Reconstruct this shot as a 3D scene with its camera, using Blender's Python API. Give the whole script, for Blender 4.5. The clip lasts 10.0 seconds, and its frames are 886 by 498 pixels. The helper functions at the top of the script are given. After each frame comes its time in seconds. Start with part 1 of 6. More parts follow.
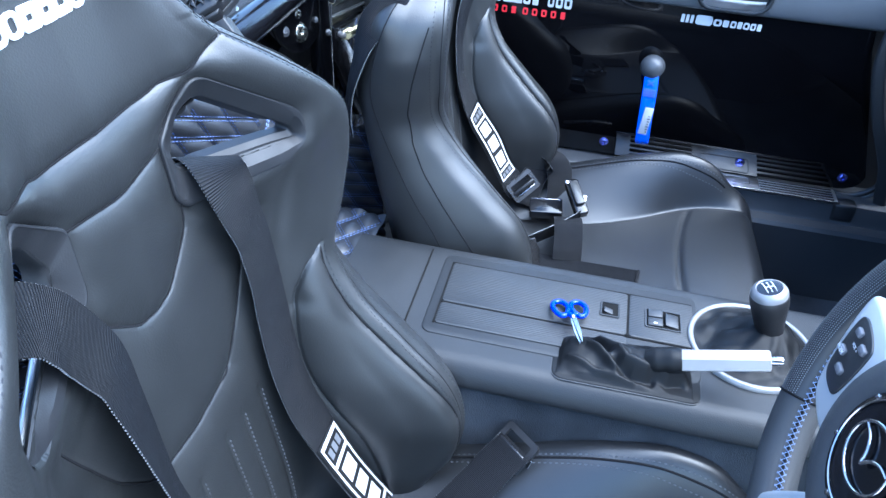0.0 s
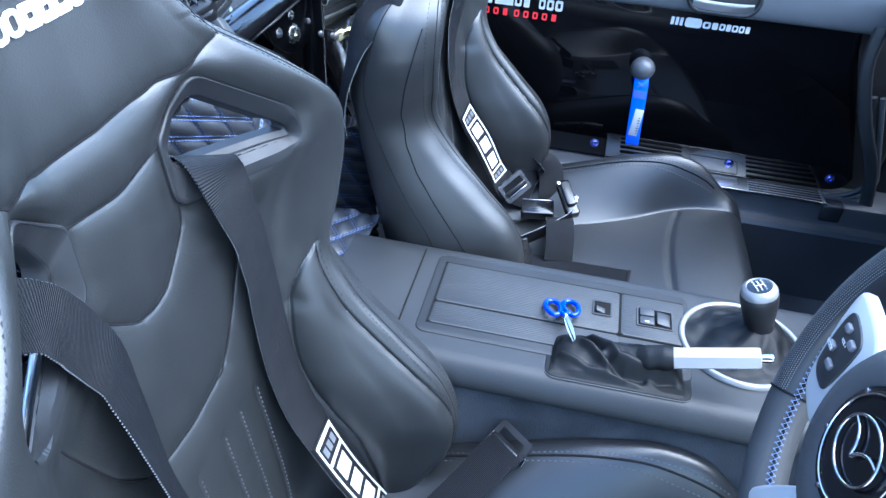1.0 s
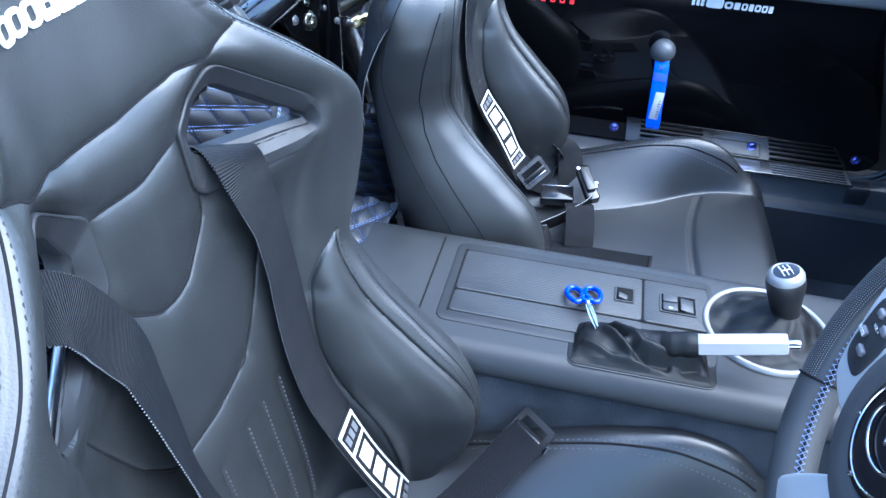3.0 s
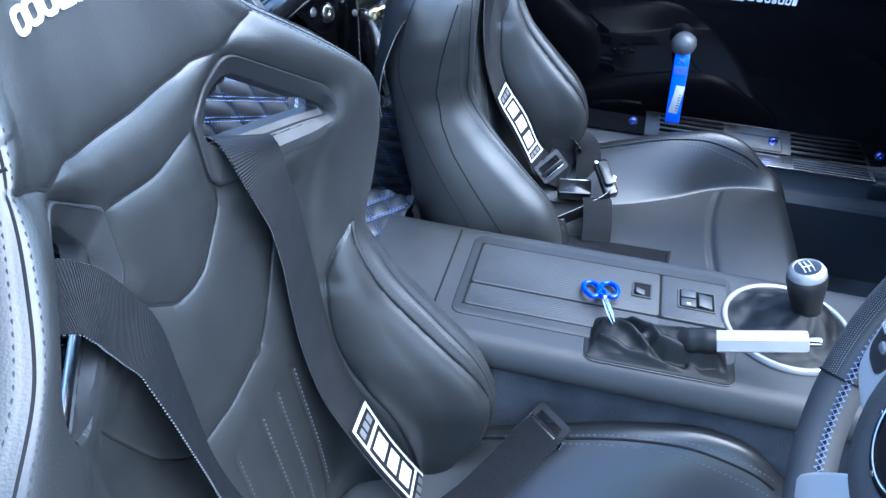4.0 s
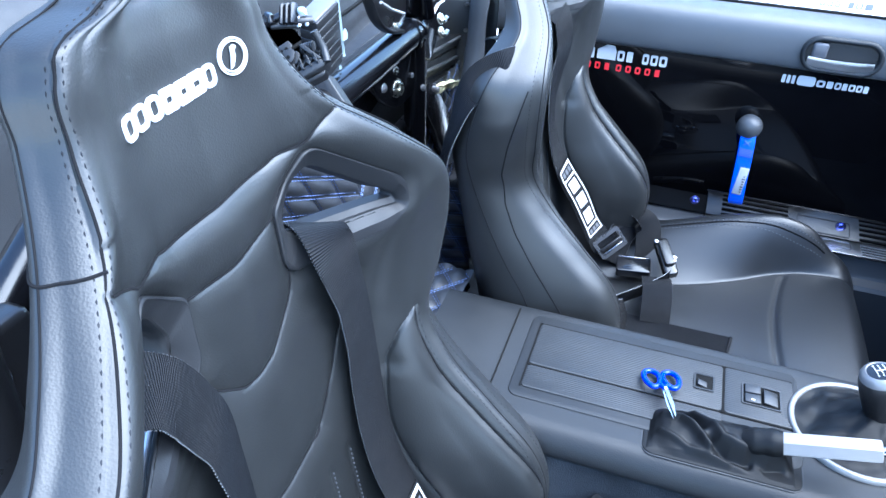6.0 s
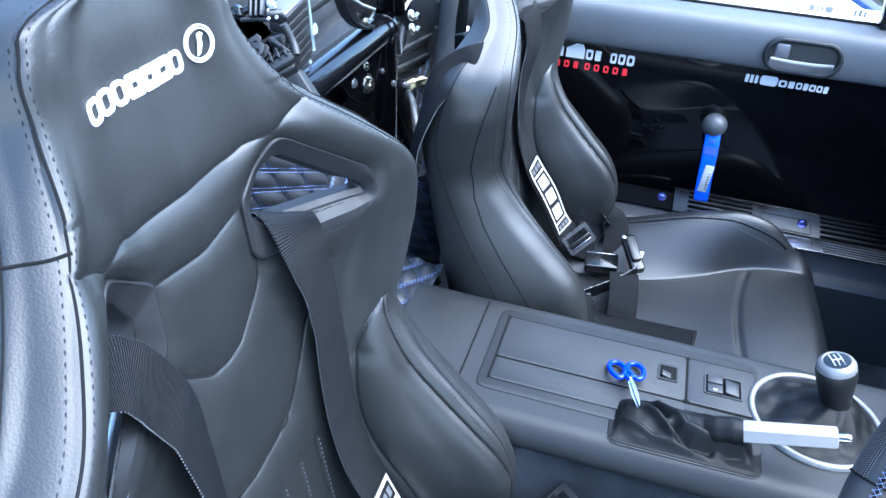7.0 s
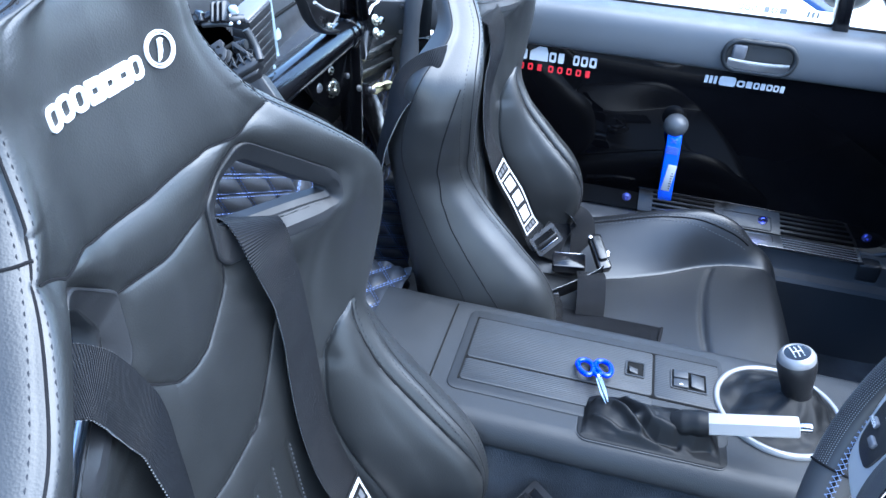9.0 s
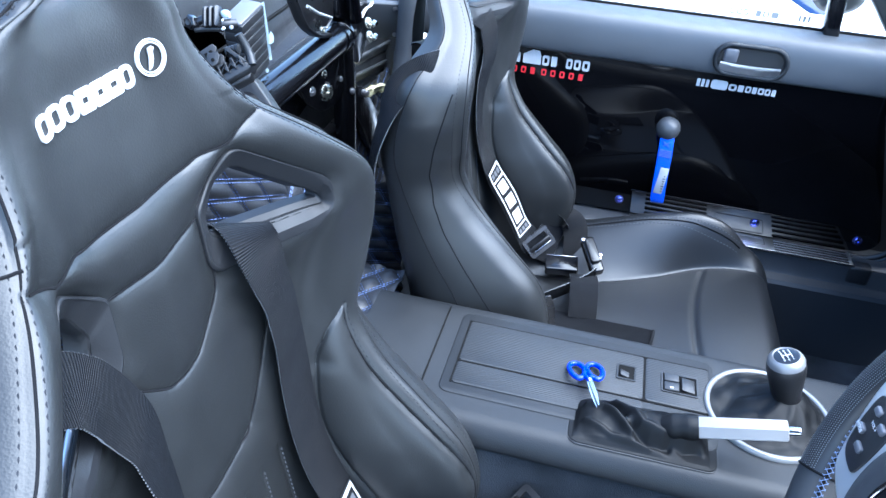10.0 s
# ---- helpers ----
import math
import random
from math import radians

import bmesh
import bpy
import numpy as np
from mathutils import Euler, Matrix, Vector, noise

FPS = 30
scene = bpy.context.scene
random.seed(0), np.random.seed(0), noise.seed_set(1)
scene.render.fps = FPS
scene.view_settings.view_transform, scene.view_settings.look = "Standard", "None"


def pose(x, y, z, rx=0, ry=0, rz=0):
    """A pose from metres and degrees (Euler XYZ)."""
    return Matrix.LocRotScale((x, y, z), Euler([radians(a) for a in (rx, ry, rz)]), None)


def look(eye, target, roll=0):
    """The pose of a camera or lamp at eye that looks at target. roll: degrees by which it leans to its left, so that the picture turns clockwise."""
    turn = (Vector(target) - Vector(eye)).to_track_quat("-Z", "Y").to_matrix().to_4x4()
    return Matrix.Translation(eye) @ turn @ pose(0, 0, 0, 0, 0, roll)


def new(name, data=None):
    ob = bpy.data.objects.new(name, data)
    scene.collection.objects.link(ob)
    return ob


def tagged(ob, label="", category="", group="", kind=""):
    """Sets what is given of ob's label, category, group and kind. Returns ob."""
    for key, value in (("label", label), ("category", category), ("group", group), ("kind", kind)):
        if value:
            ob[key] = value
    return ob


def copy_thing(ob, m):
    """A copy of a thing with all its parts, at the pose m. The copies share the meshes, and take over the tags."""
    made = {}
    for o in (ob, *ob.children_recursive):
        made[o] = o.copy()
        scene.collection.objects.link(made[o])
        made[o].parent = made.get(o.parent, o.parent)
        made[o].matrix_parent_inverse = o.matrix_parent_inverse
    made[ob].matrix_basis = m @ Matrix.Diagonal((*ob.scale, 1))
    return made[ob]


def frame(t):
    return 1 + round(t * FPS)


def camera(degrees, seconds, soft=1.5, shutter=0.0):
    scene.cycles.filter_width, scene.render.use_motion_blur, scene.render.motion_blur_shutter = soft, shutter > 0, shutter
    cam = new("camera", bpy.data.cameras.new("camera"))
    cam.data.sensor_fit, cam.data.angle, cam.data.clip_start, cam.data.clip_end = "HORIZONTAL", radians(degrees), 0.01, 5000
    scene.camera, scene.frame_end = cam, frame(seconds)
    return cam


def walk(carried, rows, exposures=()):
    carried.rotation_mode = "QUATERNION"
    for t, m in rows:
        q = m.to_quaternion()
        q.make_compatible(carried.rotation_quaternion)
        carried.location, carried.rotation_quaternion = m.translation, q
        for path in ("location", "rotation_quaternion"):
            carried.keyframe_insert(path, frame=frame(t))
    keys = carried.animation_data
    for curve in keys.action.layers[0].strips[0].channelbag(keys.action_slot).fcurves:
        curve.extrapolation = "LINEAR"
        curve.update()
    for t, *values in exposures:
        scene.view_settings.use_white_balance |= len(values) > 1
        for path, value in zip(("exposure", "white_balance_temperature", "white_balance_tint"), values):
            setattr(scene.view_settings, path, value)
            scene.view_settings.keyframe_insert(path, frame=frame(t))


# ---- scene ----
cam = camera(62.5, 10.0)
PATH = [
    (0, (-0.236, -0.661, 1.076), (-0.531, 0.902, -0.136), 3.7),
    (0.5, (-0.237, -0.662, 1.078), (-0.516, 0.909, -0.127), 4.0),
    (1, (-0.239, -0.668, 1.076), (-0.508, 0.906, -0.129), 4.2),
    (1.5, (-0.238, -0.667, 1.078), (-0.507, 0.907, -0.127), 4.2),
    (2, (-0.24, -0.666, 1.075), (-0.515, 0.899, -0.139), 4.0),
    (2.5, (-0.244, -0.665, 1.074), (-0.534, 0.89, -0.151), 3.3),
    (4, (-0.243, -0.661, 1.069), (-0.593, 0.862, -0.18), 2.1),
    (4.5, (-0.249, -0.661, 1.07), (-0.627, 0.867, -0.164), 2.3),
    (5, (-0.254, -0.663, 1.09), (-0.666, 0.878, -0.116), 2.7),
    (5.5, (-0.266, -0.654, 1.095), (-0.752, 0.904, -0.062), 2.2),
    (5.7, (-0.265, -0.65, 1.095), (-0.774, 0.91, -0.048), 1.8),
    (7, (-0.254, -0.66, 1.092), (-0.688, 0.931, -0.04), 3.5),
    (7.5, (-0.252, -0.661, 1.094), (-0.663, 0.942, -0.029), 3.7),
    (8, (-0.248, -0.662, 1.098), (-0.638, 0.949, -0.021), 3.8),
    (8.5, (-0.254, -0.663, 1.096), (-0.622, 0.954, -0.023), 3.9),
    (9, (-0.25, -0.664, 1.093), (-0.608, 0.955, -0.025), 3.9),
    (9.5, (-0.251, -0.664, 1.097), (-0.597, 0.957, -0.021), 4.1),
    (10, (-0.247, -0.663, 1.099), (-0.592, 0.959, -0.019), 4.2),
]
EXPOSURES = [(0, 3.50, 5100, 5), (5, 3.48, 5100, 5), (7, 3.38, 5240, 5), (10, 3.34, 5260, 5)]
walk(cam, [(t, look(eye, target, roll)) for t, eye, target, roll in PATH], EXPOSURES)

# ---- world and sun: bright overcast daylight ----
world = bpy.data.worlds.new("sky")
scene.world = world
world.use_nodes = True
wn = world.node_tree
wn.nodes.clear()
sky = wn.nodes.new("ShaderNodeTexSky")
sky.sky_type, sky.sun_disc = "NISHITA", False
sky.sun_elevation, sky.sun_rotation = radians(59), radians(84)
sky.air_density, sky.dust_density = 1.0, 1.5
bg = wn.nodes.new("ShaderNodeBackground")
bg.inputs["Strength"].default_value = 0.105
wout = wn.nodes.new("ShaderNodeOutputWorld")
wn.links.new(sky.outputs[0], bg.inputs[0])
wn.links.new(bg.outputs[0], wout.inputs[0])
sun = new("sun", bpy.data.lights.new("sun", "SUN"))
sun.data.energy, sun.data.angle, sun.data.color = 1.5, radians(75), (1.0, 0.97, 0.93)
sun.matrix_world = look((1.5, 0.15, 2.5), (0, 0, 0))

# ---- materials ----
def material(name, base, rough=0.5, metal=0.0, grain=0, grain_depth=0.1, vary=0.25, vary_scale=9.0, coat=0.0, spec=0.5, rough_vary=0.08, wrinkle=0, wrinkle_depth=0.0, uvrib=0, rib_depth=0.3, sheen=0.0, warp=(1, 1, 1)):
    """A painted, moulded or sewn surface: base colour that drifts, roughness that drifts, and fine relief."""
    m = bpy.data.materials.new(name)
    m.use_nodes = True
    nt = m.node_tree
    p = nt.nodes["Principled BSDF"]
    co = nt.nodes.new("ShaderNodeTexCoord")
    big = nt.nodes.new("ShaderNodeTexNoise")
    big.inputs["Scale"].default_value, big.inputs["Detail"].default_value = vary_scale, 6
    nt.links.new(co.outputs["Object"], big.inputs["Vector"])
    ramp = nt.nodes.new("ShaderNodeMapRange")
    ramp.inputs[1].default_value, ramp.inputs[2].default_value = 0.3, 0.7
    ramp.inputs[3].default_value, ramp.inputs[4].default_value = 1 - vary, 1 + vary
    nt.links.new(big.outputs[0], ramp.inputs[0])
    mul = nt.nodes.new("ShaderNodeVectorMath")
    mul.operation = "SCALE"
    mul.inputs[0].default_value = base
    nt.links.new(ramp.outputs[0], mul.inputs["Scale"])
    nt.links.new(mul.outputs[0], p.inputs["Base Color"])
    rr = nt.nodes.new("ShaderNodeMapRange")
    rr.inputs[1].default_value, rr.inputs[2].default_value = 0.3, 0.7
    rr.inputs[3].default_value, rr.inputs[4].default_value = max(0.02, rough - rough_vary), min(1, rough + rough_vary)
    small = nt.nodes.new("ShaderNodeTexNoise")
    small.inputs["Scale"].default_value, small.inputs["Detail"].default_value = vary_scale * 4, 4
    nt.links.new(co.outputs["Object"], small.inputs["Vector"])
    nt.links.new(small.outputs[0], rr.inputs[0])
    nt.links.new(rr.outputs[0], p.inputs["Roughness"])
    p.inputs["Metallic"].default_value = metal
    p.inputs["Coat Weight"].default_value = coat
    p.inputs["Coat Roughness"].default_value = 0.06
    p.inputs["Specular IOR Level"].default_value = spec
    p.inputs["Sheen Weight"].default_value = sheen
    last = None

    def bump(height, depth, distance):
        nonlocal last
        b = nt.nodes.new("ShaderNodeBump")
        b.inputs["Strength"].default_value, b.inputs["Distance"].default_value = depth, distance
        nt.links.new(height, b.inputs["Height"])
        if last:
            nt.links.new(last, b.inputs["Normal"])
        last = b.outputs[0]

    if wrinkle:
        w = nt.nodes.new("ShaderNodeTexNoise")
        w.inputs["Scale"].default_value, w.inputs["Detail"].default_value, w.inputs["Distortion"].default_value = wrinkle, 3, 0.8
        mp = nt.nodes.new("ShaderNodeMapping")
        mp.inputs["Scale"].default_value = warp
        nt.links.new(co.outputs["Object"], mp.inputs["Vector"])
        nt.links.new(mp.outputs[0], w.inputs["Vector"])
        bump(w.outputs[0], wrinkle_depth, 0.004)
    if grain:
        g = nt.nodes.new("ShaderNodeTexVoronoi")
        g.inputs["Scale"].default_value = grain
        nt.links.new(co.outputs["Object"], g.inputs["Vector"])
        bump(g.outputs["Distance"], grain_depth, 0.0006)
    if uvrib:
        for axis, scale, share in (("X", uvrib, 0.2), ("Y", uvrib, 1.0)):
            wv = nt.nodes.new("ShaderNodeTexWave")
            wv.bands_direction = axis
            wv.inputs["Scale"].default_value = scale
            wv.inputs["Distortion"].default_value = 0.15
            nt.links.new(co.outputs["UV"], wv.inputs["Vector"])
            bump(wv.outputs["Fac"], rib_depth * share, 0.0006)
            # rib crests lightened and grooves darkened in the base colour, as painted shading
            if axis == "Y":
                shade = nt.nodes.new("ShaderNodeMapRange")
                shade.inputs[3].default_value, shade.inputs[4].default_value = 0.5, 2.0
                nt.links.new(wv.outputs["Fac"], shade.inputs[0])
                rib_shaded = nt.nodes.new("ShaderNodeVectorMath")
                rib_shaded.operation = "SCALE"
                nt.links.new(mul.outputs[0], rib_shaded.inputs[0])
                nt.links.new(shade.outputs[0], rib_shaded.inputs["Scale"])
                nt.links.new(rib_shaded.outputs[0], p.inputs["Base Color"])
    if last:
        nt.links.new(last, p.inputs["Normal"])
    return m


LEATHER = material("black_leather", (0.0110, 0.0117, 0.0120), 0.43, grain=760, grain_depth=0.13, vary=0.18, wrinkle=240, wrinkle_depth=0.022, spec=0.58, rough_vary=0.04, warp=(1, 1, 2.5))
LEATHER_SMOOTH = material("smooth_black_leather", (0.0115, 0.0124, 0.0140), 0.40, spec=0.58, grain=900, grain_depth=0.12, vary=0.12, wrinkle=120, wrinkle_depth=0.02, rough_vary=0.02)
BOOT = material("boot_leather", (0.0045, 0.0049, 0.0056), 0.54, spec=0.20, grain=1000, grain_depth=0.15, wrinkle=60, wrinkle_depth=0.06)
SUEDE = material("grey_rim_leather", (0.03, 0.031, 0.033), 0.6, grain=1600, grain_depth=0.3, vary=0.12)
PERFORATED = material("perforated_leather", (0.018, 0.018, 0.02), 0.42, vary=0.1)
THREAD = material("dark_thread", (0.008, 0.008, 0.009), 0.9, spec=0.1)
THREAD_GREY = material("grey_thread", (0.085, 0.088, 0.095), 0.7)
THREAD_BLUE = material("blue_thread", (0.10, 0.145, 0.30), 0.7)
THREAD_EDGE = material("selvedge_thread", (0.21, 0.215, 0.225), 0.7)
THREAD_SEAT = material("seat_thread", (0.022, 0.023, 0.026), 0.9, spec=0.1)
THREAD_PALE = material("pale_blue_thread", (0.20, 0.265, 0.44), 0.8, spec=0.15)
WEBBING = material("black_webbing", (0.0048, 0.0052, 0.0064), 0.52, uvrib=195, rib_depth=1.0, vary=0.12, spec=0.12)
WEBBING_BLUE = material("blue_webbing", (0.01, 0.09, 0.75), 0.5, uvrib=260, rib_depth=0.5, vary=0.12)
PLASTIC = material("console_plastic", (0.0120, 0.0133, 0.0152), 0.50, grain=1300, grain_depth=0.25, vary=0.12, rough_vary=0.05, spec=0.34)
PLASTIC_DARK = material("black_plastic", (0.015, 0.0155, 0.017), 0.42, grain=1200, grain_depth=0.15, vary=0.15)
PLASTIC_GREY = material("grey_plastic", (0.016, 0.017, 0.019), 0.5, grain=900, grain_depth=0.2, vary=0.12)
TRIM_VINYL = material("door_trim_vinyl", (0.05, 0.054, 0.06), 0.5, grain=800, grain_depth=0.12, vary=0.12, wrinkle=20, wrinkle_depth=0.02)
SILL = material("sill_plastic", (0.036, 0.038, 0.042), 0.42, grain=900, grain_depth=0.2, vary=0.15)
BEZEL = material("bezel_plastic", (0.013, 0.0135, 0.015), 0.48, grain=900, grain_depth=0.08, vary=0.1, spec=0.32)
ACRYLIC = material("gloss_black_acrylic", (0.0018, 0.0018, 0.0024), 0.03, spec=0.62, vary=0.3, rough_vary=0.015, wrinkle=5, wrinkle_depth=0.02)
CARPET = material("black_carpet", (0.032, 0.035, 0.040), 0.95, grain=700, grain_depth=0.9, vary=0.5, vary_scale=14, spec=0.08)
GLOSS_BLACK = material("black_gloss_paint", (0.004, 0.004, 0.005), 0.17, vary=0.3, wrinkle=25, wrinkle_depth=0.03)
SATIN_BLACK = material("satin_black_steel", (0.010, 0.010, 0.011), 0.32, vary=0.3, grain=500, grain_depth=0.08)
DARK_STEEL = material("worn_steel", (0.33, 0.33, 0.345), 0.34, metal=0.9, vary=0.08)
SILVER = material("silver_paint", (0.42, 0.42, 0.42), 0.42, metal=0.3, vary=0.05)
GUNMETAL = material("gunmetal_steel", (0.17, 0.175, 0.19), 0.30, metal=0.8, vary=0.1)
CHROME = material("chrome", (0.42, 0.42, 0.44), 0.18, metal=1.0, vary=0.04)
ZINC = material("zinc_steel", (0.6, 0.58, 0.5), 0.28, metal=1.0, vary=0.15, vary_scale=60)
WHITE_PRINT = material("white_print", (0.52, 0.52, 0.53), 0.5, vary=0.05, vary_scale=40)
RED_PRINT = material("red_print", (0.70, 0.02, 0.03), 0.45, vary=0.05)
BLUE_PLASTIC = material("blue_plastic", (0.008, 0.03, 0.60), 0.28, vary=0.1)
BLUE_METAL = material("blue_anodised", (0.30, 0.31, 0.85), 0.25, metal=1.0, vary=0.1)
STEEL = material("scissor_steel", (0.75, 0.76, 0.78), 0.16, metal=1.0, vary=0.06)
BUMPER_GREY = material("grey_rubber", (0.05, 0.053, 0.058), 0.45, vary=0.1, grain=600, grain_depth=0.1)
QUILT = material("quilted_vinyl", (0.024, 0.026, 0.031), 0.42, grain=900, grain_depth=0.15, vary=0.15)
CREAM = material("cream_foam", (0.70, 0.66, 0.42), 0.8, vary=0.15, wrinkle=40, wrinkle_depth=0.3)
GREY_PAD = material("grey_button", (0.10, 0.10, 0.11), 0.4)
CAR_WHITE = material("white_car_paint", (0.82, 0.82, 0.82), 0.2, coat=0.6, vary=0.02)
CAR_GLASS = material("dark_car_glass", (0.01, 0.03, 0.10), 0.05, vary=0.1)
RUBBER = material("black_rubber", (0.006, 0.006, 0.006), 0.8, vary=0.2, spec=0.08)
CONCRETE = material("pale_concrete", (0.62, 0.61, 0.58), 0.85, grain=120, grain_depth=0.4, vary=0.18, vary_scale=1.6, spec=0.2)


def clear_glass():
    m = bpy.data.materials.new("window_glass")
    m.use_nodes = True
    p = m.node_tree.nodes["Principled BSDF"]
    p.inputs["Base Color"].default_value = (0.93, 0.97, 0.96, 1)
    p.inputs["Transmission Weight"].default_value = 1.0
    p.inputs["Roughness"].default_value, p.inputs["IOR"].default_value = 0.0, 1.05
    return m


GLASS = clear_glass()

# ---- mesh helpers ----
ROOT = {}


def thing(name, at, label, category, group="", kind=""):
    ob = new(name)
    ob.location = at
    ob.empty_display_size = 0.02
    ROOT[ob.name] = Vector(at)
    return tagged(ob, label, category, group, kind)


def part(name, geo, mat, parent=None, label="", smooth=True, uv=None, sharp=50):
    """One mesh object out of (verts, faces) in world metres, under a thing or a part."""
    verts, faces = geo
    base = ROOT[parent.name] if parent else Vector((0, 0, 0))
    me = bpy.data.meshes.new(name)
    me.from_pydata([tuple(Vector(v) - base) for v in verts], [], [tuple(f) for f in faces])
    if uv is not None:
        layer = me.uv_layers.new(name="UVMap")
        for loop in me.loops:
            layer.data[loop.index].uv = uv[loop.vertex_index]
    me.validate()
    me.materials.append(mat)
    bm = bmesh.new()
    bm.from_mesh(me)
    bmesh.ops.recalc_face_normals(bm, faces=bm.faces)
    for f in bm.faces:
        f.smooth = smooth
    if smooth:
        for e in bm.edges:
            if len(e.link_faces) == 2 and e.calc_face_angle(0) > radians(sharp):
                e.smooth = False
    bm.to_mesh(me)
    bm.free()
    ob = new(name, me)
    if parent:
        ob.parent = parent
    ROOT[ob.name] = base
    if label:
        tagged(ob, label)
    return ob


def whole(name, geo, mat, label, category, group="", kind="", **kw):
    """A top-level thing that is a single mesh."""
    return tagged(part(name, geo, mat, **kw), label, category, group, kind)


def join(*geos):
    verts, faces = [], []
    for v, f in geos:
        k = len(verts)
        verts += [tuple(q) for q in v]
        faces += [tuple(i + k for i in g) for g in f]
    return verts, faces


def moved(geo, m):
    return [tuple(m @ Vector(v)) for v in geo[0]], geo[1]


def box(centre, size, bevel=0.002, turn=None, segments=2):
    bm = bmesh.new()
    bmesh.ops.create_cube(bm, size=1.0, matrix=Matrix.Diagonal((*size, 1)))
    if bevel:
        bmesh.ops.bevel(bm, geom=list(bm.edges), offset=min(bevel, min(size) * 0.45), segments=segments, affect="EDGES", profile=0.5)
    bm.verts.index_update()
    m = Matrix.Translation(centre) @ (turn if turn else Matrix())
    geo = [tuple(m @ v.co) for v in bm.verts], [tuple(v.index for v in f.verts) for f in bm.faces]
    bm.free()
    return geo


def catmull(points, n):
    """n points along a smooth curve through points (any dimension)."""
    p = np.array(points, float)
    k = len(p)
    t = np.linspace(0, k - 1, n)
    i = np.minimum(t.astype(int), k - 2)
    f = (t - i)[:, None]
    get = lambda j: p[np.clip(j, 0, k - 1)]
    p0, p1, p2, p3 = get(i - 1), get(i), get(i + 1), get(i + 2)
    return 0.5 * (2 * p1 + (p2 - p0) * f + (2 * p0 - 5 * p1 + 4 * p2 - p3) * f**2 + (3 * p1 - p0 - 3 * p2 + p3) * f**3)


def soft(x, xs, ys):
    """Smooth interpolation of ys over xs, with flat ends."""
    xs, ys = np.array(xs, float), np.array(ys, float)
    d = np.gradient(ys, xs)
    d[0] = d[-1] = 0
    x = np.clip(x, xs[0], xs[-1])
    i = np.clip(np.searchsorted(xs, x) - 1, 0, len(xs) - 2)
    h = xs[i + 1] - xs[i]
    t = (x - xs[i]) / h
    return ys[i] * (1 + 2 * t) * (1 - t) ** 2 + d[i] * h * t * (1 - t) ** 2 + ys[i + 1] * t * t * (3 - 2 * t) + d[i + 1] * h * t * t * (t - 1)


def grid_faces(rows, cols, wrap=False):
    out = []
    for r in range(rows - 1):
        for c in range(cols if wrap else cols - 1):
            a, b = r * cols + c, r * cols + (c + 1) % cols
            out.append((a, b, b + cols, a + cols))
    return out


def tube(path, radius, n=14, steps=0, caps=True):
    """A round bar along a path; radius may be a list, one for each point."""
    rad = np.full(len(path), radius, float) if np.isscalar(radius) else np.array(radius, float)
    if steps:
        both = catmull([(*p, r) for p, r in zip(path, rad)], steps)
        path, rad = both[:, :3], both[:, 3]
    pts = [Vector(p) for p in path]
    verts = []
    up = None
    for i, p in enumerate(pts):
        d = (pts[min(i + 1, len(pts) - 1)] - pts[max(i - 1, 0)]).normalized()
        if up is None:
            up = d.orthogonal().normalized()
        up = (up - d * up.dot(d)).normalized()
        side = d.cross(up)
        for k in range(n):
            a = 2 * math.pi * k / n
            verts.append(tuple(p + (up * math.cos(a) + side * math.sin(a)) * rad[i]))
    faces = grid_faces(len(pts), n, True)
    if caps:
        faces += [tuple(range(n))[::-1], tuple(range(len(verts) - n, len(verts)))]
    return verts, faces


def lathe(profile, m=None, n=32):
    """A turned shape from (radius, height) pairs about z, placed by m."""
    verts, faces = [], []
    for r, z in profile:
        verts += [(max(r, 1e-5) * math.cos(2 * math.pi * k / n), max(r, 1e-5) * math.sin(2 * math.pi * k / n), z) for k in range(n)]
    faces = grid_faces(len(profile), n, True) + [tuple(range(n))[::-1], tuple(range(len(verts) - n, len(verts)))]
    return moved((verts, faces), m if m else Matrix())


def prism(outline, depth, m=None, bevel=0.0):
    """A flat plate: an outline in its own x, y, with thickness along z, placed by m."""
    bm = bmesh.new()
    vs = [bm.verts.new((x, y, 0)) for x, y in outline]
    f = bm.faces.new(vs)
    ext = bmesh.ops.extrude_face_region(bm, geom=[f])
    bmesh.ops.translate(bm, vec=(0, 0, depth), verts=[v for v in ext["geom"] if isinstance(v, bmesh.types.BMVert)])
    if bevel:
        top = [e for e in bm.edges if all(abs(v.co.z - depth) < 1e-6 for v in e.verts)]
        bmesh.ops.bevel(bm, geom=top, offset=bevel, segments=2, affect="EDGES", profile=0.5)
    bm.verts.index_update()
    geo = [tuple(v.co) for v in bm.verts], [tuple(v.index for v in g.verts) for g in bm.faces]
    bm.free()
    return moved(geo, m if m else Matrix())


def round_rect(w, h, r, n=6):
    out = []
    for cx, cy, a0 in ((w / 2 - r, h / 2 - r, 0), (r - w / 2, h / 2 - r, 90), (r - w / 2, r - h / 2, 180), (w / 2 - r, r - h / 2, 270)):
        for k in range(n + 1):
            a = radians(a0 + 90 * k / n)
            out.append((cx + r * math.cos(a), cy + r * math.sin(a)))
    return out


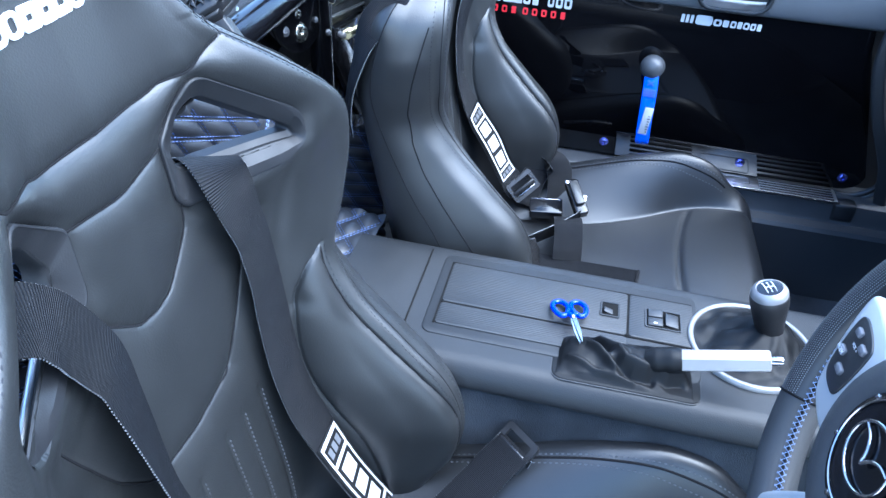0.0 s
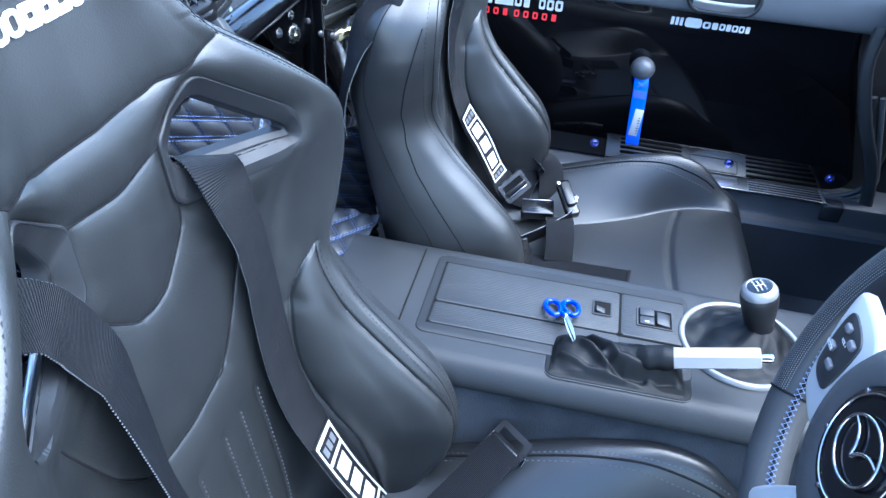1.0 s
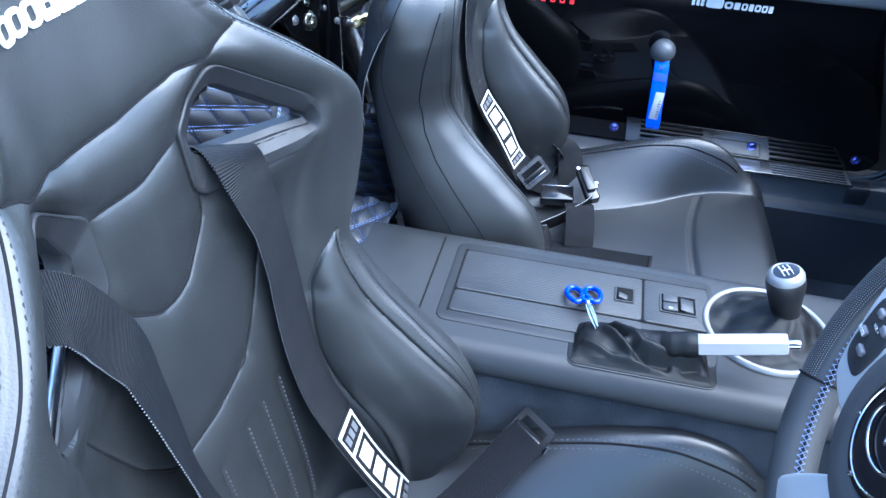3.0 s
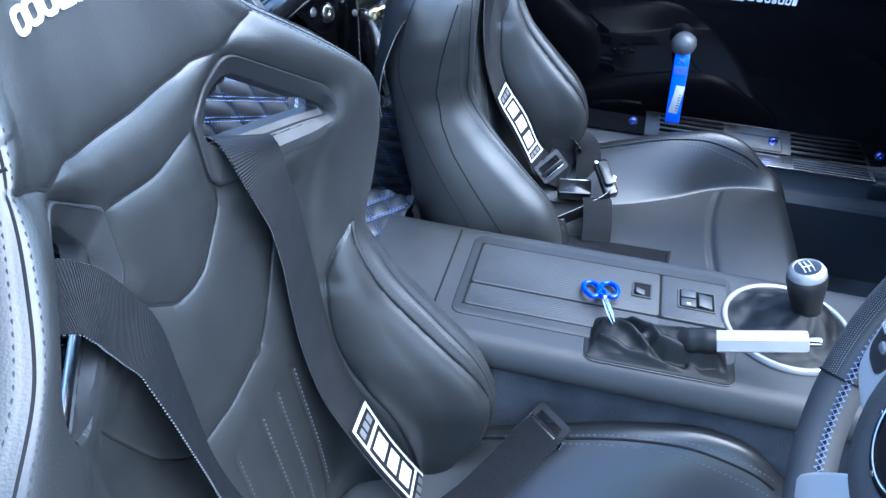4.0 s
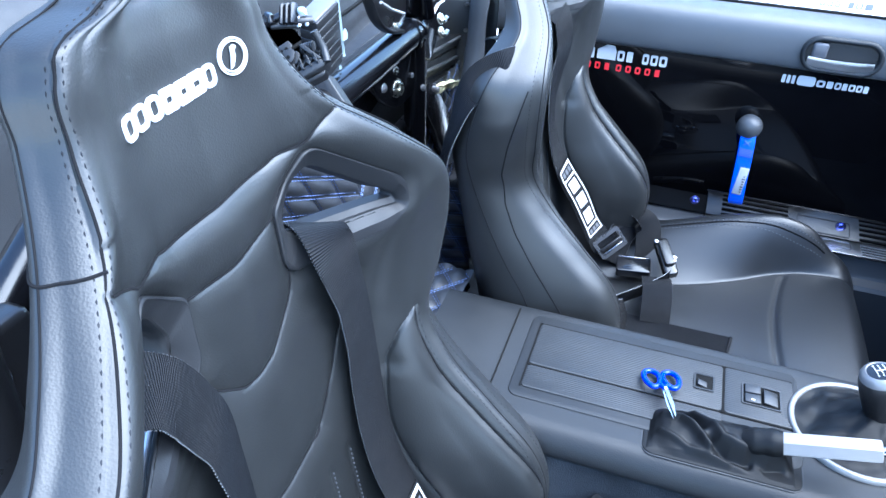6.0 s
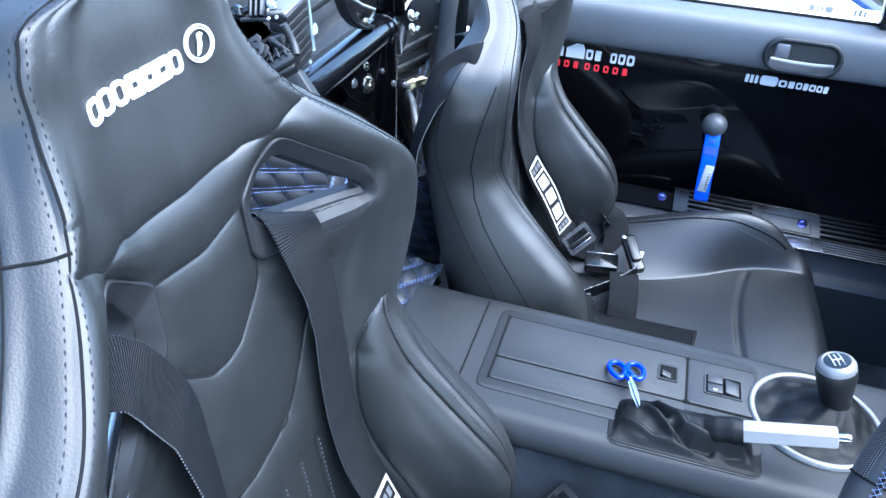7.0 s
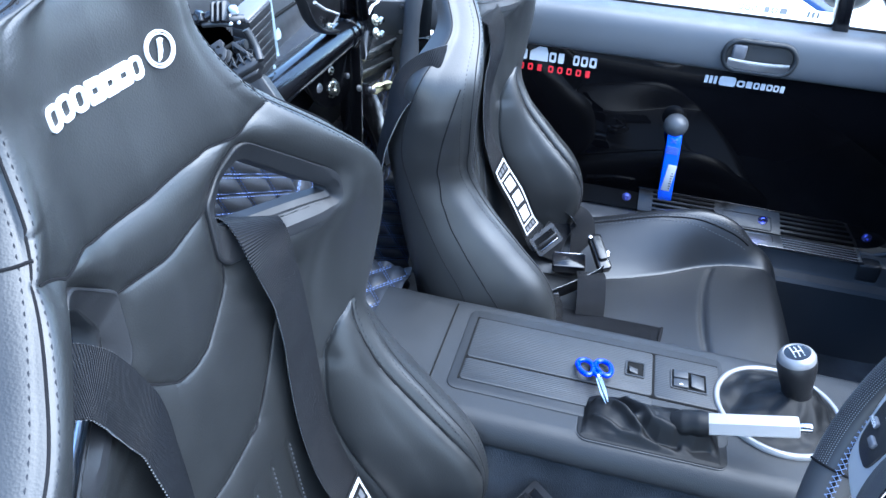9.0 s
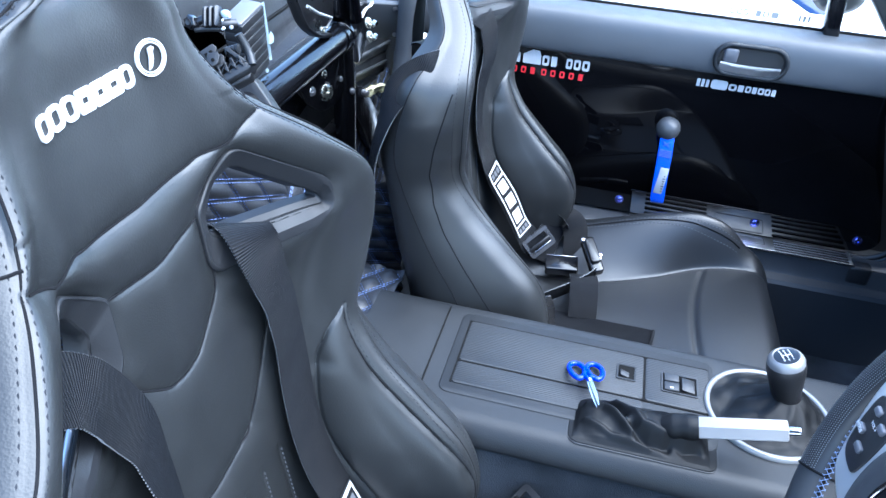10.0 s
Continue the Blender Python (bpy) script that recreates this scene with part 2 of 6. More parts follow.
def ring_plate(outer, inner, depth, m=None):
    """A flat frame between two outlines of the same number of points."""
    n = len(outer)
    verts = [(x, y, 0) for x, y in outer] + [(x, y, depth) for x, y in outer] + [(x, y, depth) for x, y in inner] + [(x, y, 0) for x, y in inner]
    faces = []
    for layer in range(4):
        for k in range(n):
            a, b = layer * n + k, layer * n + (k + 1) % n
            c, d = ((layer + 1) % 4) * n + (k + 1) % n, ((layer + 1) % 4) * n + k
            faces.append((a, b, c, d))
    return moved((verts, faces), m if m else Matrix())


def ribbon(path, across, width, thick=0.0016, steps=60, taper=None):
    """A strap along a path; across gives the strap's width direction at each point. Also returns its uv in metres."""
    both = catmull([(*p, *a) for p, a in zip(path, across)], steps)
    pts = [Vector(q[:3]) for q in both]
    sides = [Vector(q[3:]) for q in both]
    verts, uv = [], []
    run = 0.0
    ncol = 7
    for i, p in enumerate(pts):
        d = (pts[min(i + 1, steps - 1)] - pts[max(i - 1, 0)]).normalized()
        s = (sides[i] - d * sides[i].dot(d)).normalized()
        nrm = s.cross(d).normalized()
        if i:
            run += (p - pts[i - 1]).length
        loop = [(-0.5 + k / (ncol - 1), 0.5) for k in range(ncol)] + [(0.5 - k / (ncol - 1), -0.5) for k in range(ncol)]
        for a, b in loop:
            edge = 0.35 if abs(a) > 0.49 else 1.0
            verts.append(tuple(p + s * a * width + nrm * b * thick * edge))
            uv.append((a * width, run))
    n = 2 * ncol
    faces = grid_faces(steps, n, True) + [tuple(range(n))[::-1], tuple(range(len(verts) - n, len(verts)))]
    return (verts, faces), uv


def stitches(path, normals, length=0.0040, gap=0.0022, width=0.0011, lift=0.0004):
    """A row of sewn stitches: small raised dashes along a path that lies on a surface."""
    pts = [Vector(p) for p in path]
    run = [0.0]
    for a, b in zip(pts, pts[1:]):
        run.append(run[-1] + (b - a).length)
    run = np.array(run)
    P, N = np.array([tuple(p) for p in pts]), np.array([tuple(q) for q in normals])
    at = lambda A, s: Vector([np.interp(s, run, A[:, k]) for k in range(3)])
    verts, faces = [], []
    s = gap
    while s + length < run[-1]:
        a, b = at(P, s), at(P, s + length)
        n = at(N, s + length / 2).normalized()
        d = (b - a).normalized()
        w = n.cross(d).normalized() * width / 2
        up = n * (lift + width * 0.22)
        k = len(verts)
        mid = (a + b) / 2
        for q in (a - n * 0.0006, mid - w - n * 0.0002, b - n * 0.0006, mid + w - n * 0.0002, mid - d * length * 0.3 + up, mid + d * length * 0.3 + up):
            verts.append(tuple(q))
        faces += [(k, k + 1, k + 4), (k + 1, k + 5, k + 4), (k + 1, k + 2, k + 5), (k + 2, k + 3, k + 5), (k + 3, k + 4, k + 5), (k + 3, k, k + 4)]
        s += length + gap
    return verts, faces


def frame_of(origin, right, up):
    """The pose whose x runs along right and y along up."""
    x = Vector(right).normalized()
    y = (Vector(up) - x * Vector(up).dot(x)).normalized()
    z = x.cross(y)
    m = Matrix((x, y, z)).transposed().to_4x4()
    m.translation = origin
    return m


def lettering(name, words, size, m, mat, parent, align="CENTER"):
    """Words with the built-in font, as a mesh."""
    cu = bpy.data.curves.new(name, "FONT")
    cu.body, cu.size, cu.align_x, cu.extrude = words, size, align, 0.00015
    tmp = bpy.data.objects.new(name, cu)
    me = bpy.data.meshes.new_from_object(tmp)
    geo = [tuple(m @ v.co) for v in me.vertices], [tuple(f.vertices) for f in me.polygons]
    bpy.data.objects.remove(tmp)
    return part(name, geo, mat, parent, smooth=False)


def bolt(at, axis, r, mat, parent, name="bolt", label=""):
    """A hex-socket bolt with a washer."""
    m = Vector(axis).to_track_quat("Z", "Y").to_matrix().to_4x4()
    m.translation = at
    geo = join(lathe([(r * 1.5, 0), (r * 1.5, r * 0.2), (r, r * 0.25), (r, r * 0.55), (r * 0.85, r * 0.65), (r * 0.5, r * 0.65), (r * 0.45, r * 0.35)], m, 18))
    return part(name, geo, mat, parent, label, sharp=35)

# ---- large structure ----
def rounded_poly(poly, radii, n=7, m=5):
    """An outline with rounded corners, n + 1 points to a corner and m to a side."""
    size = len(poly)
    ends, out = [], []
    for k in range(size):
        p, q, r = (Vector(poly[(k + j - 1) % size]) for j in range(3))
        a, b = (p - q), (r - q)
        cut = min(radii[k], a.length * 0.45, b.length * 0.45)
        ends.append((q + a.normalized() * cut, q, q + b.normalized() * cut))
    for k in range(size):
        s, q, e = ends[k]
        for i in range(n + 1):
            t = i / n
            out.append(tuple(s * (1 - t) ** 2 + q * 2 * t * (1 - t) + e * t * t))
        nxt = ends[(k + 1) % size][0]
        for i in range(1, m):
            out.append(tuple(e.lerp(nxt, i / m)))
    return out


def build_ground():
    n = 41
    xs = np.sign(np.linspace(-1, 1, n)) * np.abs(np.linspace(-1, 1, n)) ** 3 * 400
    verts = [(x, y, 0.0) for y in xs for x in xs]
    whole("ground", (verts, grid_faces(n, n)), CONCRETE, "pale concrete driveway lying in bright daylight", "ground", kind="structure", smooth=False)


def build_floor():
    nx, ny = 60, 150
    verts = []
    for j in range(ny):
        y = -0.66 + 1.32 * j / (ny - 1)
        for i in range(nx):
            x = -0.72 + 1.52 * i / (nx - 1)
            z = 0.17 + 0.004 * noise.noise((x * 9, y * 9, 0)) + max(0, x - 0.35) * 0.8
            tunnel = max(0.0, min(1.0, (0.134 - abs(y)) / 0.022))
            top = 0.462
            z = z + (max(top, z) - z) * tunnel * tunnel * (3 - 2 * tunnel)
            verts.append((x, y, z))
    whole("floor", (verts, grid_faces(ny, nx)), CARPET, "black carpeted car floor with a raised tunnel", "floor", kind="structure")


WALL_RENDER = material("grey_brown_render", (0.14, 0.135, 0.13), 0.9, grain=90, grain_depth=0.4, vary=0.2, vary_scale=2.0, spec=0.2)


def build_unseen_walls():
    """Plain walls added out of view ahead and behind, to cut low sky light."""
    for name, at_, size in (("unseen_wall_west", (-5.5, 0.9, 1.4), (0.2, 8.8, 2.8)), ("unseen_wall_east", (6.5, 0.9, 1.4), (0.2, 8.8, 2.8))):
        whole(name, box(at_, size, 0.01), WALL_RENDER, "plain rendered wall added out of view to block low sky light", "wall", kind="structure")


build_ground()
build_unseen_walls()
build_floor()


def build_side(sign, name):
    """The sill beam under a door, with its plastic cover and outer body side."""
    y0 = 0.60 * sign
    side = thing(name, (0.0, y0, 0.17), "black plastic car sill beam beside the carpeted floor", "door sill", kind="structure")
    prof = [(-0.035, 0.16), (-0.035, 0.318), (-0.030, 0.325), (-0.010, 0.328), (-0.006, 0.334), (-0.003, 0.356), (0.0, 0.363), (0.006, 0.3665), (0.10, 0.368), (0.14, 0.36), (0.16, 0.30), (0.15, 0.15), (0.0, 0.13)]
    verts = []
    xs = np.linspace(-0.74, 0.85, 30)
    for x in xs:
        verts += [(x, y0 + sign * a, b) for a, b in prof]
    n = len(prof)
    faces = grid_faces(len(xs), n, True) + [tuple(range(n))[::-1], tuple(range(len(verts) - n, len(verts)))]
    part("sill_cover", (verts, faces), SILL, side, sharp=30)
    return side


sill_far = build_side(1, "sill_1")
sill_near = build_side(-1, "sill_2")


PLATE_METAL = material("polished_alloy", (0.70, 0.71, 0.73), 0.38, metal=1.0, vary=0.1, vary_scale=20)


def build_sill_plate():
    """Ribbed aluminium tread plate on the far sill."""
    plate = thing("sill_plate", (0.05, 0.62, 0.366), "ribbed aluminium tread plate screwed onto the sill", "sill plate")
    part("plate", box((0.052, 0.6180, 0.3685), (0.41, 0.046, 0.004), 0.001), PLATE_METAL, plate, "polished plate")
    part("bright_edge", box((0.052, 0.5942, 0.3690), (0.414, 0.002, 0.005), 0.0006), CHROME, plate, "thin bright edge")
    for k in range(5):
        for a, b in ((-0.125, -0.005), (0.118, 0.250)):
            part("rib", box(((a + b) / 2, 0.6000 + 0.0088 * k, 0.3712), (b - a, 0.0042, 0.003), 0.0012), PLASTIC_DARK, plate)
    part("badge_mark", ring_plate(round_rect(0.092, 0.026, 0.004), round_rect(0.089, 0.023, 0.003), 0.0006, frame_of((0.056, 0.623, 0.3706), (1, 0, 0), (0, 1, 0))), DARK_STEEL, plate, "engraved badge outline")


build_sill_plate()


def build_far_door():
    """Passenger door: vinyl top, gloss black acrylic card, handle, pull strap, bolts, glass."""
    door = thing("door_1", (-0.05, 0.66, 0.39), "closed car door with a gloss black acrylic card and grey vinyl top", "car door", kind="structure")
    # acrylic card
    out = [(-0.55, 0.3735), (0.25, 0.3735), (0.272, 0.3755), (0.287, 0.382), (0.296, 0.392), (0.30, 0.405), (0.262, 0.52), (0.222, 0.64), (0.214, 0.685), (-0.55, 0.685)]
    part("door_card", prism(out, 0.005, frame_of((0, 0.645, 0), (1, 0, 0), (0, 0, 1)), 0.0008), ACRYLIC, door, "gloss black acrylic sheet", sharp=25)
    part("door_skin", box((-0.12, 0.70, 0.55), (0.95, 0.06, 0.39), 0.01), PLASTIC_DARK, door)
    # padded vinyl top roll
    prof = [(0.640, 0.672), (0.632, 0.674), (0.627, 0.68), (0.626, 0.70), (0.629, 0.725), (0.635, 0.739), (0.645, 0.747), (0.662, 0.751), (0.69, 0.752), (0.70, 0.746), (0.70, 0.672)]
    prof = catmull(prof + [prof[0]], 44)[:-1]
    xs = np.linspace(-0.62, 0.26, 90)
    verts = []
    for x in xs:
        swell = 0.010 * math.exp(-((x - 0.24) / 0.05) ** 2)
        for y, z in prof:
            verts.append((x, y - swell * max(0, (z - 0.67) / 0.09), z))
    n = len(prof)
    part("door_top", (verts, grid_faces(len(xs), n, True) + [tuple(range(n))[::-1], tuple(range(len(verts) - n, len(verts)))]), TRIM_VINYL, door, "grained grey vinyl top roll")
    part("window_seal", box((-0.12, 0.696, 0.752), (0.95, 0.010, 0.007), 0.002), RUBBER, door)
    # inner handle: oval bezel, dark well, chrome lever and lock tab
    hx, hz = -0.018, 0.7055
    m = frame_of((hx, 0.6265, hz), (1, 0, 0.0), (0, 0, 1))
    handle = part("handle_bezel", ring_plate(round_rect(0.122, 0.058, 0.0285, 10), round_rect(0.106, 0.042, 0.0205, 10), 0.006, m), PLASTIC, door, "oval grey bezel", sharp=40)
    rim = [(m @ Vector((x, y, 0.005))) for x, y in round_rect(0.114, 0.050, 0.0245, 10)]
    part("bezel_rim", tube([*rim, rim[0]], 0.0042, 10, caps=False), PLASTIC, handle)
    part("handle_well", prism(round_rect(0.108, 0.044, 0.0215, 10), 0.0012, m), PLASTIC_DARK, handle, "dark recessed well")
    lever = [(hx - 0.049, 0.6205, hz - 0.0125), (hx - 0.02, 0.6185, hz - 0.0140), (hx + 0.02, 0.6185, hz - 0.0140), (hx + 0.049, 0.6205, hz - 0.0125)]
    part("door_handle", ribbon(lever, [(0, -0.35, 1)] * 4, 0.019, 0.005, 24)[0], PLATE_METAL, handle, "chrome pull lever")
    part("lock_tab", box((hx - 0.034, 0.621, hz + 0.007), (0.023, 0.008, 0.024), 0.0038), GREY_PAD, handle, "grey lock tab")
    # blue bolts
    for x in (-0.178, 0.078, 0.262):
        bolt((x, 0.640, 0.398), (0, -1, 0.1), 0.0058, BLUE_METAL, door, label="blue anodised bolt")
    # rubber ball and pull strap
    part("door_buffer", lathe([(0.003, 0.022), (0.012, 0.020), (0.019, 0.012), (0.022, 0.002), (0.019, -0.008), (0.013, -0.014), (0.010, -0.02)], frame_of((-0.122, 0.626, 0.566), (1, 0, 0), (0, 0, 1)), 28), BUMPER_GREY, door, "grey domed rubber stop")
    a = (1, 0, 0.05)
    pts = [(-0.122, 0.632, 0.562), (-0.120, 0.612, 0.552), (-0.117, 0.608, 0.52), (-0.114, 0.609, 0.47), (-0.110, 0.614, 0.425), (-0.109, 0.624, 0.416), (-0.111, 0.630, 0.43), (-0.116, 0.628, 0.50), (-0.120, 0.634, 0.555)]
    geo, uv = ribbon(pts, [a] * len(pts), 0.024, 0.002, 80)
    strap = part("pull_strap", geo, WEBBING_BLUE, door, "bright blue nylon webbing loop", uv=uv)
    part("strap_tag", box((-0.1125, 0.6085, 0.468), (0.0155, 0.0016, 0.055), 0.0006, pose(0, 0, 0, 3, 3, 0)), WHITE_PRINT, strap, "white printed tag")
    for k in range(9):
        part("tag_bar", box((-0.1085, 0.6073, 0.447 + 0.0052 * k), (0.0030 + 0.0012 * (k % 3), 0.0005, 0.0022), 0, pose(0, 0, 0, 3, 3, 0)), GREY_PAD, strap)
    for k in range(5):
        part("tack_seam", box((-0.1182, 0.6065, 0.530 - 0.0030 * k), (0.022, 0.0012, 0.0010), 0.0004, pose(0, 0, 0, 0, 4, 0)), THREAD_BLUE, strap)
    for s in (-1, 1):
        part("tack_seam", box((-0.1195, 0.6068, 0.5425), (0.014, 0.0012, 0.0012), 0.0004, pose(0, 0, 0, 0, 40 * s, 0)), THREAD_BLUE, strap)
    # printed marks on the card, as plain blocks
    m = frame_of((0, 0.6398, 0.643), (1, 0, 0), (0, 0, 1))
    def row(name, mm, spans, height, mat, label, rings=()):
        for k, (x0, x1) in enumerate(spans):
            mk = mm @ pose((x0 + x1) / 2, height / 2, 0)
            w = x1 - x0
            if k in rings:
                geo = ring_plate(round_rect(w, height, w * 0.28), round_rect(w * 0.42, height * 0.5, w * 0.1), 0.0006, mk)
            else:
                geo = prism(round_rect(w * 0.86, height, w * 0.15), 0.0006, mk)
            part(name, geo, mat, door, label, smooth=False)

    row("white_mark", m, [(-0.438, -0.424), (-0.420, -0.405), (-0.3655, -0.353), (-0.350, -0.338), (-0.322, -0.311), (-0.308, -0.296), (-0.293, -0.280)], 0.0185, WHITE_PRINT, "white printed shape", (0, 2, 4, 5, 6))
    mark = [(-0.401, 0.0), (-0.368, 0.0), (-0.368, 0.016), (-0.372, 0.0255), (-0.385, 0.0262), (-0.395, 0.020), (-0.401, 0.0165)]
    part("door_mark", prism(mark, 0.0006, m), WHITE_PRINT, door, "white door-shaped print", smooth=False)
    m2 = frame_of((0, 0.6398, 0.624), (1, 0, 0), (0, 0, 1))
    row("red_mark", m2, [(-0.432 + 0.0168 * k - (0.004 if k < 4 else 0), -0.4225 + 0.0168 * k - (0.004 if k < 4 else 0)) for k in range(9)], 0.0125, RED_PRINT, "red printed shape", (1, 2, 4, 5, 6, 7))
    m3 = frame_of((0, 0.6398, 0.6465), (1, 0, 0), (0, 0, 1))
    row("white_bar", m3, [(-0.093, -0.0865), (-0.085, -0.079), (-0.0775, -0.0715)], 0.0135, WHITE_PRINT, "white printed bar")
    part("rounded_mark", prism(round_rect(0.028, 0.0165, 0.005), 0.0006, m3 @ pose(-0.0545, 0.007, 0)), WHITE_PRINT, door, "white rounded print", smooth=False)
    row("white_bar", m3, [(-0.0385, -0.025), (-0.0235, -0.0125), (-0.0105, -0.001), (0.0005, 0.009), (0.0105, 0.0205), (0.0220, 0.0310), (0.0325, 0.0405)], 0.0115, WHITE_PRINT, "white printed bar", (0, 2, 4, 5))
    # window glass with a mark seen from behind, and its post
    glass = part("window_pane", prism([(-0.60, 0.755), (0.30, 0.755), (0.28, 1.00), (-0.60, 1.10)], 0.004, frame_of((0, 0.708, 0), (1, 0, 0), (0, 0, 1))), GLASS, door, "clear raised side window", smooth=False)
    glass.visible_shadow = False
    m4 = frame_of((0, 0.7036, 0.7600), (1, 0, 0), (0, 0, 1))
    row("pane_bar", m4, [(-0.062, -0.053), (-0.051, -0.042), (-0.040, -0.031), (-0.020, -0.010), (-0.008, 0.003), (0.005, 0.019), (0.050, 0.055), (0.057, 0.063), (0.065, 0.070)], 0.0105, GREY_PRINT, "pale bar printed on the glass", (0, 1, 2, 4))
    part("pane_bar", ring_plate(round_rect(0.026, 0.015, 0.004), round_rect(0.022, 0.011, 0.003), 0.0005, m4 @ pose(0.034, 0.005, 0)), GREY_PRINT, door, "pale bars printed on the glass", smooth=False)
    part("window_post", box((0.090, 0.684, 0.85), (0.025, 0.026, 0.222), 0.004, pose(0, 0, 0, 0, -7, 0)), GLOSS_BLACK, door, "gloss black window post")
    mirror = part("mirror_arm", prism([(0.168, 0.755), (0.32, 0.755), (0.32, 0.90), (0.05, 0.90), (0.105, 0.83)], 0.03, frame_of((0.03, 0.735, 0), (1, 0, 0), (0, 0, 1)), 0.004), PLASTIC_DARK, door, "black mirror foot")
    part("mirror_shell", lathe([(0.002, 0.03), (0.03, 0.022), (0.045, 0.0), (0.045, -0.03), (0.03, -0.05), (0.002, -0.055)], frame_of((0.128, 0.81, 0.788), (1, 0, 0), (0, 0, 1)) @ Matrix.Diagonal((1.0, 0.75, 0.6, 1)), 24), BUMPER_GREY, mirror, "grey mirror shell")


GREY_PRINT = material("pale_grey_print", (0.30, 0.29, 0.27), 0.5, vary=0.05)
build_far_door()


def build_dash_end():
    """Dark dashboard end, kick panel and vent ahead of the far door."""
    dash = thing("dashboard", (0.42, 0.3, 0.5), "dark grey moulded dashboard end with a round vent", "dashboard", kind="structure")
    prof = [(0.245, 0.70), (0.24, 0.735), (0.26, 0.765), (0.34, 0.79), (0.52, 0.82), (0.62, 0.80), (0.62, 0.45), (0.44, 0.44), (0.36, 0.46), (0.315, 0.50), (0.275, 0.60)]
    prof = catmull(prof + [prof[0]], 60)[:-1]
    ys = np.linspace(-0.62, 0.612, 24)
    verts = [(x + 0.10 * (y < -0.1), y, z) for y in ys for x, z in prof]
    n = len(prof)
    part("dash_body", (verts, grid_faces(len(ys), n, True) + [tuple(range(n))[::-1], tuple(range(len(verts) - n, len(verts)))]), PLASTIC, dash)
    edge = [(0.235, 0.624, 0.69), (0.238, 0.622, 0.62), (0.27, 0.62, 0.53), (0.315, 0.62, 0.44), (0.335, 0.62, 0.36)]
    part("edge_trim", ribbon(edge, [(0.8, -0.2, 0.3)] * 5, 0.022, 0.010, 30)[0], PLASTIC_GREY, dash, "grey door-seal trim")
    m = frame_of((0.262, 0.60, 0.722), (0, 1, 0), (0.25, 0, 1))
    ring = lathe([(0.040, -0.01), (0.040, 0.006), (0.037, 0.010), (0.031, 0.010), (0.028, 0.0), (0.028, -0.01)], m @ pose(0, 0, 0, 0, 180, 0), 36)
    part("vent_ring", ring, CHROME, dash, "bright vent ring")
    part("kick_panel", box((0.58, 0.600, 0.33), (0.30, 0.03, 0.30), 0.01), CARPET, dash)
    for g, r in ((0.010, 0.0055), (0.024, 0.0045)):
        seal = [(0.255, 0.640, 0.368 - g * 0.2), (0.285, 0.638, 0.371 - g * 0.6), (0.306 + g * 0.6, 0.636, 0.384 - g * 0.4), (0.314 + g, 0.634, 0.405), (0.298 + g, 0.632, 0.46), (0.262 + g, 0.630, 0.57)]
        part("door_seal", tube(seal, r, 10, 40), PLASTIC_GREY if g < 0.02 else TRIM_VINYL, dash, "rubber door seal")
    part("pillar_panel", box((0.66, 0.70, 0.42), (0.62, 0.05, 0.72), 0.02), PLASTIC_DARK, dash, "black front pillar panel")
    part("sill_end_cap", box((0.272, 0.607, 0.350), (0.040, 0.030, 0.036), 0.005), PLASTIC_DARK, dash, "black sill end cap")
    for k, (x, z) in enumerate(((0.66, 0.33), (0.69, 0.26))):
        part("bulkhead_panel", box((x, 0.33, z), (0.02, 0.60, 0.10), 0.006), CARPET, dash)


build_dash_end()


def quilt_panel(name, origin, ax, ay, la, lb, label, seams):
    """Quilted padding with twin blue seams. ax, ay: the panel's directions; la, lb its lengths; seams: (angle, spacing) of each family."""
    m = frame_of(origin, ax, ay)
    step = 0.0021
    na, nb = int(la / step) + 1, int(lb / step) + 1
    ga, gb = np.meshgrid(np.linspace(0, la, na), np.linspace(0, lb, nb), indexing="xy")
    h = np.full(ga.shape, 1.0)
    for angle, gap in seams:
        n0, n1 = -math.sin(radians(angle)), math.cos(radians(angle))
        h *= np.abs(np.sin(math.pi * (ga * n0 + gb * n1) / gap)) ** 0.7
    verts = [tuple(m @ Vector((float(x), float(y), 0.0062 * float(z)))) for x, y, z in zip(ga.ravel(), gb.ravel(), h.ravel())]
    panel = whole(name, (verts, grid_faces(nb, na)), QUILT, label, "bulkhead", kind="structure")
    geos = []
    nrm = m.to_3x3() @ Vector((0, 0, 1))
    for angle, gap in seams:
        d = (math.cos(radians(angle)), math.sin(radians(angle)))
        n0, n1 = -d[1], d[0]
        for k in range(-40, 41):
            for off in (-0.0018, 0.0018):
                line = []
                for t in np.linspace(-0.9, 0.9, 220):
                    x, y = d[0] * t + n0 * (k * gap + off), d[1] * t + n1 * (k * gap + off)
                    if 0 <= x <= la and 0 <= y <= lb:
                        line.append(m @ Vector((x, y, 0.0026)))
                if len(line) > 2:
                    geos.append(stitches(line, [nrm] * len(line), 0.0046, 0.0010, 0.0012))
    ROOT[panel.name] = Vector((0, 0, 0))
    tagged(part("stitching", join(*geos), THREAD_BLUE, panel, "blue twin seams"), kind="stuff")
    return panel


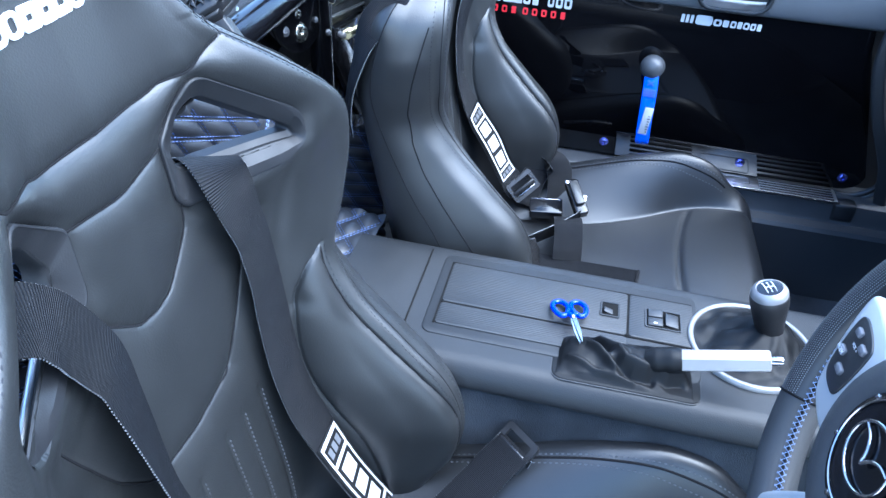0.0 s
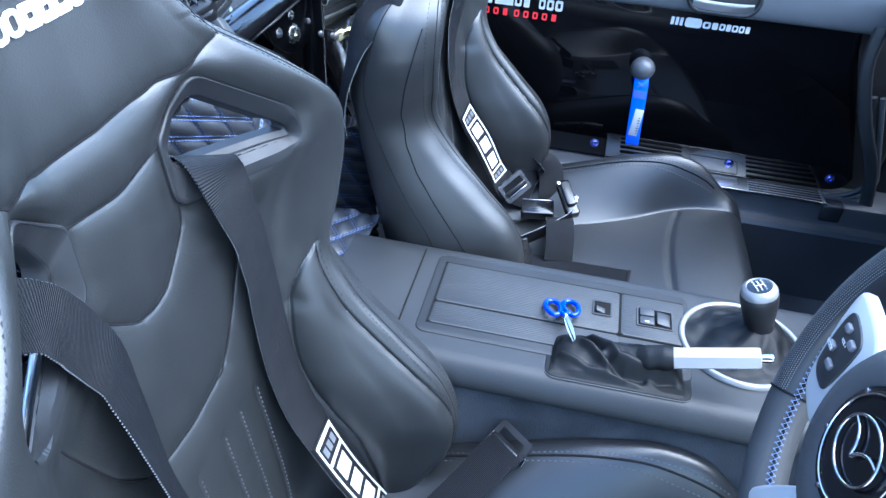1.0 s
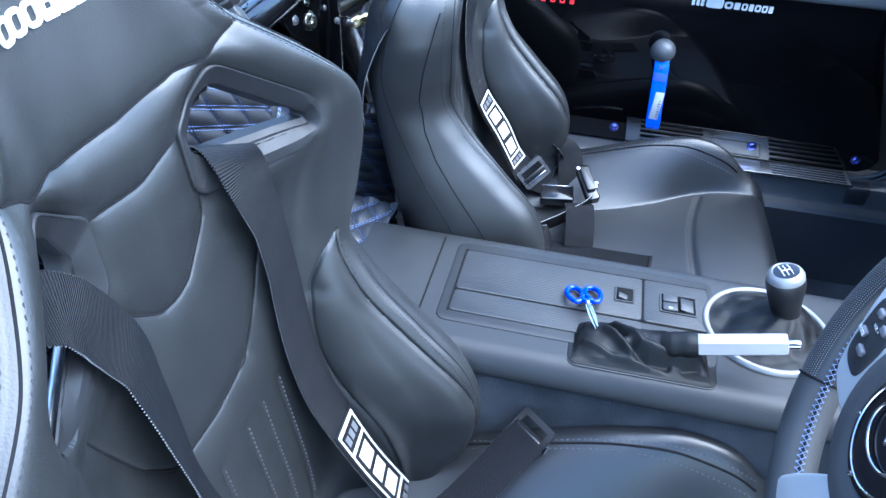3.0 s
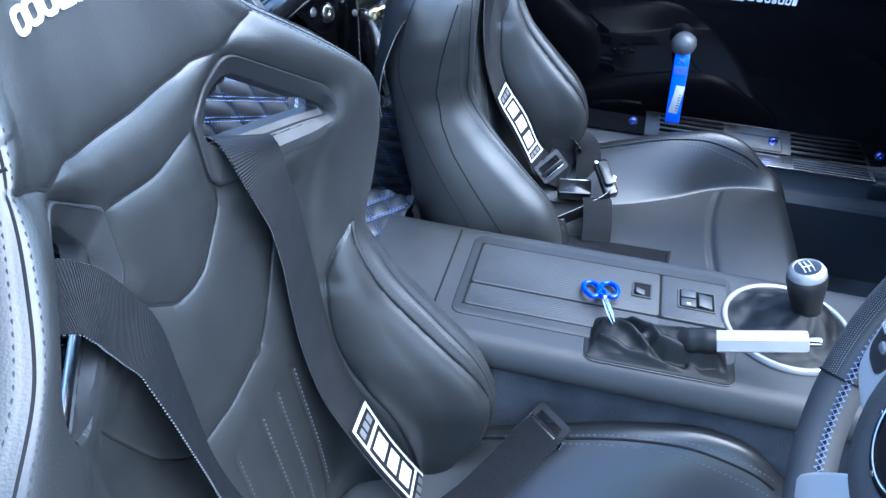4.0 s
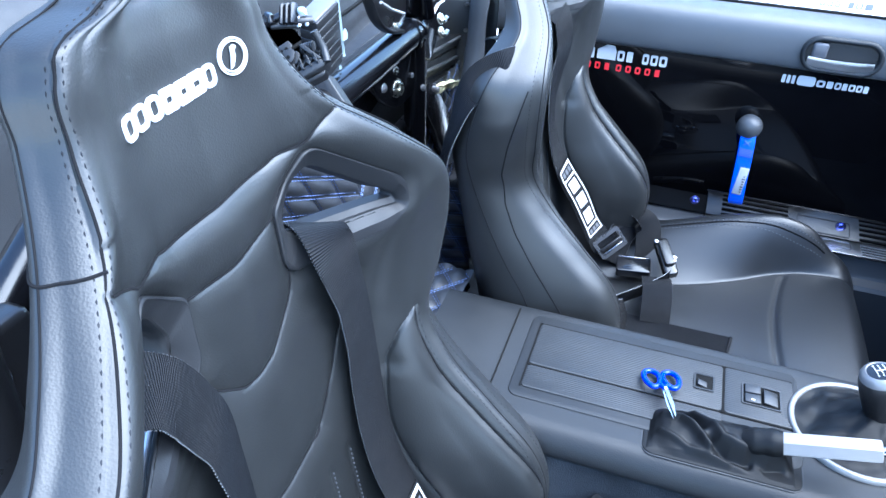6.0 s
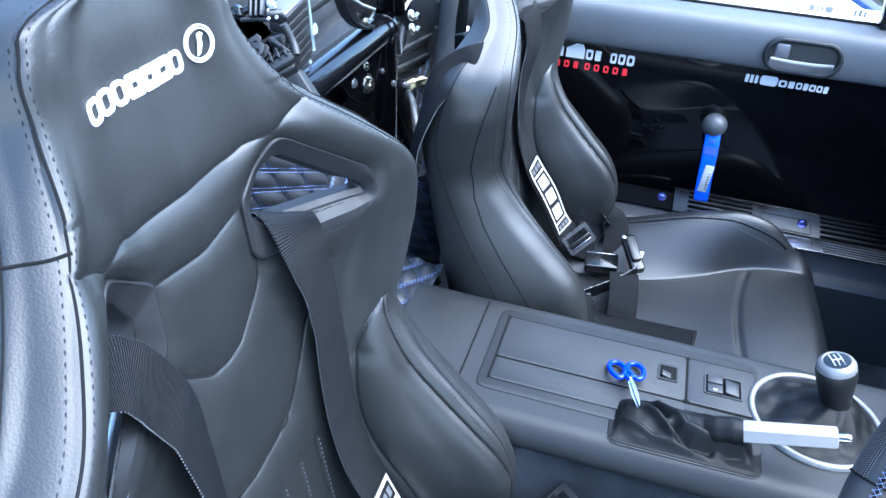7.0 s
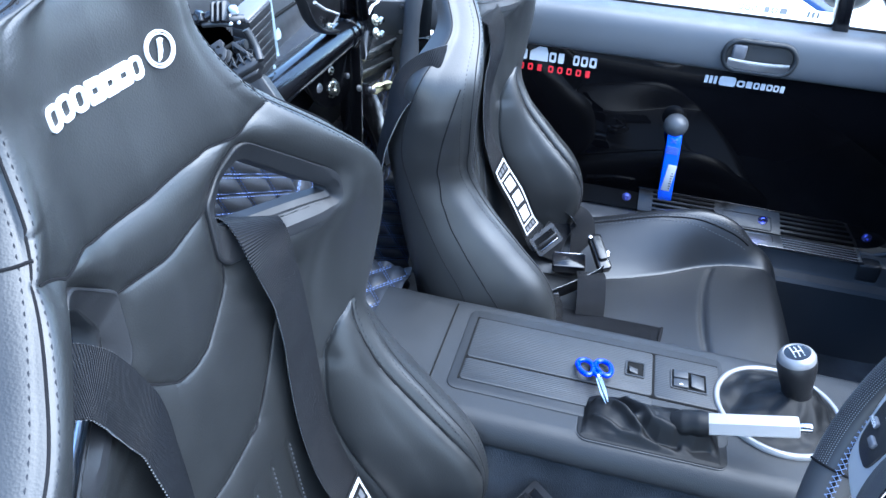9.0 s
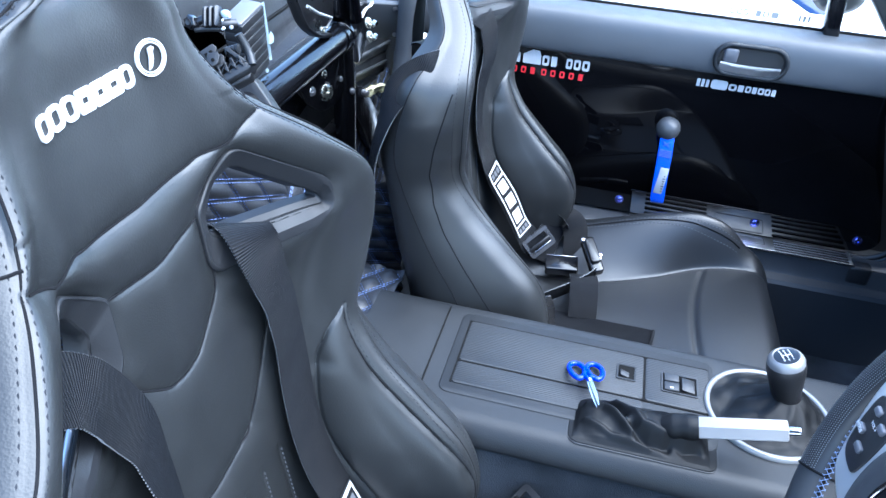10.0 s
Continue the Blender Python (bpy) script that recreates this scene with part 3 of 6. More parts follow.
STEEP = ((-26.6, 0.0185), (-60.0, 0.034))
EVEN = ((38, 0.030), (-38, 0.030))
TALL = ((-52, 0.030), (40, 0.034))
quilt_panel("bulkhead_1", (-0.565, -0.41, 0.30), (0, 1, 0), (-0.02, 0, 1), 0.405, 0.475, "black quilted bulkhead padding with blue diamond stitching", STEEP)
quilt_panel("bulkhead_2", (-0.47, -0.12, 0.492), (0, 1, 0), (-1, 0, 0.05), 0.26, 0.10, "black quilted tunnel padding with blue diamond stitching", EVEN)
quilt_panel("bulkhead_3", (-0.530, -0.004, 0.36), (0, 1, 0), (-0.20, 0, 1), 0.125, 0.345, "black quilted bulkhead padding with blue diamond stitching", TALL)
quilt_panel("bulkhead_5", (-0.578, 0.108, 0.30), (0.40, 0.917, 0), (-0.02, 0, 1), 0.17, 0.285, "black quilted bulkhead padding with blue diamond stitching", STEEP)
quilt_panel("bulkhead_4", (-0.66, 0.40, 0.36), (0, 1, 0), (-0.02, 0, 1), 0.26, 0.235, "black quilted bulkhead padding with blue diamond stitching", EVEN)


def build_rear():
    """Moulded trim behind the seats: a low shelf and a tall curved rear wall."""
    deck = thing("rear_trim", (-0.8, 0, 0.60), "dark grey moulded plastic rear trim behind the seats", "rear trim", kind="structure")
    prof = [(-0.708, 0.40), (-0.709, 0.655), (-0.718, 0.668), (-0.74, 0.672), (-0.762, 0.675), (-0.772, 0.69), (-0.776, 0.71), (-0.785, 0.75), (-0.80, 0.84), (-0.83, 0.895), (-0.90, 0.915), (-1.20, 0.92)]
    prof = catmull(prof, 180).tolist() + [[-1.2, 0.4]]
    ys = np.linspace(-0.74, 0.74, 300)
    verts = []
    for y in ys:
        for x, z in prof:
            back = 0.06 * (abs(y) / 0.74) ** 2 * (z > 0.68)
            drop = 0.10 * max(0, (y - 0.05) / 0.69) * max(0, (z - 0.70) / 0.22)
            verts.append((x - back, y, z - drop))
    n = len(prof)
    # the belt opening goes through the wall
    faces = []
    for f in grid_faces(len(ys), n, True):
        x, y, z = (sum(verts[i][k] for i in f) / 4 for k in range(3))
        if x > -1.0 and abs((y - 0.190) / 0.095) ** 3 + abs((z + 0.24 * (y - 0.19) - 0.742) / 0.042) ** 3 < 1:
            continue
        faces.append(f)
    part("trim_wall", (verts, faces + [tuple(range(n))[::-1], tuple(range(len(verts) - n, len(verts)))]), PLASTIC_GREY, deck, sharp=40)
    part("quarter_trim", box((-0.90, 0.71, 0.50), (0.56, 0.10, 0.50), 0.03), PLASTIC_GREY, deck, "dark grey quarter trim")
    part("quarter_trim", box((-0.90, -0.71, 0.50), (0.56, 0.10, 0.50), 0.03), PLASTIC_GREY, deck, "dark grey quarter trim")
    part("trim_seam", tube([(-0.783, 0.05, 0.735), (-0.790, 0.30, 0.730), (-0.812, 0.55, 0.72), (-0.84, 0.72, 0.71)], 0.003, 8, 30), RUBBER, deck)
    part("trim_ledge", box((-0.735, 0.0, 0.676), (0.055, 1.25, 0.012), 0.005), PLASTIC_DARK, deck)


build_rear()

# ---- seats ----
BX, BZ, TILT = -0.484, 0.45, radians(4)
FWD = Vector((math.cos(TILT), 0, math.sin(TILT)))
RISE = Vector((-math.sin(TILT), 0, math.cos(TILT)))
NEAR, FAR = -0.337, 0.337

VS = [-0.12, -0.06, 0.00, 0.05, 0.10, 0.16, 0.205, 0.25, 0.30, 0.345, 0.385, 0.41, 0.438, 0.49, 0.520, 0.534, 0.542]
MID = [0.015, 0.022, 0.022, 0.018, 0.014, 0.011, 0.01, 0.01, 0.01, 0.01, 0.01, 0.008, 0.002, -0.005, -0.007, -0.01, -0.014]
INNER = [0.13, 0.13, 0.13, 0.13, 0.132, 0.133, 0.132, 0.128, 0.12, 0.102, 0.095, 0.086, 0.076, 0.0615, 0.056, 0.043, 0.018]
INNER_W = [0.03, 0.04, 0.04, 0.035, 0.028, 0.024, 0.022, 0.022, 0.026, 0.031, 0.0275, 0.0225, 0.012, 0.002, 0.0, -0.002, -0.005]
SLOPE = [0.158, 0.164, 0.164, 0.164, 0.164, 0.164, 0.168, 0.178, 0.18, 0.164, 0.139, 0.117, 0.096, 0.0735, 0.067, 0.053, 0.024]
SLOPE_W = [0.1, 0.12, 0.13, 0.11, 0.08, 0.058, 0.048, 0.05, 0.056, 0.061, 0.049, 0.037, 0.02, 0.002, 0.0, -0.002, -0.005]
CREST = [0.18, 0.186, 0.186, 0.186, 0.186, 0.187, 0.194, 0.213, 0.228, 0.217, 0.171, 0.143, 0.113, 0.0845, 0.077, 0.063, 0.03]
CREST_W = [0.14, 0.175, 0.182, 0.165, 0.125, 0.078, 0.057, 0.062, 0.068, 0.07, 0.063, 0.048, 0.028, 0.002, -0.001, -0.003, -0.006]
OUTER = [0.218, 0.222, 0.224, 0.225, 0.226, 0.226, 0.23, 0.245, 0.254, 0.24, 0.187, 0.156, 0.1255, 0.09, 0.082, 0.067, 0.033]
OUTER_W = [0.12, 0.155, 0.158, 0.14, 0.10, 0.055, 0.030, 0.024, 0.030, 0.038, 0.046, 0.034, 0.016, -0.010, -0.014, -0.018, -0.020]
REAR = [0.222, 0.232, 0.238, 0.239, 0.236, 0.23, 0.229, 0.238, 0.242, 0.243, 0.189, 0.159, 0.1275, 0.0915, 0.0835, 0.068, 0.034]
REAR_W = [0.03, 0.03, 0.022, 0.012, -0.005, -0.02, -0.028, -0.03, -0.018, 0.004, 0.028, 0.016, -0.002, -0.026, -0.031, -0.034, -0.034]
BACK_W = [-0.03, -0.03, -0.032, -0.036, -0.04, -0.046, -0.05, -0.052, -0.05, -0.046, -0.04, -0.04, -0.042, -0.05, -0.050, -0.046, -0.040]


def half_section(v):
    """Control points (u, w) of half a level section of the backrest, from the middle of the front to the middle of the rear."""
    g = lambda t: float(soft(v, VS, t))
    return [(0, g(MID)), (g(INNER) * 0.55, g(MID)), (g(INNER), g(INNER_W)), (g(SLOPE), g(SLOPE_W)), (g(CREST), g(CREST_W)), (g(OUTER), g(OUTER_W)), (g(REAR), g(REAR_W)), (g(REAR) * 0.55, g(BACK_W)), (0, g(BACK_W))]


def near_line(u, v, line):
    """Distance from (u, v) to a polyline, for whole arrays."""
    best = np.full(np.shape(u), 9.0)
    for (a, b), (c, d) in zip(line, line[1:]):
        ex, ey = c - a, d - b
        t = np.clip(((u - a) * ex + (v - b) * ey) / (ex * ex + ey * ey), 0, 1)
        best = np.minimum(best, np.hypot(u - a - t * ex, v - b - t * ey))
    return best


CREASES = [
    [(0, 0.413), (0.047, 0.414), (0.064, 0.4175), (0.086, 0.4165), (0.098, 0.424), (0.114, 0.432), (0.135, 0.443)],
    [(0, 0.371), (0.012, 0.3715), (0.038, 0.375), (0.050, 0.377)],
    [(0, 0.2785), (0.014, 0.280), (0.022, 0.2835), (0.040, 0.298), (0.053, 0.312), (0.058, 0.331)],
    [(0, 0.158), (0.040, 0.161), (0.060, 0.168), (0.085, 0.200), (0.104, 0.240), (0.124, 0.283)],
]
# the soft valley between the side panel and the shoulder roll, and the bolster pad's inner edge
VALLEY = [(0.158, 0.318), (0.151, 0.308), (0.145, 0.276), (0.140, 0.245), (0.139, 0.215), (0.146, 0.172)]
PAD_EDGE = [(0.1775, 0.2185), (0.169, 0.2115), (0.161, 0.204), (0.1545, 0.192), (0.148, 0.176), (0.144, 0.155), (0.141, 0.128), (0.140, 0.093), (0.1425, 0.046), (0.150, -0.018), (0.156, -0.07), (0.158, -0.115)]
PAD_SEAM = [(-0.12, 0.004), (0.0, 0.004), (0.03, 0.009), (0.06, 0.016), (0.11, 0.0175), (0.165, 0.0175), (0.19, 0.0185), (0.2185, 0.0235)]
STITCH_U = (0.022, 0.052, 0.082)
SLOT = [(0.0730, 0.3985), (0.0905, 0.4125), (0.1635, 0.3560), (0.1645, 0.3300), (0.1480, 0.3190), (0.0650, 0.3220), (0.0520, 0.3350), (0.0500, 0.3800)]
SLOT_R = [0.012, 0.012, 0.012, 0.012, 0.008, 0.008, 0.008, 0.005]


def near_run(u, v, w, line):
    """Distance from (u, v, w) to a polyline in space, for whole arrays."""
    best = np.full(np.shape(u), 9.0)
    for a, b in zip(line, line[1:]):
        e = [q - p for p, q in zip(a, b)]
        f = [x - p for x, p in zip((u, v, w), a)]
        t = np.clip(sum(x * y for x, y in zip(e, f)) / max(1e-12, sum(x * x for x in e)), 0, 1)
        best = np.minimum(best, np.sqrt(sum((y - t * x) ** 2 for x, y in zip(e, f))))
    return best


def relief(u, v, w, crest, pad_edge, pad_seam, in_pad):
    """Sewn creases and the swelling of the padding between them, over the front."""
    a = np.abs(u)
    fade = np.ones(np.shape(u))
    out = np.zeros(np.shape(u))
    ease = lambda d, k: np.sqrt(d * d + k * k) - k
    for line in CREASES:
        d = near_line(a, v, line)
        fade *= 1 - 0.97 * np.exp(-(ease(d, 0.0011) / 0.0125))
        out -= 0.0009 * np.exp(-((d / 0.0014) ** 2))
    fade *= 1 - 0.55 * np.exp(-((near_line(a, v, VALLEY) / 0.010) ** 2))
    d = near_run(a, v, w, crest)
    fade *= 1 - np.where(v > 0.45, 0.22, 0.5) * np.exp(-(ease(d, 0.0008) / 0.005))
    out -= 0.0009 * np.exp(-((d / 0.0012) ** 2))
    out += 0.0066 * fade
    edge, seam = near_run(a, v, w, pad_edge), near_run(a, v, w, pad_seam)
    both = np.minimum(edge, seam)
    puff = 0.0080 * (1 - np.exp(-(ease(edge, 0.0006) / 0.014))) * (1 - np.exp(-(ease(seam, 0.0006) / 0.006)))
    out += np.where(in_pad, puff, -0.0012 * np.exp(-(both / 0.004)))
    out -= 0.0012 * np.exp(-((both / 0.0014) ** 2))
    low = np.clip((0.125 - v) / 0.01, 0, 1) * np.clip((0.118 - a) / 0.01, 0, 1)
    for s in STITCH_U:
        out -= 0.0026 * np.exp(-(np.abs(a - s) / 0.0035)) * low
    # soft folds pulled from the corner of the lower panel
    out += 0.0009 * np.sin((a * 0.6 + v) * 200) * np.exp(-((a - 0.085) ** 2 + (v - 0.290) ** 2) / 0.0006)
    return out


def slot_plane(u):
    """Depth of the flat slot surround, which leans outwards and forwards."""
    return 0.004 + 0.56 * np.sqrt(np.clip(np.abs(u) - 0.065, 0, 1) ** 2 + 0.0001)


def offset_poly(poly, d):
    """A convex outline (clockwise) moved inwards by d on every side."""
    n = len(poly)
    out = []
    for k in range(n):
        p, q, r = (Vector(poly[(k + j - 1) % n]) for j in range(3))
        a, b = (q - p).normalized(), (r - q).normalized()
        na, nb = Vector((a.y, -a.x)), Vector((b.y, -b.x))
        m = (na + nb).normalized()
        out.append(q + m * (d / max(0.35, m.dot(na))))
    return [tuple(p) for p in out]


SLOT_LINE = rounded_poly(SLOT, SLOT_R)
HOLE = [(0.0790, 0.388), (0.0940, 0.3965), (0.1610, 0.3420), (0.1630, 0.3330), (0.1430, 0.3365), (0.0915, 0.3415), (0.0705, 0.351), (0.0665, 0.363)]
HOLE_R = [0.006, 0.009, 0.004, 0.004, 0.010, 0.010, 0.007, 0.008]


class Back:
    """The backrest's surface: dense level sections, front and rear."""

    def __init__(self):
        self.rows = np.concatenate([np.linspace(-0.12, 0.12, 80), np.linspace(0.1215, 0.45, 290), np.linspace(0.452, 0.542, 50)])
        lines = []
        for v in self.rows:
            fine = catmull(half_section(v), 321)
            crest = 160
            seg = np.r_[0, np.cumsum(np.hypot(*np.diff(fine[:crest + 1], axis=0).T))]
            s = np.linspace(0, seg[-1], 240)
            fr = np.stack([np.interp(s, seg, fine[:crest + 1, k]) for k in (0, 1)], 1)
            rest = fine[crest::4][1:]
            lines.append(np.vstack([fr, rest]))
        self.half = np.array(lines)
        self.nfront = 240
        u, w = self.half[..., 0], self.half[..., 1]
        v = np.repeat(self.rows[:, None], u.shape[1], 1)
        on = np.arange(u.shape[1]) < self.nfront
        arc = np.cumsum(np.hypot(np.diff(u, axis=1, prepend=0), np.diff(w, axis=1, prepend=w[:, :1])), axis=1)
        top = self.nfront - 1
        self.crest = [(u[i, top], self.rows[i], w[i, top]) for i in range(len(self.rows))]
        self.seam = []
        for i in range(len(self.rows)):
            if self.rows[i] < 0.2185:
                s = arc[i, top] - float(np.interp(self.rows[i], *zip(*PAD_SEAM)))
                self.seam.append(tuple(float(np.interp(s, arc[i], q[i])) if q is not v else self.rows[i] for q in (u, v, w)))
        edge = []
        for p, q in catmull(PAD_EDGE, 60):
            i = int(np.argmin(np.abs(self.rows - q)))
            edge.append((p, q, float(np.interp(p, u[i, :top], w[i, :top]))))
        seam_u = np.interp(v, [p[1] for p in self.seam], [p[0] for p in self.seam])
        edge_u = np.interp(v, [p[1] for p in edge][::-1], [p[0] for p in edge][::-1])
        in_pad = (u > edge_u) & (u < seam_u) & (v < 0.2185) & on
        bump = relief(u, v, w, self.crest[::5], edge, self.seam[::5], in_pad) * on
        du, dw = np.gradient(u, axis=1), np.gradient(w, axis=1)
        size = np.maximum(np.hypot(du, dw), 1e-9)
        nu, nw = -dw / size, du / size
        u = u + bump * nu
        w = w + bump * (nw - 1)
        d = near_line(u, v, SLOT_LINE + SLOT_LINE[:1])
        hit = np.array([[0.03 < q < 0.18 and 0.30 < p < 0.43 and inside(q, p, SLOT_LINE) for q in line] for line, p in zip(u, self.rows)])
        flat = np.where(hit, 1.0, np.exp(-((d / 0.008) ** 1.6))) * on
        sunk = np.where(hit, 0.0045, 0.0012)
        self.half[..., 0] = u
        self.half[..., 1] = (w + bump) * (1 - flat) + (slot_plane(u) - sunk) * flat
        lift = lambda line, k: [(p[0], p[1], p[2]) for p in line[::k]]
        self.seam = lift(self.seam, 2)

    def depth(self, u, v):
        """w of the front at (u, v)."""
        i = int(np.clip(np.searchsorted(self.rows, v), 1, len(self.rows) - 1))
        t = (v - self.rows[i - 1]) / (self.rows[i] - self.rows[i - 1])
        out = []
        for r in (i - 1, i):
            h = self.half[r, :self.nfront]
            out.append(np.interp(abs(u), h[:, 0], h[:, 1]))
        return out[0] * (1 - t) + out[1] * t


def CREST_AT(v):
    return soft(v, VS, CREST)



def at(u, v, w, mid=NEAR):
    p = Vector((BX, mid, BZ)) + FWD * w + RISE * v  # the far harness is placed in the near seat's frame
    p.y += u
    return p


def inside(u, v, poly):
    hit = False
    n = len(poly)
    for k in range(n):
        (a, b), (c, d) = poly[k], poly[(k + 1) % n]
        if (b > v) != (d > v) and u < (c - a) * (v - b) / (d - b) + a:
            hit = not hit
    return hit


BACK = Back()


def on_back(u, v, lift=0.0):
    """A frame lying on the front of the backrest at (u, v)."""
    g = lambda a, b: at(a, b, BACK.depth(a, b))
    e = 0.006
    ax = g(u + e, v) - g(u - e, v)
    ay = g(u, v + e) - g(u, v - e)
    m = frame_of(g(u, v), tuple(ax), tuple(ay))
    return m @ pose(0, 0, lift)


def smooth_loop(poly, n):
    p = poly[-2:] + poly + poly[:3]
    return [tuple(q) for q in catmull(p, (len(p) - 1) * 8 + 1)[16:16 + len(poly) * 8]]


def build_seat():
    seat = thing("sports_seat", (-0.25, NEAR, 0.17), "black leather bucket sports seat with harness slots and sewn panels", "car seat", "front seats")
    rows, half = BACK.rows, BACK.half
    nh = half.shape[1]
    full = np.concatenate([half, half[:, -2:0:-1] * [-1, 1]], 1)
    nc = full.shape[1]
    verts = [tuple(at(u, v, w)) for v, line in zip(rows, full) for u, w in line]
    hole = rounded_poly(offset_poly(HOLE, -0.002), HOLE_R)
    faces = []
    for f in grid_faces(len(rows), nc, True):
        r, c = divmod(f[0], nc)
        u = abs(sum(full[i // nc, i % nc, 0] for i in f) / 4)
        v = (rows[r] + rows[r + 1]) / 2
        if 0.30 < v < 0.43 and 0.03 < u < 0.18 and inside(u, v, hole):
            hh = c % nc
            fold = hh if hh < nh else nc - hh
            if fold < BACK.nfront:
                continue
        if 0.20 < v < 0.425 and u > 0.03:
            fold = c if c < nh else nc - c
            if fold >= BACK.nfront + (12 if c < nh else 22):
                continue
        faces.append(f)
    faces += [tuple(range(nc))[::-1], tuple(range(len(verts) - nc, len(verts)))]
    back = part("backrest", (verts, faces), LEATHER, seat, sharp=60)
    # slot surrounds: a flat bevelled rim with a deep inner wall, and a stepped ledge below
    for s in (1, -1):
        rim, gap = rounded_poly(SLOT, SLOT_R), rounded_poly(HOLE, HOLE_R)
        rise = [(-0.06, -0.006), (-0.04, 0.0012), (0.0, 0.0022), (0.05, 0.0024), (0.11, 0.0014), (0.86, -0.0046), (0.95, -0.0058), (1.0, -0.0085), (1.0, -0.012), (1.0, -0.022)]
        vs = []
        for k, (f, lift) in enumerate(rise):
            for (u0, v0), (u1, v1) in zip(rim, gap):
                flat = min(1.0, max(0.0, (0.356 - v1) / 0.010)) * min(1.0, max(0.0, (u1 - 0.085) / 0.02))
                g = f + (0.36 * flat if k == 4 else 0.05 * flat if k == 3 else 0.0)
                uu, vv = u0 + (u1 - u0) * g, v0 + (v1 - v0) * g
                low = min(1.0, max(0.0, (0.348 - v1) / 0.004)) * min(1.0, max(0.0, (u1 - 0.075) / 0.02))
                if k >= 7:
                    vv += low * ((0.0, 0.0045, 0.0065) if s > 0 else (-0.003, -0.010, -0.026))[k - 7]
                tuck = 0.006 * min(1.0, max(0.0, (uu - 0.125) / 0.025)) if s < 0 and k < 5 else 0.0
                vs.append(tuple(at(s * uu, vv, float(slot_plane(uu)) + lift - tuck)))
        count = len(rim)
        ringed = part("slot_surround", (vs, grid_faces(len(rise), count, True)), BEZEL, back, "smooth moulded plastic slot surround", sharp=22)
        ledge = [at(s * u, 0.3440 - 0.014 * (s < 0) - 0.12 * (u - 0.09), float(slot_plane(u)) - 0.0155) for u in np.linspace(0.078, 0.150, 12)]
        part("slot_ledge", tube(ledge, 0.0027, 12), PLATE_METAL, ringed, "bright silver trim strip")
    # rows of stitching along the edge seam and the lower panel
    top = BACK.nfront - 1

    def round_edge(j):
        """A run up one side of the backrest, over its top and down the other, along column j of the sections, with its normals."""
        line, nrm = [], []
        for s, order in ((1, range(0, len(rows), 2)), (-1, range(len(rows) - 1, -1, -2))):
            for i in order:
                u, w = half[i, j]
                du, dw = half[i, j + 1] - half[i, j - 1]
                line.append(at(s * u, rows[i], w))
                nrm.append((Vector((0, s * -dw, 0)) + FWD * du).normalized())
        return line, nrm

    geos = [stitches(*round_edge(top + k), 0.0038, 0.0016, 0.0013, 0.0001) for k in (-5, 3)]
    tagged(part("stitching", join(*geos), THREAD_SEAT, back, "dark edge stitching"), kind="stuff")
    # the seam of the side bolster pad, with one row of stitches outside it
    geos = []
    for s in (1, -1):
        line, nrm, seam = [], [], []
        for p in BACK.seam:
            i = int(np.argmin(np.abs(rows - p[1])))
            j = int(np.argmin(np.hypot(half[i, :top, 0] - p[0], half[i, :top, 1] - p[2])))
            seam.append(at(s * half[i, j, 0], rows[i], half[i, j, 1] + 0.0002))
            if rows[i] > 0.01:
                j = min(j + 4, top - 1)
                line.append(at(s * half[i, j, 0], rows[i], half[i, j, 1]))
                du, dw = half[i, j + 1] - half[i, j - 1]
                nrm.append((Vector((0, s * -dw, 0)) + FWD * du).normalized())
        part("piping", tube(catmull([tuple(p) for p in seam[::3]], 120), 0.0009, 6), THREAD, back, "dark sewn seam")
        smooth_line = [Vector(q) for q in catmull([tuple(p) for p in line[::3]], 120)]
        smooth_nrm = [Vector(q).normalized() for q in catmull([tuple(p) for p in nrm[::3]], 120)]
        geos.append(stitches(smooth_line, smooth_nrm, 0.0042, 0.0022, 0.0011, 0.0003))
    tagged(part("stitching", join(*geos), THREAD_SEAT, back, "grey bolster stitching"), kind="stuff")
    geos = []
    for u in STITCH_U:
        for s in (1, -1):
            line = [at(s * u + 0.0026, v, BACK.depth(u + 0.0026, v)) for v in np.linspace(-0.06, 0.118, 40)]
            geos.append(stitches(line, [FWD] * len(line), 0.0040, 0.0020, 0.0012, 0.0006))
    tagged(part("stitching", join(*geos), THREAD_GREY, back, "grey panel stitching"), kind="stuff")
    part("piping", tube([p - n * 0.0004 for p, n in zip(*round_edge(top))], 0.0008, 6), THREAD, back, "dark sewn seam")
    # dark thread sunk in the creases between panels, painting in the grooves' shade
    for line in CREASES[:4]:
        pts = [(u, v) for u, v in catmull(line, 60) if u < float(CREST_AT(v)) - 0.004 and not inside(u, v, SLOT_LINE)]
        run = [at(-u, v, BACK.depth(u, v) - 0.0002) for u, v in pts[::-1]] + [at(u, v, BACK.depth(u, v) - 0.0002) for u, v in pts[1:]]
        part("piping", tube(run, 0.0011, 6), THREAD, back, "dark sewn seam")
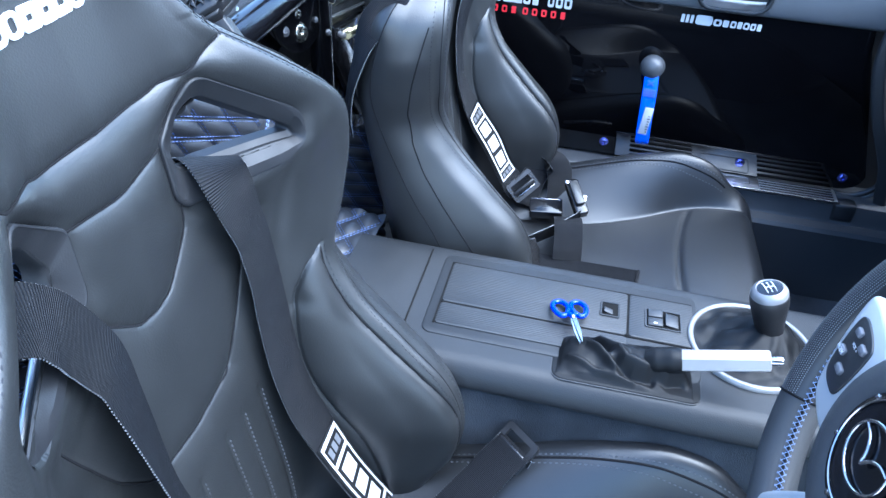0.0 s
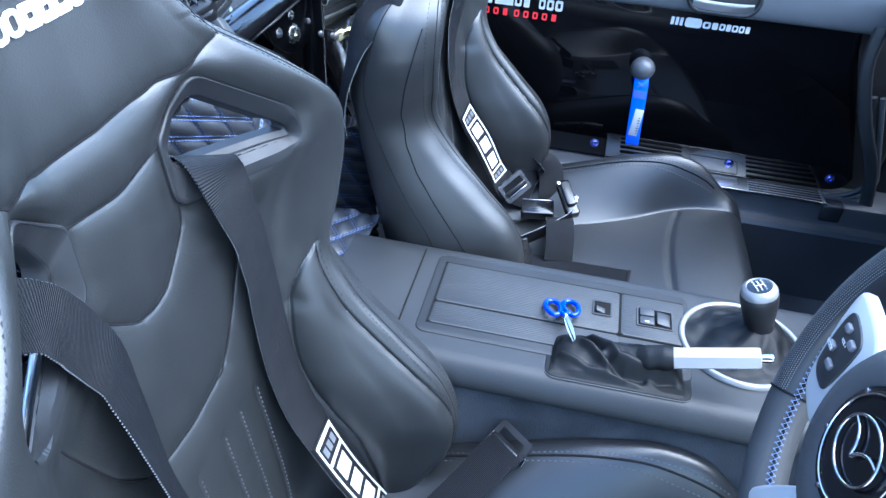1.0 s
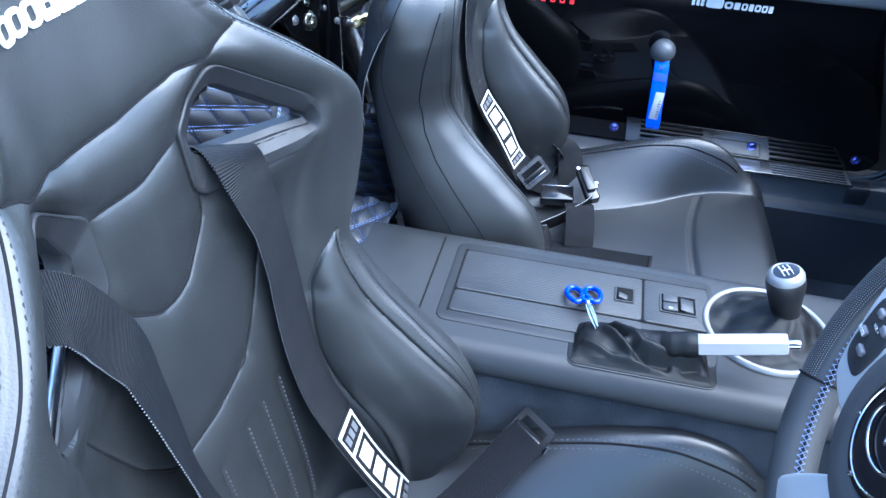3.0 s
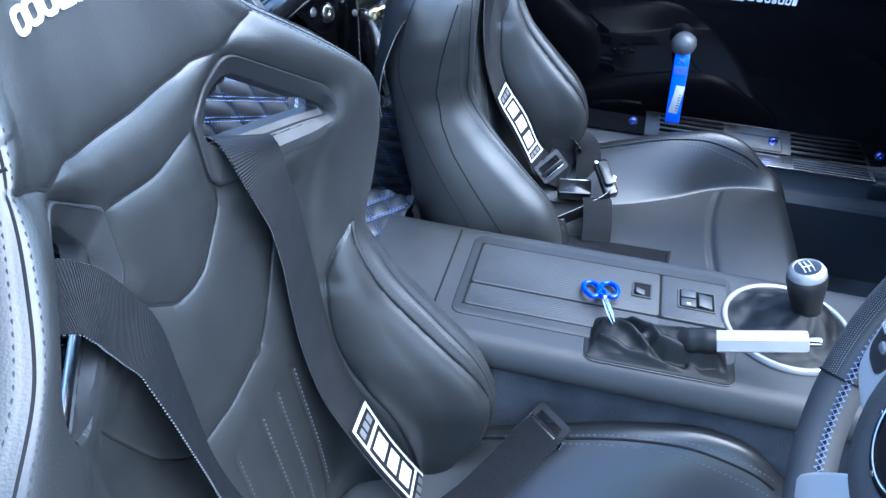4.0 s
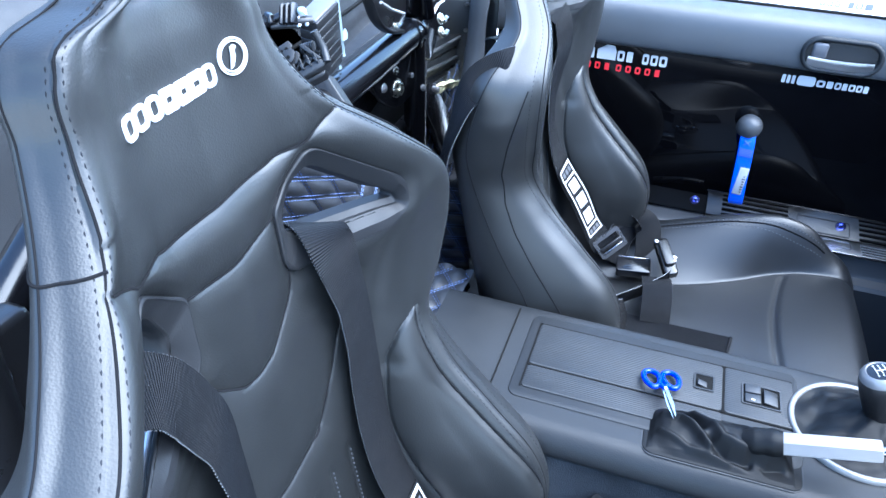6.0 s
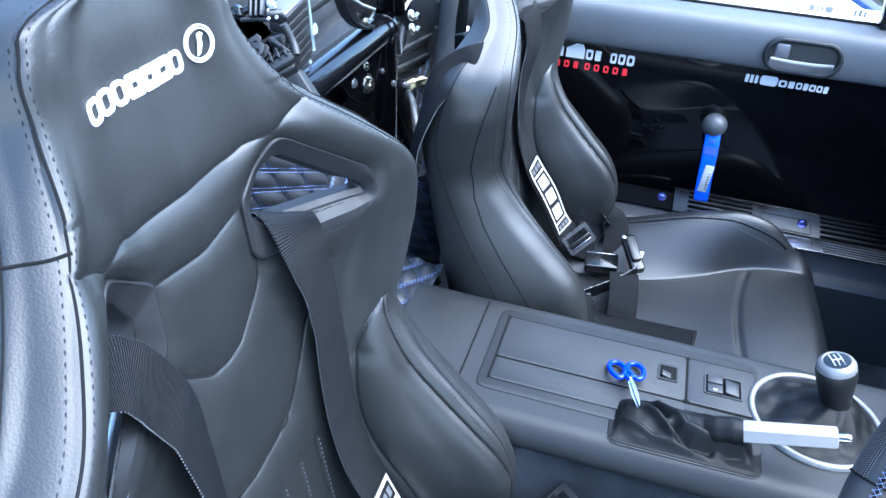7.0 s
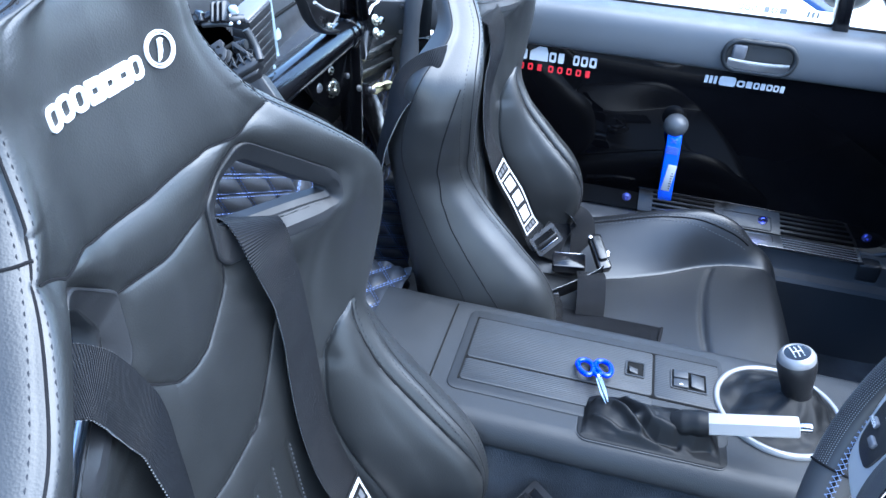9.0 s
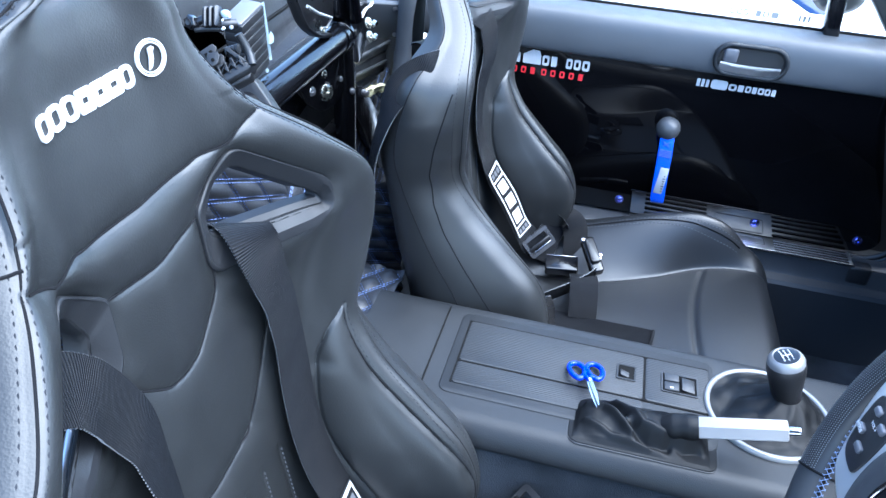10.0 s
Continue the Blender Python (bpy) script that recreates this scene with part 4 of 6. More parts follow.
    # the seam along each side panel
    for s in (1, -1):
        line = []
        for i in range(0, len(rows), 4):
            if -0.02 < rows[i] < 0.34:
                depth = float(np.interp(rows[i], [-0.02, 0.042, 0.091, 0.144, 0.181, 0.223, 0.259, 0.30, 0.34], [0.135, 0.104, 0.074, 0.045, 0.033, 0.029, 0.037, 0.050, 0.062]))
                tail = half[i, top:top + 28]
                k = int(np.argmax(tail[:, 1] < depth))
                f = (tail[k - 1, 1] - depth) / max(1e-6, tail[k - 1, 1] - tail[k, 1])
                line.append(tuple(at(s * (tail[k - 1, 0] + (tail[k, 0] - tail[k - 1, 0]) * f), rows[i], depth)))
        part("piping", tube(catmull(line[::3], 90), 0.0009, 6), THREAD, back, "dark sewn seam")
    # the narrow piping at the rear edge, and the seam across the side at the shoulder
    i0 = int(np.searchsorted(rows, 0.442))
    part("piping", tube(round_edge(top + 16)[0], 0.0006, 6), THREAD, back, "thin rear edge seam")
    for s in (1, -1):
        side = [at(s * half[i0, j, 0], rows[i0], half[i0, j, 1]) for j in range(BACK.nfront - 3, BACK.nfront + 24)]
        part("piping", tube(side, 0.0010, 6), THREAD, back, "dark sewn seam")
    # embroidered mark: plain white shapes and a ring emblem
    slots = np.linspace(-0.0475, 0.0270, 7)
    for k, x in enumerate(slots):
        wide = 0.0132 if k in (0, 1, 5) else 0.0118
        mk = on_back(x - 0.003, 0.4852, 0.0003)
        if k in (0, 1, 2, 6):
            part("white_mark", ring_plate(round_rect(wide, 0.0134, 0.0045), round_rect(wide - 0.0062, 0.0078, 0.0020), 0.0010, mk), WHITE_PRINT, back, "white embroidered shape", smooth=False)
        else:
            part("white_mark", ring_plate(round_rect(wide, 0.0134, 0.0015), round_rect(wide - 0.0070, 0.0034, 0.0008), 0.0010, mk), WHITE_PRINT, back, "white embroidered shape", smooth=False)
    me = on_back(0.0455, 0.4900, 0.0008)
    circle = [(math.cos(2 * math.pi * k / 36), math.sin(2 * math.pi * k / 36)) for k in range(36)]
    for a, b in ((0.0112, 0.0101), (0.0093, 0.0085)):
        part("emblem_ring", ring_plate([(x * a, y * a) for x, y in circle], [(x * b, y * b) for x, y in circle], 0.0010, me), WHITE_PRINT, back, "white embroidered ring", smooth=False)
    part("emblem_stroke", prism([(-0.0030, -0.0070), (-0.0005, -0.0056), (0.0018, -0.0010), (0.0020, 0.0030), (0.0036, 0.0052), (0.0020, 0.0064), (-0.0008, 0.0056), (-0.0012, 0.0)], 0.0010, me), WHITE_PRINT, back, "white embroidered stroke", smooth=False)
    # cushion
    nx, ny = 160, 260
    xs = np.linspace(-0.47, 0.112, nx)
    us = np.linspace(-1, 1, ny)
    grid = []
    for x in xs:
        edge = 0.245 - 0.022 * max(0, (x - 0.03) / 0.08) ** 2
        front = math.sqrt(max(0.0, 1 - max(0, (x - 0.07) / 0.042) ** 2))
        base = float(soft(x, [-0.47, -0.3, -0.1, 0.04, 0.112], [0.315, 0.325, 0.345, 0.368, 0.370]))
        crest = float(soft(x, [-0.47, -0.3, -0.2, -0.1, -0.03, 0.02, 0.06, 0.112], [0.345, 0.365, 0.400, 0.434, 0.444, 0.428, 0.392, 0.372]))
        row = []
        for q in us:
            u = q * edge
            a = abs(u)
            line = float(soft(x, [-0.47, -0.3, -0.19, -0.10, -0.03, 0.112], [0.10, 0.10, 0.105, 0.135, 0.165, 0.175]))
            rise = float(np.clip((a - line) / max(0.02, 0.215 - line), 0, 1))
            z = base + (crest - base) * math.sin(rise * math.pi / 2) ** 1.4
            z += 0.007 * math.cos(min(1.0, a / line) * math.pi / 2)
            z += 0.003 * math.sin(math.pi * rise)
            over = max(0.0, (a - 0.212) / (0.246 - 0.212))
            z -= (1 - math.sqrt(max(0, 1 - min(1, over) ** 2))) * 0.06
            if a < line:
                z -= 0.004 * min(1.0, (line - a) / 0.02) * math.exp(-((x + 0.035 - 0.02 * (a / 0.16) ** 2) / 0.0045) ** 2)
            z -= 0.0016 * math.exp(-((a - line) / 0.0065) ** 2)
            z = z * front + (z - 0.07) * (1 - front)
            row.append((x, NEAR + u, z))
        grid.append(row)
    grid = [[(x - 0.037, y, z) for x, y, z in row] for row in grid]
    verts = [p for row in grid for p in row]
    bottom = [(x, NEAR + (0.22 if y > NEAR else -0.22) * 1.0 * (abs(y - NEAR) / 0.245), 0.22) for row in grid for x, y, z in (row[0], row[-1])]
    faces = grid_faces(nx, ny)
    k = len(verts)
    verts += bottom
    for i in range(nx - 1):
        faces.append((i * ny, (i + 1) * ny, k + 2 * (i + 1), k + 2 * i))
        faces.append((i * ny + ny - 1, (i + 1) * ny + ny - 1, k + 2 * (i + 1) + 1, k + 2 * i + 1))
    last = (nx - 1) * ny
    faces.append(tuple([last + j for j in range(ny)] + [k + 2 * nx - 1, k + 2 * nx - 2]))
    cushion = part("cushion", (verts, faces), LEATHER_SMOOTH, seat, sharp=60)
    geos = []
    for s in (0, 1):
        for off in (0.192, 0.202):
            line, nrm = [], []
            for i in range(40, 144):
                x = xs[i]
                j = int(np.argmin(np.abs(us * (0.245 - 0.022 * max(0, (x - 0.03) / 0.08) ** 2) - (off if s else -off))))
                line.append(Vector(grid[i][j]))
                nrm.append(Vector((0, 0.3 * (1 if s else -1), 1)).normalized())
            pts = [Vector(q) for q in catmull(line[::5], 80)]
            geos.append(stitches(pts, [Vector((0, 0, 1))] * 80, 0.0042, 0.0022, 0.0013, 0.0010))
    for s in (0, 1):
        line = []
        for i in range(40, 144, 4):
            x = xs[i]
            j = int(np.argmin(np.abs(us * (0.245 - 0.022 * max(0, (x - 0.03) / 0.08) ** 2) - (0.197 if s else -0.197))))
            line.append(Vector(grid[i][j]) + Vector((0, 0, 0.0003)))
        part("piping", tube(line, 0.0014, 6, 80), THREAD, cushion, "dark sewn seam")
    tagged(part("stitching", join(*geos), THREAD_GREY, cushion, "grey edge stitching"), kind="stuff")
    for s in (1, -1):
        part("seat_rail", box((-0.2, NEAR + s * 0.19, 0.20), (0.45, 0.03, 0.06), 0.004), SATIN_BLACK, seat)
    part("seat_shell", box((-0.2, NEAR, 0.255), (0.50, 0.44, 0.07), 0.02), PLASTIC_DARK, seat)
    return seat


seat_near = build_seat()
FAR_SHIFT = 0.037
seat_far = copy_thing(seat_near, pose(-0.25 + FAR_SHIFT, FAR, 0.17))

# ---- centre console ----
def build_console():
    con = thing("centre_console", (-0.1, 0, 0.44), "dark grey moulded plastic centre console with ribbed lid", "console")
    xs = np.concatenate([np.linspace(-0.485, -0.39, 12), np.linspace(-0.386, 0.36, 60)])
    verts = []
    for x in xs:
        tail = max(0.0, (-0.387 - x) / 0.098)
        top = 0.4995 + 0.004 * tail - 0.03 * max(0, (x - 0.12) / 0.24)
        half = 0.086 - 0.004 * tail
        prof = [(-0.095, 0.458), (-0.112, 0.4665), (-0.1170, 0.4685), (-0.1182, 0.475), (-0.1145, 0.486), (-0.107, top - 0.0045), (-0.098, top - 0.0006), (-0.085, top), (-0.05, top), (0.0, top), (0.05, top), (half - 0.008, top), (half + 0.004, top - 0.004), (0.104, 0.478), (0.112, 0.455), (0.113, 0.43)]
        verts += [(x, y, z) for y, z in catmull(prof, 71)]
    n = 71
    part("console_body", (verts, grid_faces(len(xs), n) + [tuple(range(n))[::-1], tuple(range(len(verts) - n, len(verts)))]), PLASTIC, con, sharp=60)
    # seam of the rear cap
    part("cap_seam", tube([(-0.388, -0.1188, 0.4715), (-0.388, -0.1145, 0.4853), (-0.388, -0.107, 0.4953), (-0.388, -0.097, 0.4992), (-0.388, -0.078, 0.4999), (-0.388, 0.075, 0.4999), (-0.388, 0.09, 0.495)], 0.0012, 6), RUBBER, con)
    part("lid_tray", prism([(x - 0.212, y - 0.0005) for x, y in round_rect(0.312, 0.146, 0.012)], 0.0016, frame_of((0, 0, 0.4992), (1, 0, 0), (0, 1, 0)), 0.0012), PLASTIC, con)
    # lid
    lid = part("lid", prism([(x - 0.2465, y + 0.0185) for x, y in round_rect(0.2175, 0.074, 0.004)], 0.0022, frame_of((0, 0, 0.5003), (1, 0, 0), (0, 1, 0)), 0.0008), RIBBED, con, "finely ribbed lid")
    part("lid_strip", prism([(x - 0.2465, y - 0.0395) for x, y in round_rect(0.2175, 0.036, 0.004)], 0.0022, frame_of((0, 0, 0.5003), (1, 0, 0), (0, 1, 0)), 0.0008), RIBBED, con, "finely ribbed side strip")
    part("front_panel", prism([(x - 0.0985, y + 0.0185) for x, y in round_rect(0.074, 0.074, 0.004)], 0.0022, frame_of((0, 0, 0.5003), (1, 0, 0), (0, 1, 0)), 0.0008), RIBBED, con, "finely ribbed panel")
    for x0, x1, y0 in ((-0.356, -0.062, 0.0565), (-0.356, -0.062, -0.0195)):
        part("lid_gap", box(((x0 + x1) / 2, y0, 0.5006), (x1 - x0, 0.0022, 0.0022), 0), RUBBER, con)
    part("lid_gap", box((-0.1365, 0.0185, 0.5008), (0.0034, 0.076, 0.0030), 0), RUBBER, con)
    part("lid_gap", box((-0.3562, 0.0, 0.5006), (0.0022, 0.115, 0.0022), 0), RUBBER, con)
    # finger catch
    part("catch_well", box((-0.158, 0.020, 0.5026), (0.021, 0.023, 0.0008), 0.0002), RUBBER, lid, "dark square recess")
    part("catch_rim", ring_plate(round_rect(0.023, 0.026, 0.002), round_rect(0.019, 0.022, 0.0015), 0.0016, frame_of((-0.158, 0.020, 0.5022), (1, 0, 0), (0, 1, 0))), PLASTIC, lid)
    part("catch", box((-0.160, 0.0165, 0.5034), (0.012, 0.009, 0.0028), 0.001, pose(0, 0, 0, 0, 18, 0)), PLASTIC_GREY, lid, "small finger catch")
    # window switches
    sw = part("switch_panel", ring_plate(round_rect(0.042, 0.033, 0.002), round_rect(0.039, 0.030, 0.0015), 0.0018, frame_of((-0.096, 0.018, 0.5022), (1, 0, 0), (0, 1, 0))), PLASTIC_DARK, con, "recessed window switch panel")
    part("switch_well", box((-0.096, 0.018, 0.5026), (0.039, 0.030, 0.0006), 0), RUBBER, sw)
    for y in (0.026, 0.0105):
        part("switch", box((-0.1055, y, 0.5042), (0.017, 0.0135, 0.0040), 0.001, pose(0, 0, 0, 0, -4, 0)), PLASTIC_GREY, sw, "grey rocker switch")
    part("switch", box((-0.0865, 0.018, 0.5038), (0.016, 0.022, 0.003), 0.001, pose(0, 0, 0, 0, 10, 0)), PLASTIC_DARK, sw, "black rocker switch")
    part("switch_mark", box((-0.1055, 0.0075, 0.5064), (0.004, 0.002, 0.0003), 0), WHITE_PRINT, sw)
    return con


RIBBED = material("ribbed_plastic", (0.0145, 0.0160, 0.0180), 0.50, vary=0.1, spec=0.42)


def add_ribs(m, scale, depth):
    """Fine moulded ribs that run along the car."""
    nt = m.node_tree
    co = nt.nodes.new("ShaderNodeTexCoord")
    wv = nt.nodes.new("ShaderNodeTexWave")
    wv.bands_direction = "Y"
    wv.inputs["Scale"].default_value = scale
    b = nt.nodes.new("ShaderNodeBump")
    b.inputs["Strength"].default_value, b.inputs["Distance"].default_value = depth, 0.001
    nt.links.new(co.outputs["Object"], wv.inputs["Vector"])
    nt.links.new(wv.outputs["Fac"], b.inputs["Height"])
    nt.links.new(b.outputs[0], nt.nodes["Principled BSDF"].inputs["Normal"])


add_ribs(RIBBED, 105, 0.36)
console = build_console()


def build_gear_lever():
    gear = thing("gear_lever", (0.002, 0.004, 0.50), "black gear lever with silver-topped knob in a leather boot", "gear lever")
    c = Vector((0.002, 0.004, 0.5))
    ring = [c + Vector((0.0665 * math.cos(a), 0.0665 * math.sin(a), 0.0035)) for a in np.linspace(0, 2 * math.pi, 65)[:-1]]
    prof = [(0.0640, -0.002), (0.0640, 0.0033), (0.0655, 0.0053), (0.0685, 0.0057), (0.0705, 0.004), (0.0705, -0.002)]
    verts, n = [], 72
    for r, z in prof:
        verts += [(c.x + r * math.cos(2 * math.pi * k / n), c.y + r * math.sin(2 * math.pi * k / n), c.z + z) for k in range(n)]
    part("trim_ring", (verts, grid_faces(len(prof), n, True)), SILVER_RING, gear, "satin silver trim ring", sharp=50)
    verts = []
    top = Vector((0.018, 0.012, 0.526))
    rows, n = 26, 80
    for i in range(rows):
        t = i / (rows - 1)
        rad = 0.0648 * (1 - t) ** 0.75 + 0.013 * t
        z = 0.5035 - 0.001 * math.sin(t * math.pi * 0.9) * (1 - t) + 0.027 * t ** 2.0
        for k in range(n):
            a = 2 * math.pi * k / n
            wr = 0.0036 * math.sin(t * math.pi) ** 0.8 * (abs(math.sin(3.5 * a + 3 * t)) * 1.1 - 0.7 + 0.4 * math.sin(9 * a - 6 * t + 1) + 0.9 * noise.noise((math.cos(a) * 2.6, math.sin(a) * 2.6, t * 4)))
            verts.append((c.x + (top.x - c.x) * t + (rad) * math.cos(a), c.y + (top.y - c.y) * t + rad * math.sin(a), z + wr))
    part("boot", (verts, grid_faces(rows, n, True)), BOOT, gear, "wrinkled black leather boot")
    a, b = Vector((0.018, 0.010, 0.518)), Vector((-0.001, 0.010, 0.581))
    m = (b - a).to_track_quat("Z", "Y").to_matrix().to_4x4()
    m.translation = a
    h = (b - a).length
    part("knob", lathe([(0.010, 0.0), (0.0140, 0.0015), (0.0152, 0.006), (0.0160, 0.018), (0.0185, 0.034), (0.0203, 0.046), (0.0205, 0.054), (0.019, 0.0605), (0.0182, 0.0615)], m, 40), KNOB, gear, "black leather knob")
    part("knob_cap", lathe([(0.0195, 0.0585), (0.0192, 0.0625), (0.0172, 0.0662), (0.0140, 0.0682), (0.0132, 0.0672), (0.0128, 0.0668), (0.001, 0.0668)], m, 40), SILVER_RING, gear, "satin silver cap ring")
    part("knob_plate", lathe([(0.0130, 0.0666), (0.0128, 0.0676), (0.001, 0.0690)], m, 40), GLOSS_BLACK, gear, "black domed shift plate")
    mm = m @ pose(0, 0, 0.0694, 0, 0, -75)
    for k in (-1, 0, 1):
        part("shift_line", box(mm @ Vector((k * 0.0048, 0, -0.0002)), (0.0008, 0.010, 0.0006), 0, mm.to_3x3().to_4x4()), WHITE_PRINT, gear)
    part("shift_line", box(mm @ Vector((0, 0, -0.0002)), (0.0104, 0.0008, 0.0006), 0, mm.to_3x3().to_4x4()), WHITE_PRINT, gear)
    for k, (num, y) in enumerate((("1", 1), ("2", -1), ("3", 1), ("4", -1), ("5", 1), ("6", -1))):
        lettering("shift_number", num, 0.0042, mm @ pose((k // 2 - 1) * 0.0048, 0.0058 if y > 0 else -0.0088, -0.0006), WHITE_PRINT, gear)


SILVER_RING = material("satin_silver_plastic", (0.22, 0.22, 0.225), 0.38, metal=0.35, vary=0.05)
KNOB = material("knob_leather", (0.010, 0.010, 0.011), 0.42, grain=1300, grain_depth=0.25, vary=0.2)
build_gear_lever()


def build_handbrake():
    hb = thing("handbrake", (-0.135, -0.068, 0.50), "handbrake lever with brushed alloy grip in a creased leather boot", "handbrake")
    base = [(x, y) for x, y in round_rect(0.158, 0.072, 0.012, 8)]
    m = frame_of((-0.137, -0.0660, 0.4990), (1, 0.01, 0), (0, 1, 0.015))
    part("base_plate", prism(base, 0.0014, m, 0.0009), BOOT, hb, "leather-covered base frame")
    edge = [m @ Vector((x, y, 0.0)) for x, y in round_rect(0.160, 0.074, 0.013, 8)]
    part("base_seam", tube([*edge, edge[0]], 0.0009, 8, caps=False), PLASTIC_DARK, hb)
    # a soft skirt that spreads from the sleeve to the frame, with long pulled folds
    nx, ny = 130, 70
    gx, gy = np.meshgrid(np.linspace(-0.2125, -0.0640, nx), np.linspace(-0.0995, -0.0325, ny), indexing="ij")
    mid = np.interp(gx, [-0.2125, -0.15, -0.064], [-0.064, -0.065, -0.0698])
    crown = soft(gx, [-0.2125, -0.205, -0.185, -0.15, -0.115, -0.09, -0.076, -0.064], [0.0, 0.008, 0.0155, 0.0195, 0.025, 0.030, 0.012, 0.0])
    wide = soft(gx, [-0.2125, -0.19, -0.15, -0.10, -0.08, -0.064], [0.020, 0.026, 0.025, 0.017, 0.013, 0.012])
    h = crown * np.exp(-np.abs((gy - mid) / wide) ** 2.6)
    folds = (
        ([(-0.200, -0.058), (-0.182, -0.060), (-0.168, -0.070), (-0.150, -0.086)], 0.0055, 0.0046),
        ([(-0.186, -0.046), (-0.170, -0.054), (-0.160, -0.064)], -0.0060, 0.0050),
        ([(-0.168, -0.046), (-0.150, -0.058), (-0.140, -0.074), (-0.118, -0.082)], 0.0048, 0.0058),
        ([(-0.150, -0.078), (-0.132, -0.088), (-0.112, -0.088)], -0.0060, 0.0050),
        ([(-0.128, -0.050), (-0.112, -0.062), (-0.108, -0.078)], 0.0036, 0.0050),
        ([(-0.108, -0.084), (-0.094, -0.088), (-0.080, -0.086)], -0.0040, 0.0046),
        ([(-0.200, -0.078), (-0.17, -0.090), (-0.13, -0.095)], 0.0026, 0.0036),
    )
    for line, amp, s in folds:
        h += 1.35 * amp * np.exp(-((near_line(gx, gy, line) / (0.85 * s)) ** 2)) * np.clip(crown / 0.01, 0, 1)
    rough = np.array([[noise.noise((float(x) * 55, float(y) * 70, 3.0)) for x, y in zip(rx, ry)] for rx, ry in zip(gx, gy)])
    h += 0.0028 * rough * np.clip(crown / 0.012, 0, 1)
    rim_in = np.minimum.reduce([gx + 0.2125, -0.0640 - gx, gy + 0.0995, -0.0325 - gy])
    h = 0.4995 + 0.0012 * np.clip(rim_in / 0.003, 0, 1) + np.clip(h, 0.0, 1) * np.clip(rim_in / 0.006, 0, 1)
    verts = [(float(x), float(y), float(z)) for x, y, z in zip(gx.ravel(), gy.ravel(), h.ravel())]
    boot = part("boot", (verts, grid_faces(nx, ny)), BOOT, hb, "creased black leather boot", sharp=80)
    sleeve = [(-0.118, -0.068, 0.5165), (-0.108, -0.0688, 0.520), (-0.100, -0.0693, 0.5232), (-0.092, -0.0697, 0.5254), (-0.083, -0.070, 0.5278)]
    part("boot_sleeve", tube(sleeve, [0.0115, 0.0142, 0.0136, 0.0142, 0.0126], 20, 24), BOOT, boot, "gathered leather sleeve")
    a, b = Vector((-0.086, -0.070, 0.527)), Vector((0.000, -0.0705, 0.5505))
    m = (b - a).to_track_quat("Z", "Y").to_matrix().to_4x4()
    m.translation = a
    h = (b - a).length
    part("grip", lathe([(0.0105, 0), (0.0122, 0.001), (0.0126, 0.003), (0.0122, h - 0.004), (0.0118, h - 0.001), (0.0095, h), (0.006, h - 0.001)], m @ pose(0, 0, 0, 0, 0, 12), 6), GRIP, hb, "brushed alloy grip with flat faces", sharp=35)
    part("button", lathe([(0.0050, h - 0.002), (0.0054, h + 0.009), (0.0048, h + 0.0115), (0.001, h + 0.012)], m, 24), CHROME, hb, "polished release button")


GRIP = material("brushed_grip", (0.26, 0.255, 0.255), 0.45, metal=0.35, vary=0.05, vary_scale=30, grain=1500, grain_depth=0.1)
build_handbrake()


def build_scissors():
    sc = thing("scissors", (-0.215, 0.0, 0.505), "small steel scissors with bright blue plastic handles", "scissors")
    tip, pivot = Vector((-0.1895, -0.0715, 0.5275)), Vector((-0.2010, -0.021, 0.5165))
    d = (pivot - tip).normalized()
    for s in (1, -1):
        side = d.cross(Vector((0, 0, 1))).normalized() * s
        z = Vector((0, 0, 0.0009 * s))
        blade = [(-0.0004, 0), (0.0006, 0.0), (0.0030, 0.020), (0.0032, 0.040), (0.0028, 0.054), (-0.0016, 0.054), (-0.0012, 0.034)]
        spread = tip + side * 0.0007 + z
        along = (pivot - spread).normalized()
        m = frame_of(spread, tuple(along.cross(Vector((0, 0, 1))).normalized() * s), tuple(along))
        part("blade", prism(blade, 0.0013, m), STEEL, sc, "pointed steel blade", sharp=30)
        c = pivot + d * 0.021 + side * -0.0106 + Vector((0, 0, -0.0015))
        loop = []
        for k in range(33):
            a = 2 * math.pi * k / 32
            loop.append(c + side * (0.0088 * math.cos(a) * (1.0 + 0.16 * math.sin(a))) + d * (0.0160 * math.sin(a) * (1.0 if math.sin(a) > 0 else 1.05)))
        verts, faces = tube(loop, 0.0030, 12, caps=False)
        handle = part("handle", (verts, faces), BLUE_PLASTIC, sc, "glossy blue loop handle")
        part("shank", tube([pivot + d * -0.002, pivot + d * 0.006 + side * -0.003, c - d * 0.014 + side * 0.003], [0.0024, 0.003, 0.0028], 10, 10), BLUE_PLASTIC, handle)
    part("rivet", lathe([(0.0022, -0.001), (0.0022, 0.002), (0.0014, 0.0027), (0.0003, 0.0028)], frame_of(pivot, (1, 0, 0), (0, 1, 0)), 14), STEEL, sc)


build_scissors()


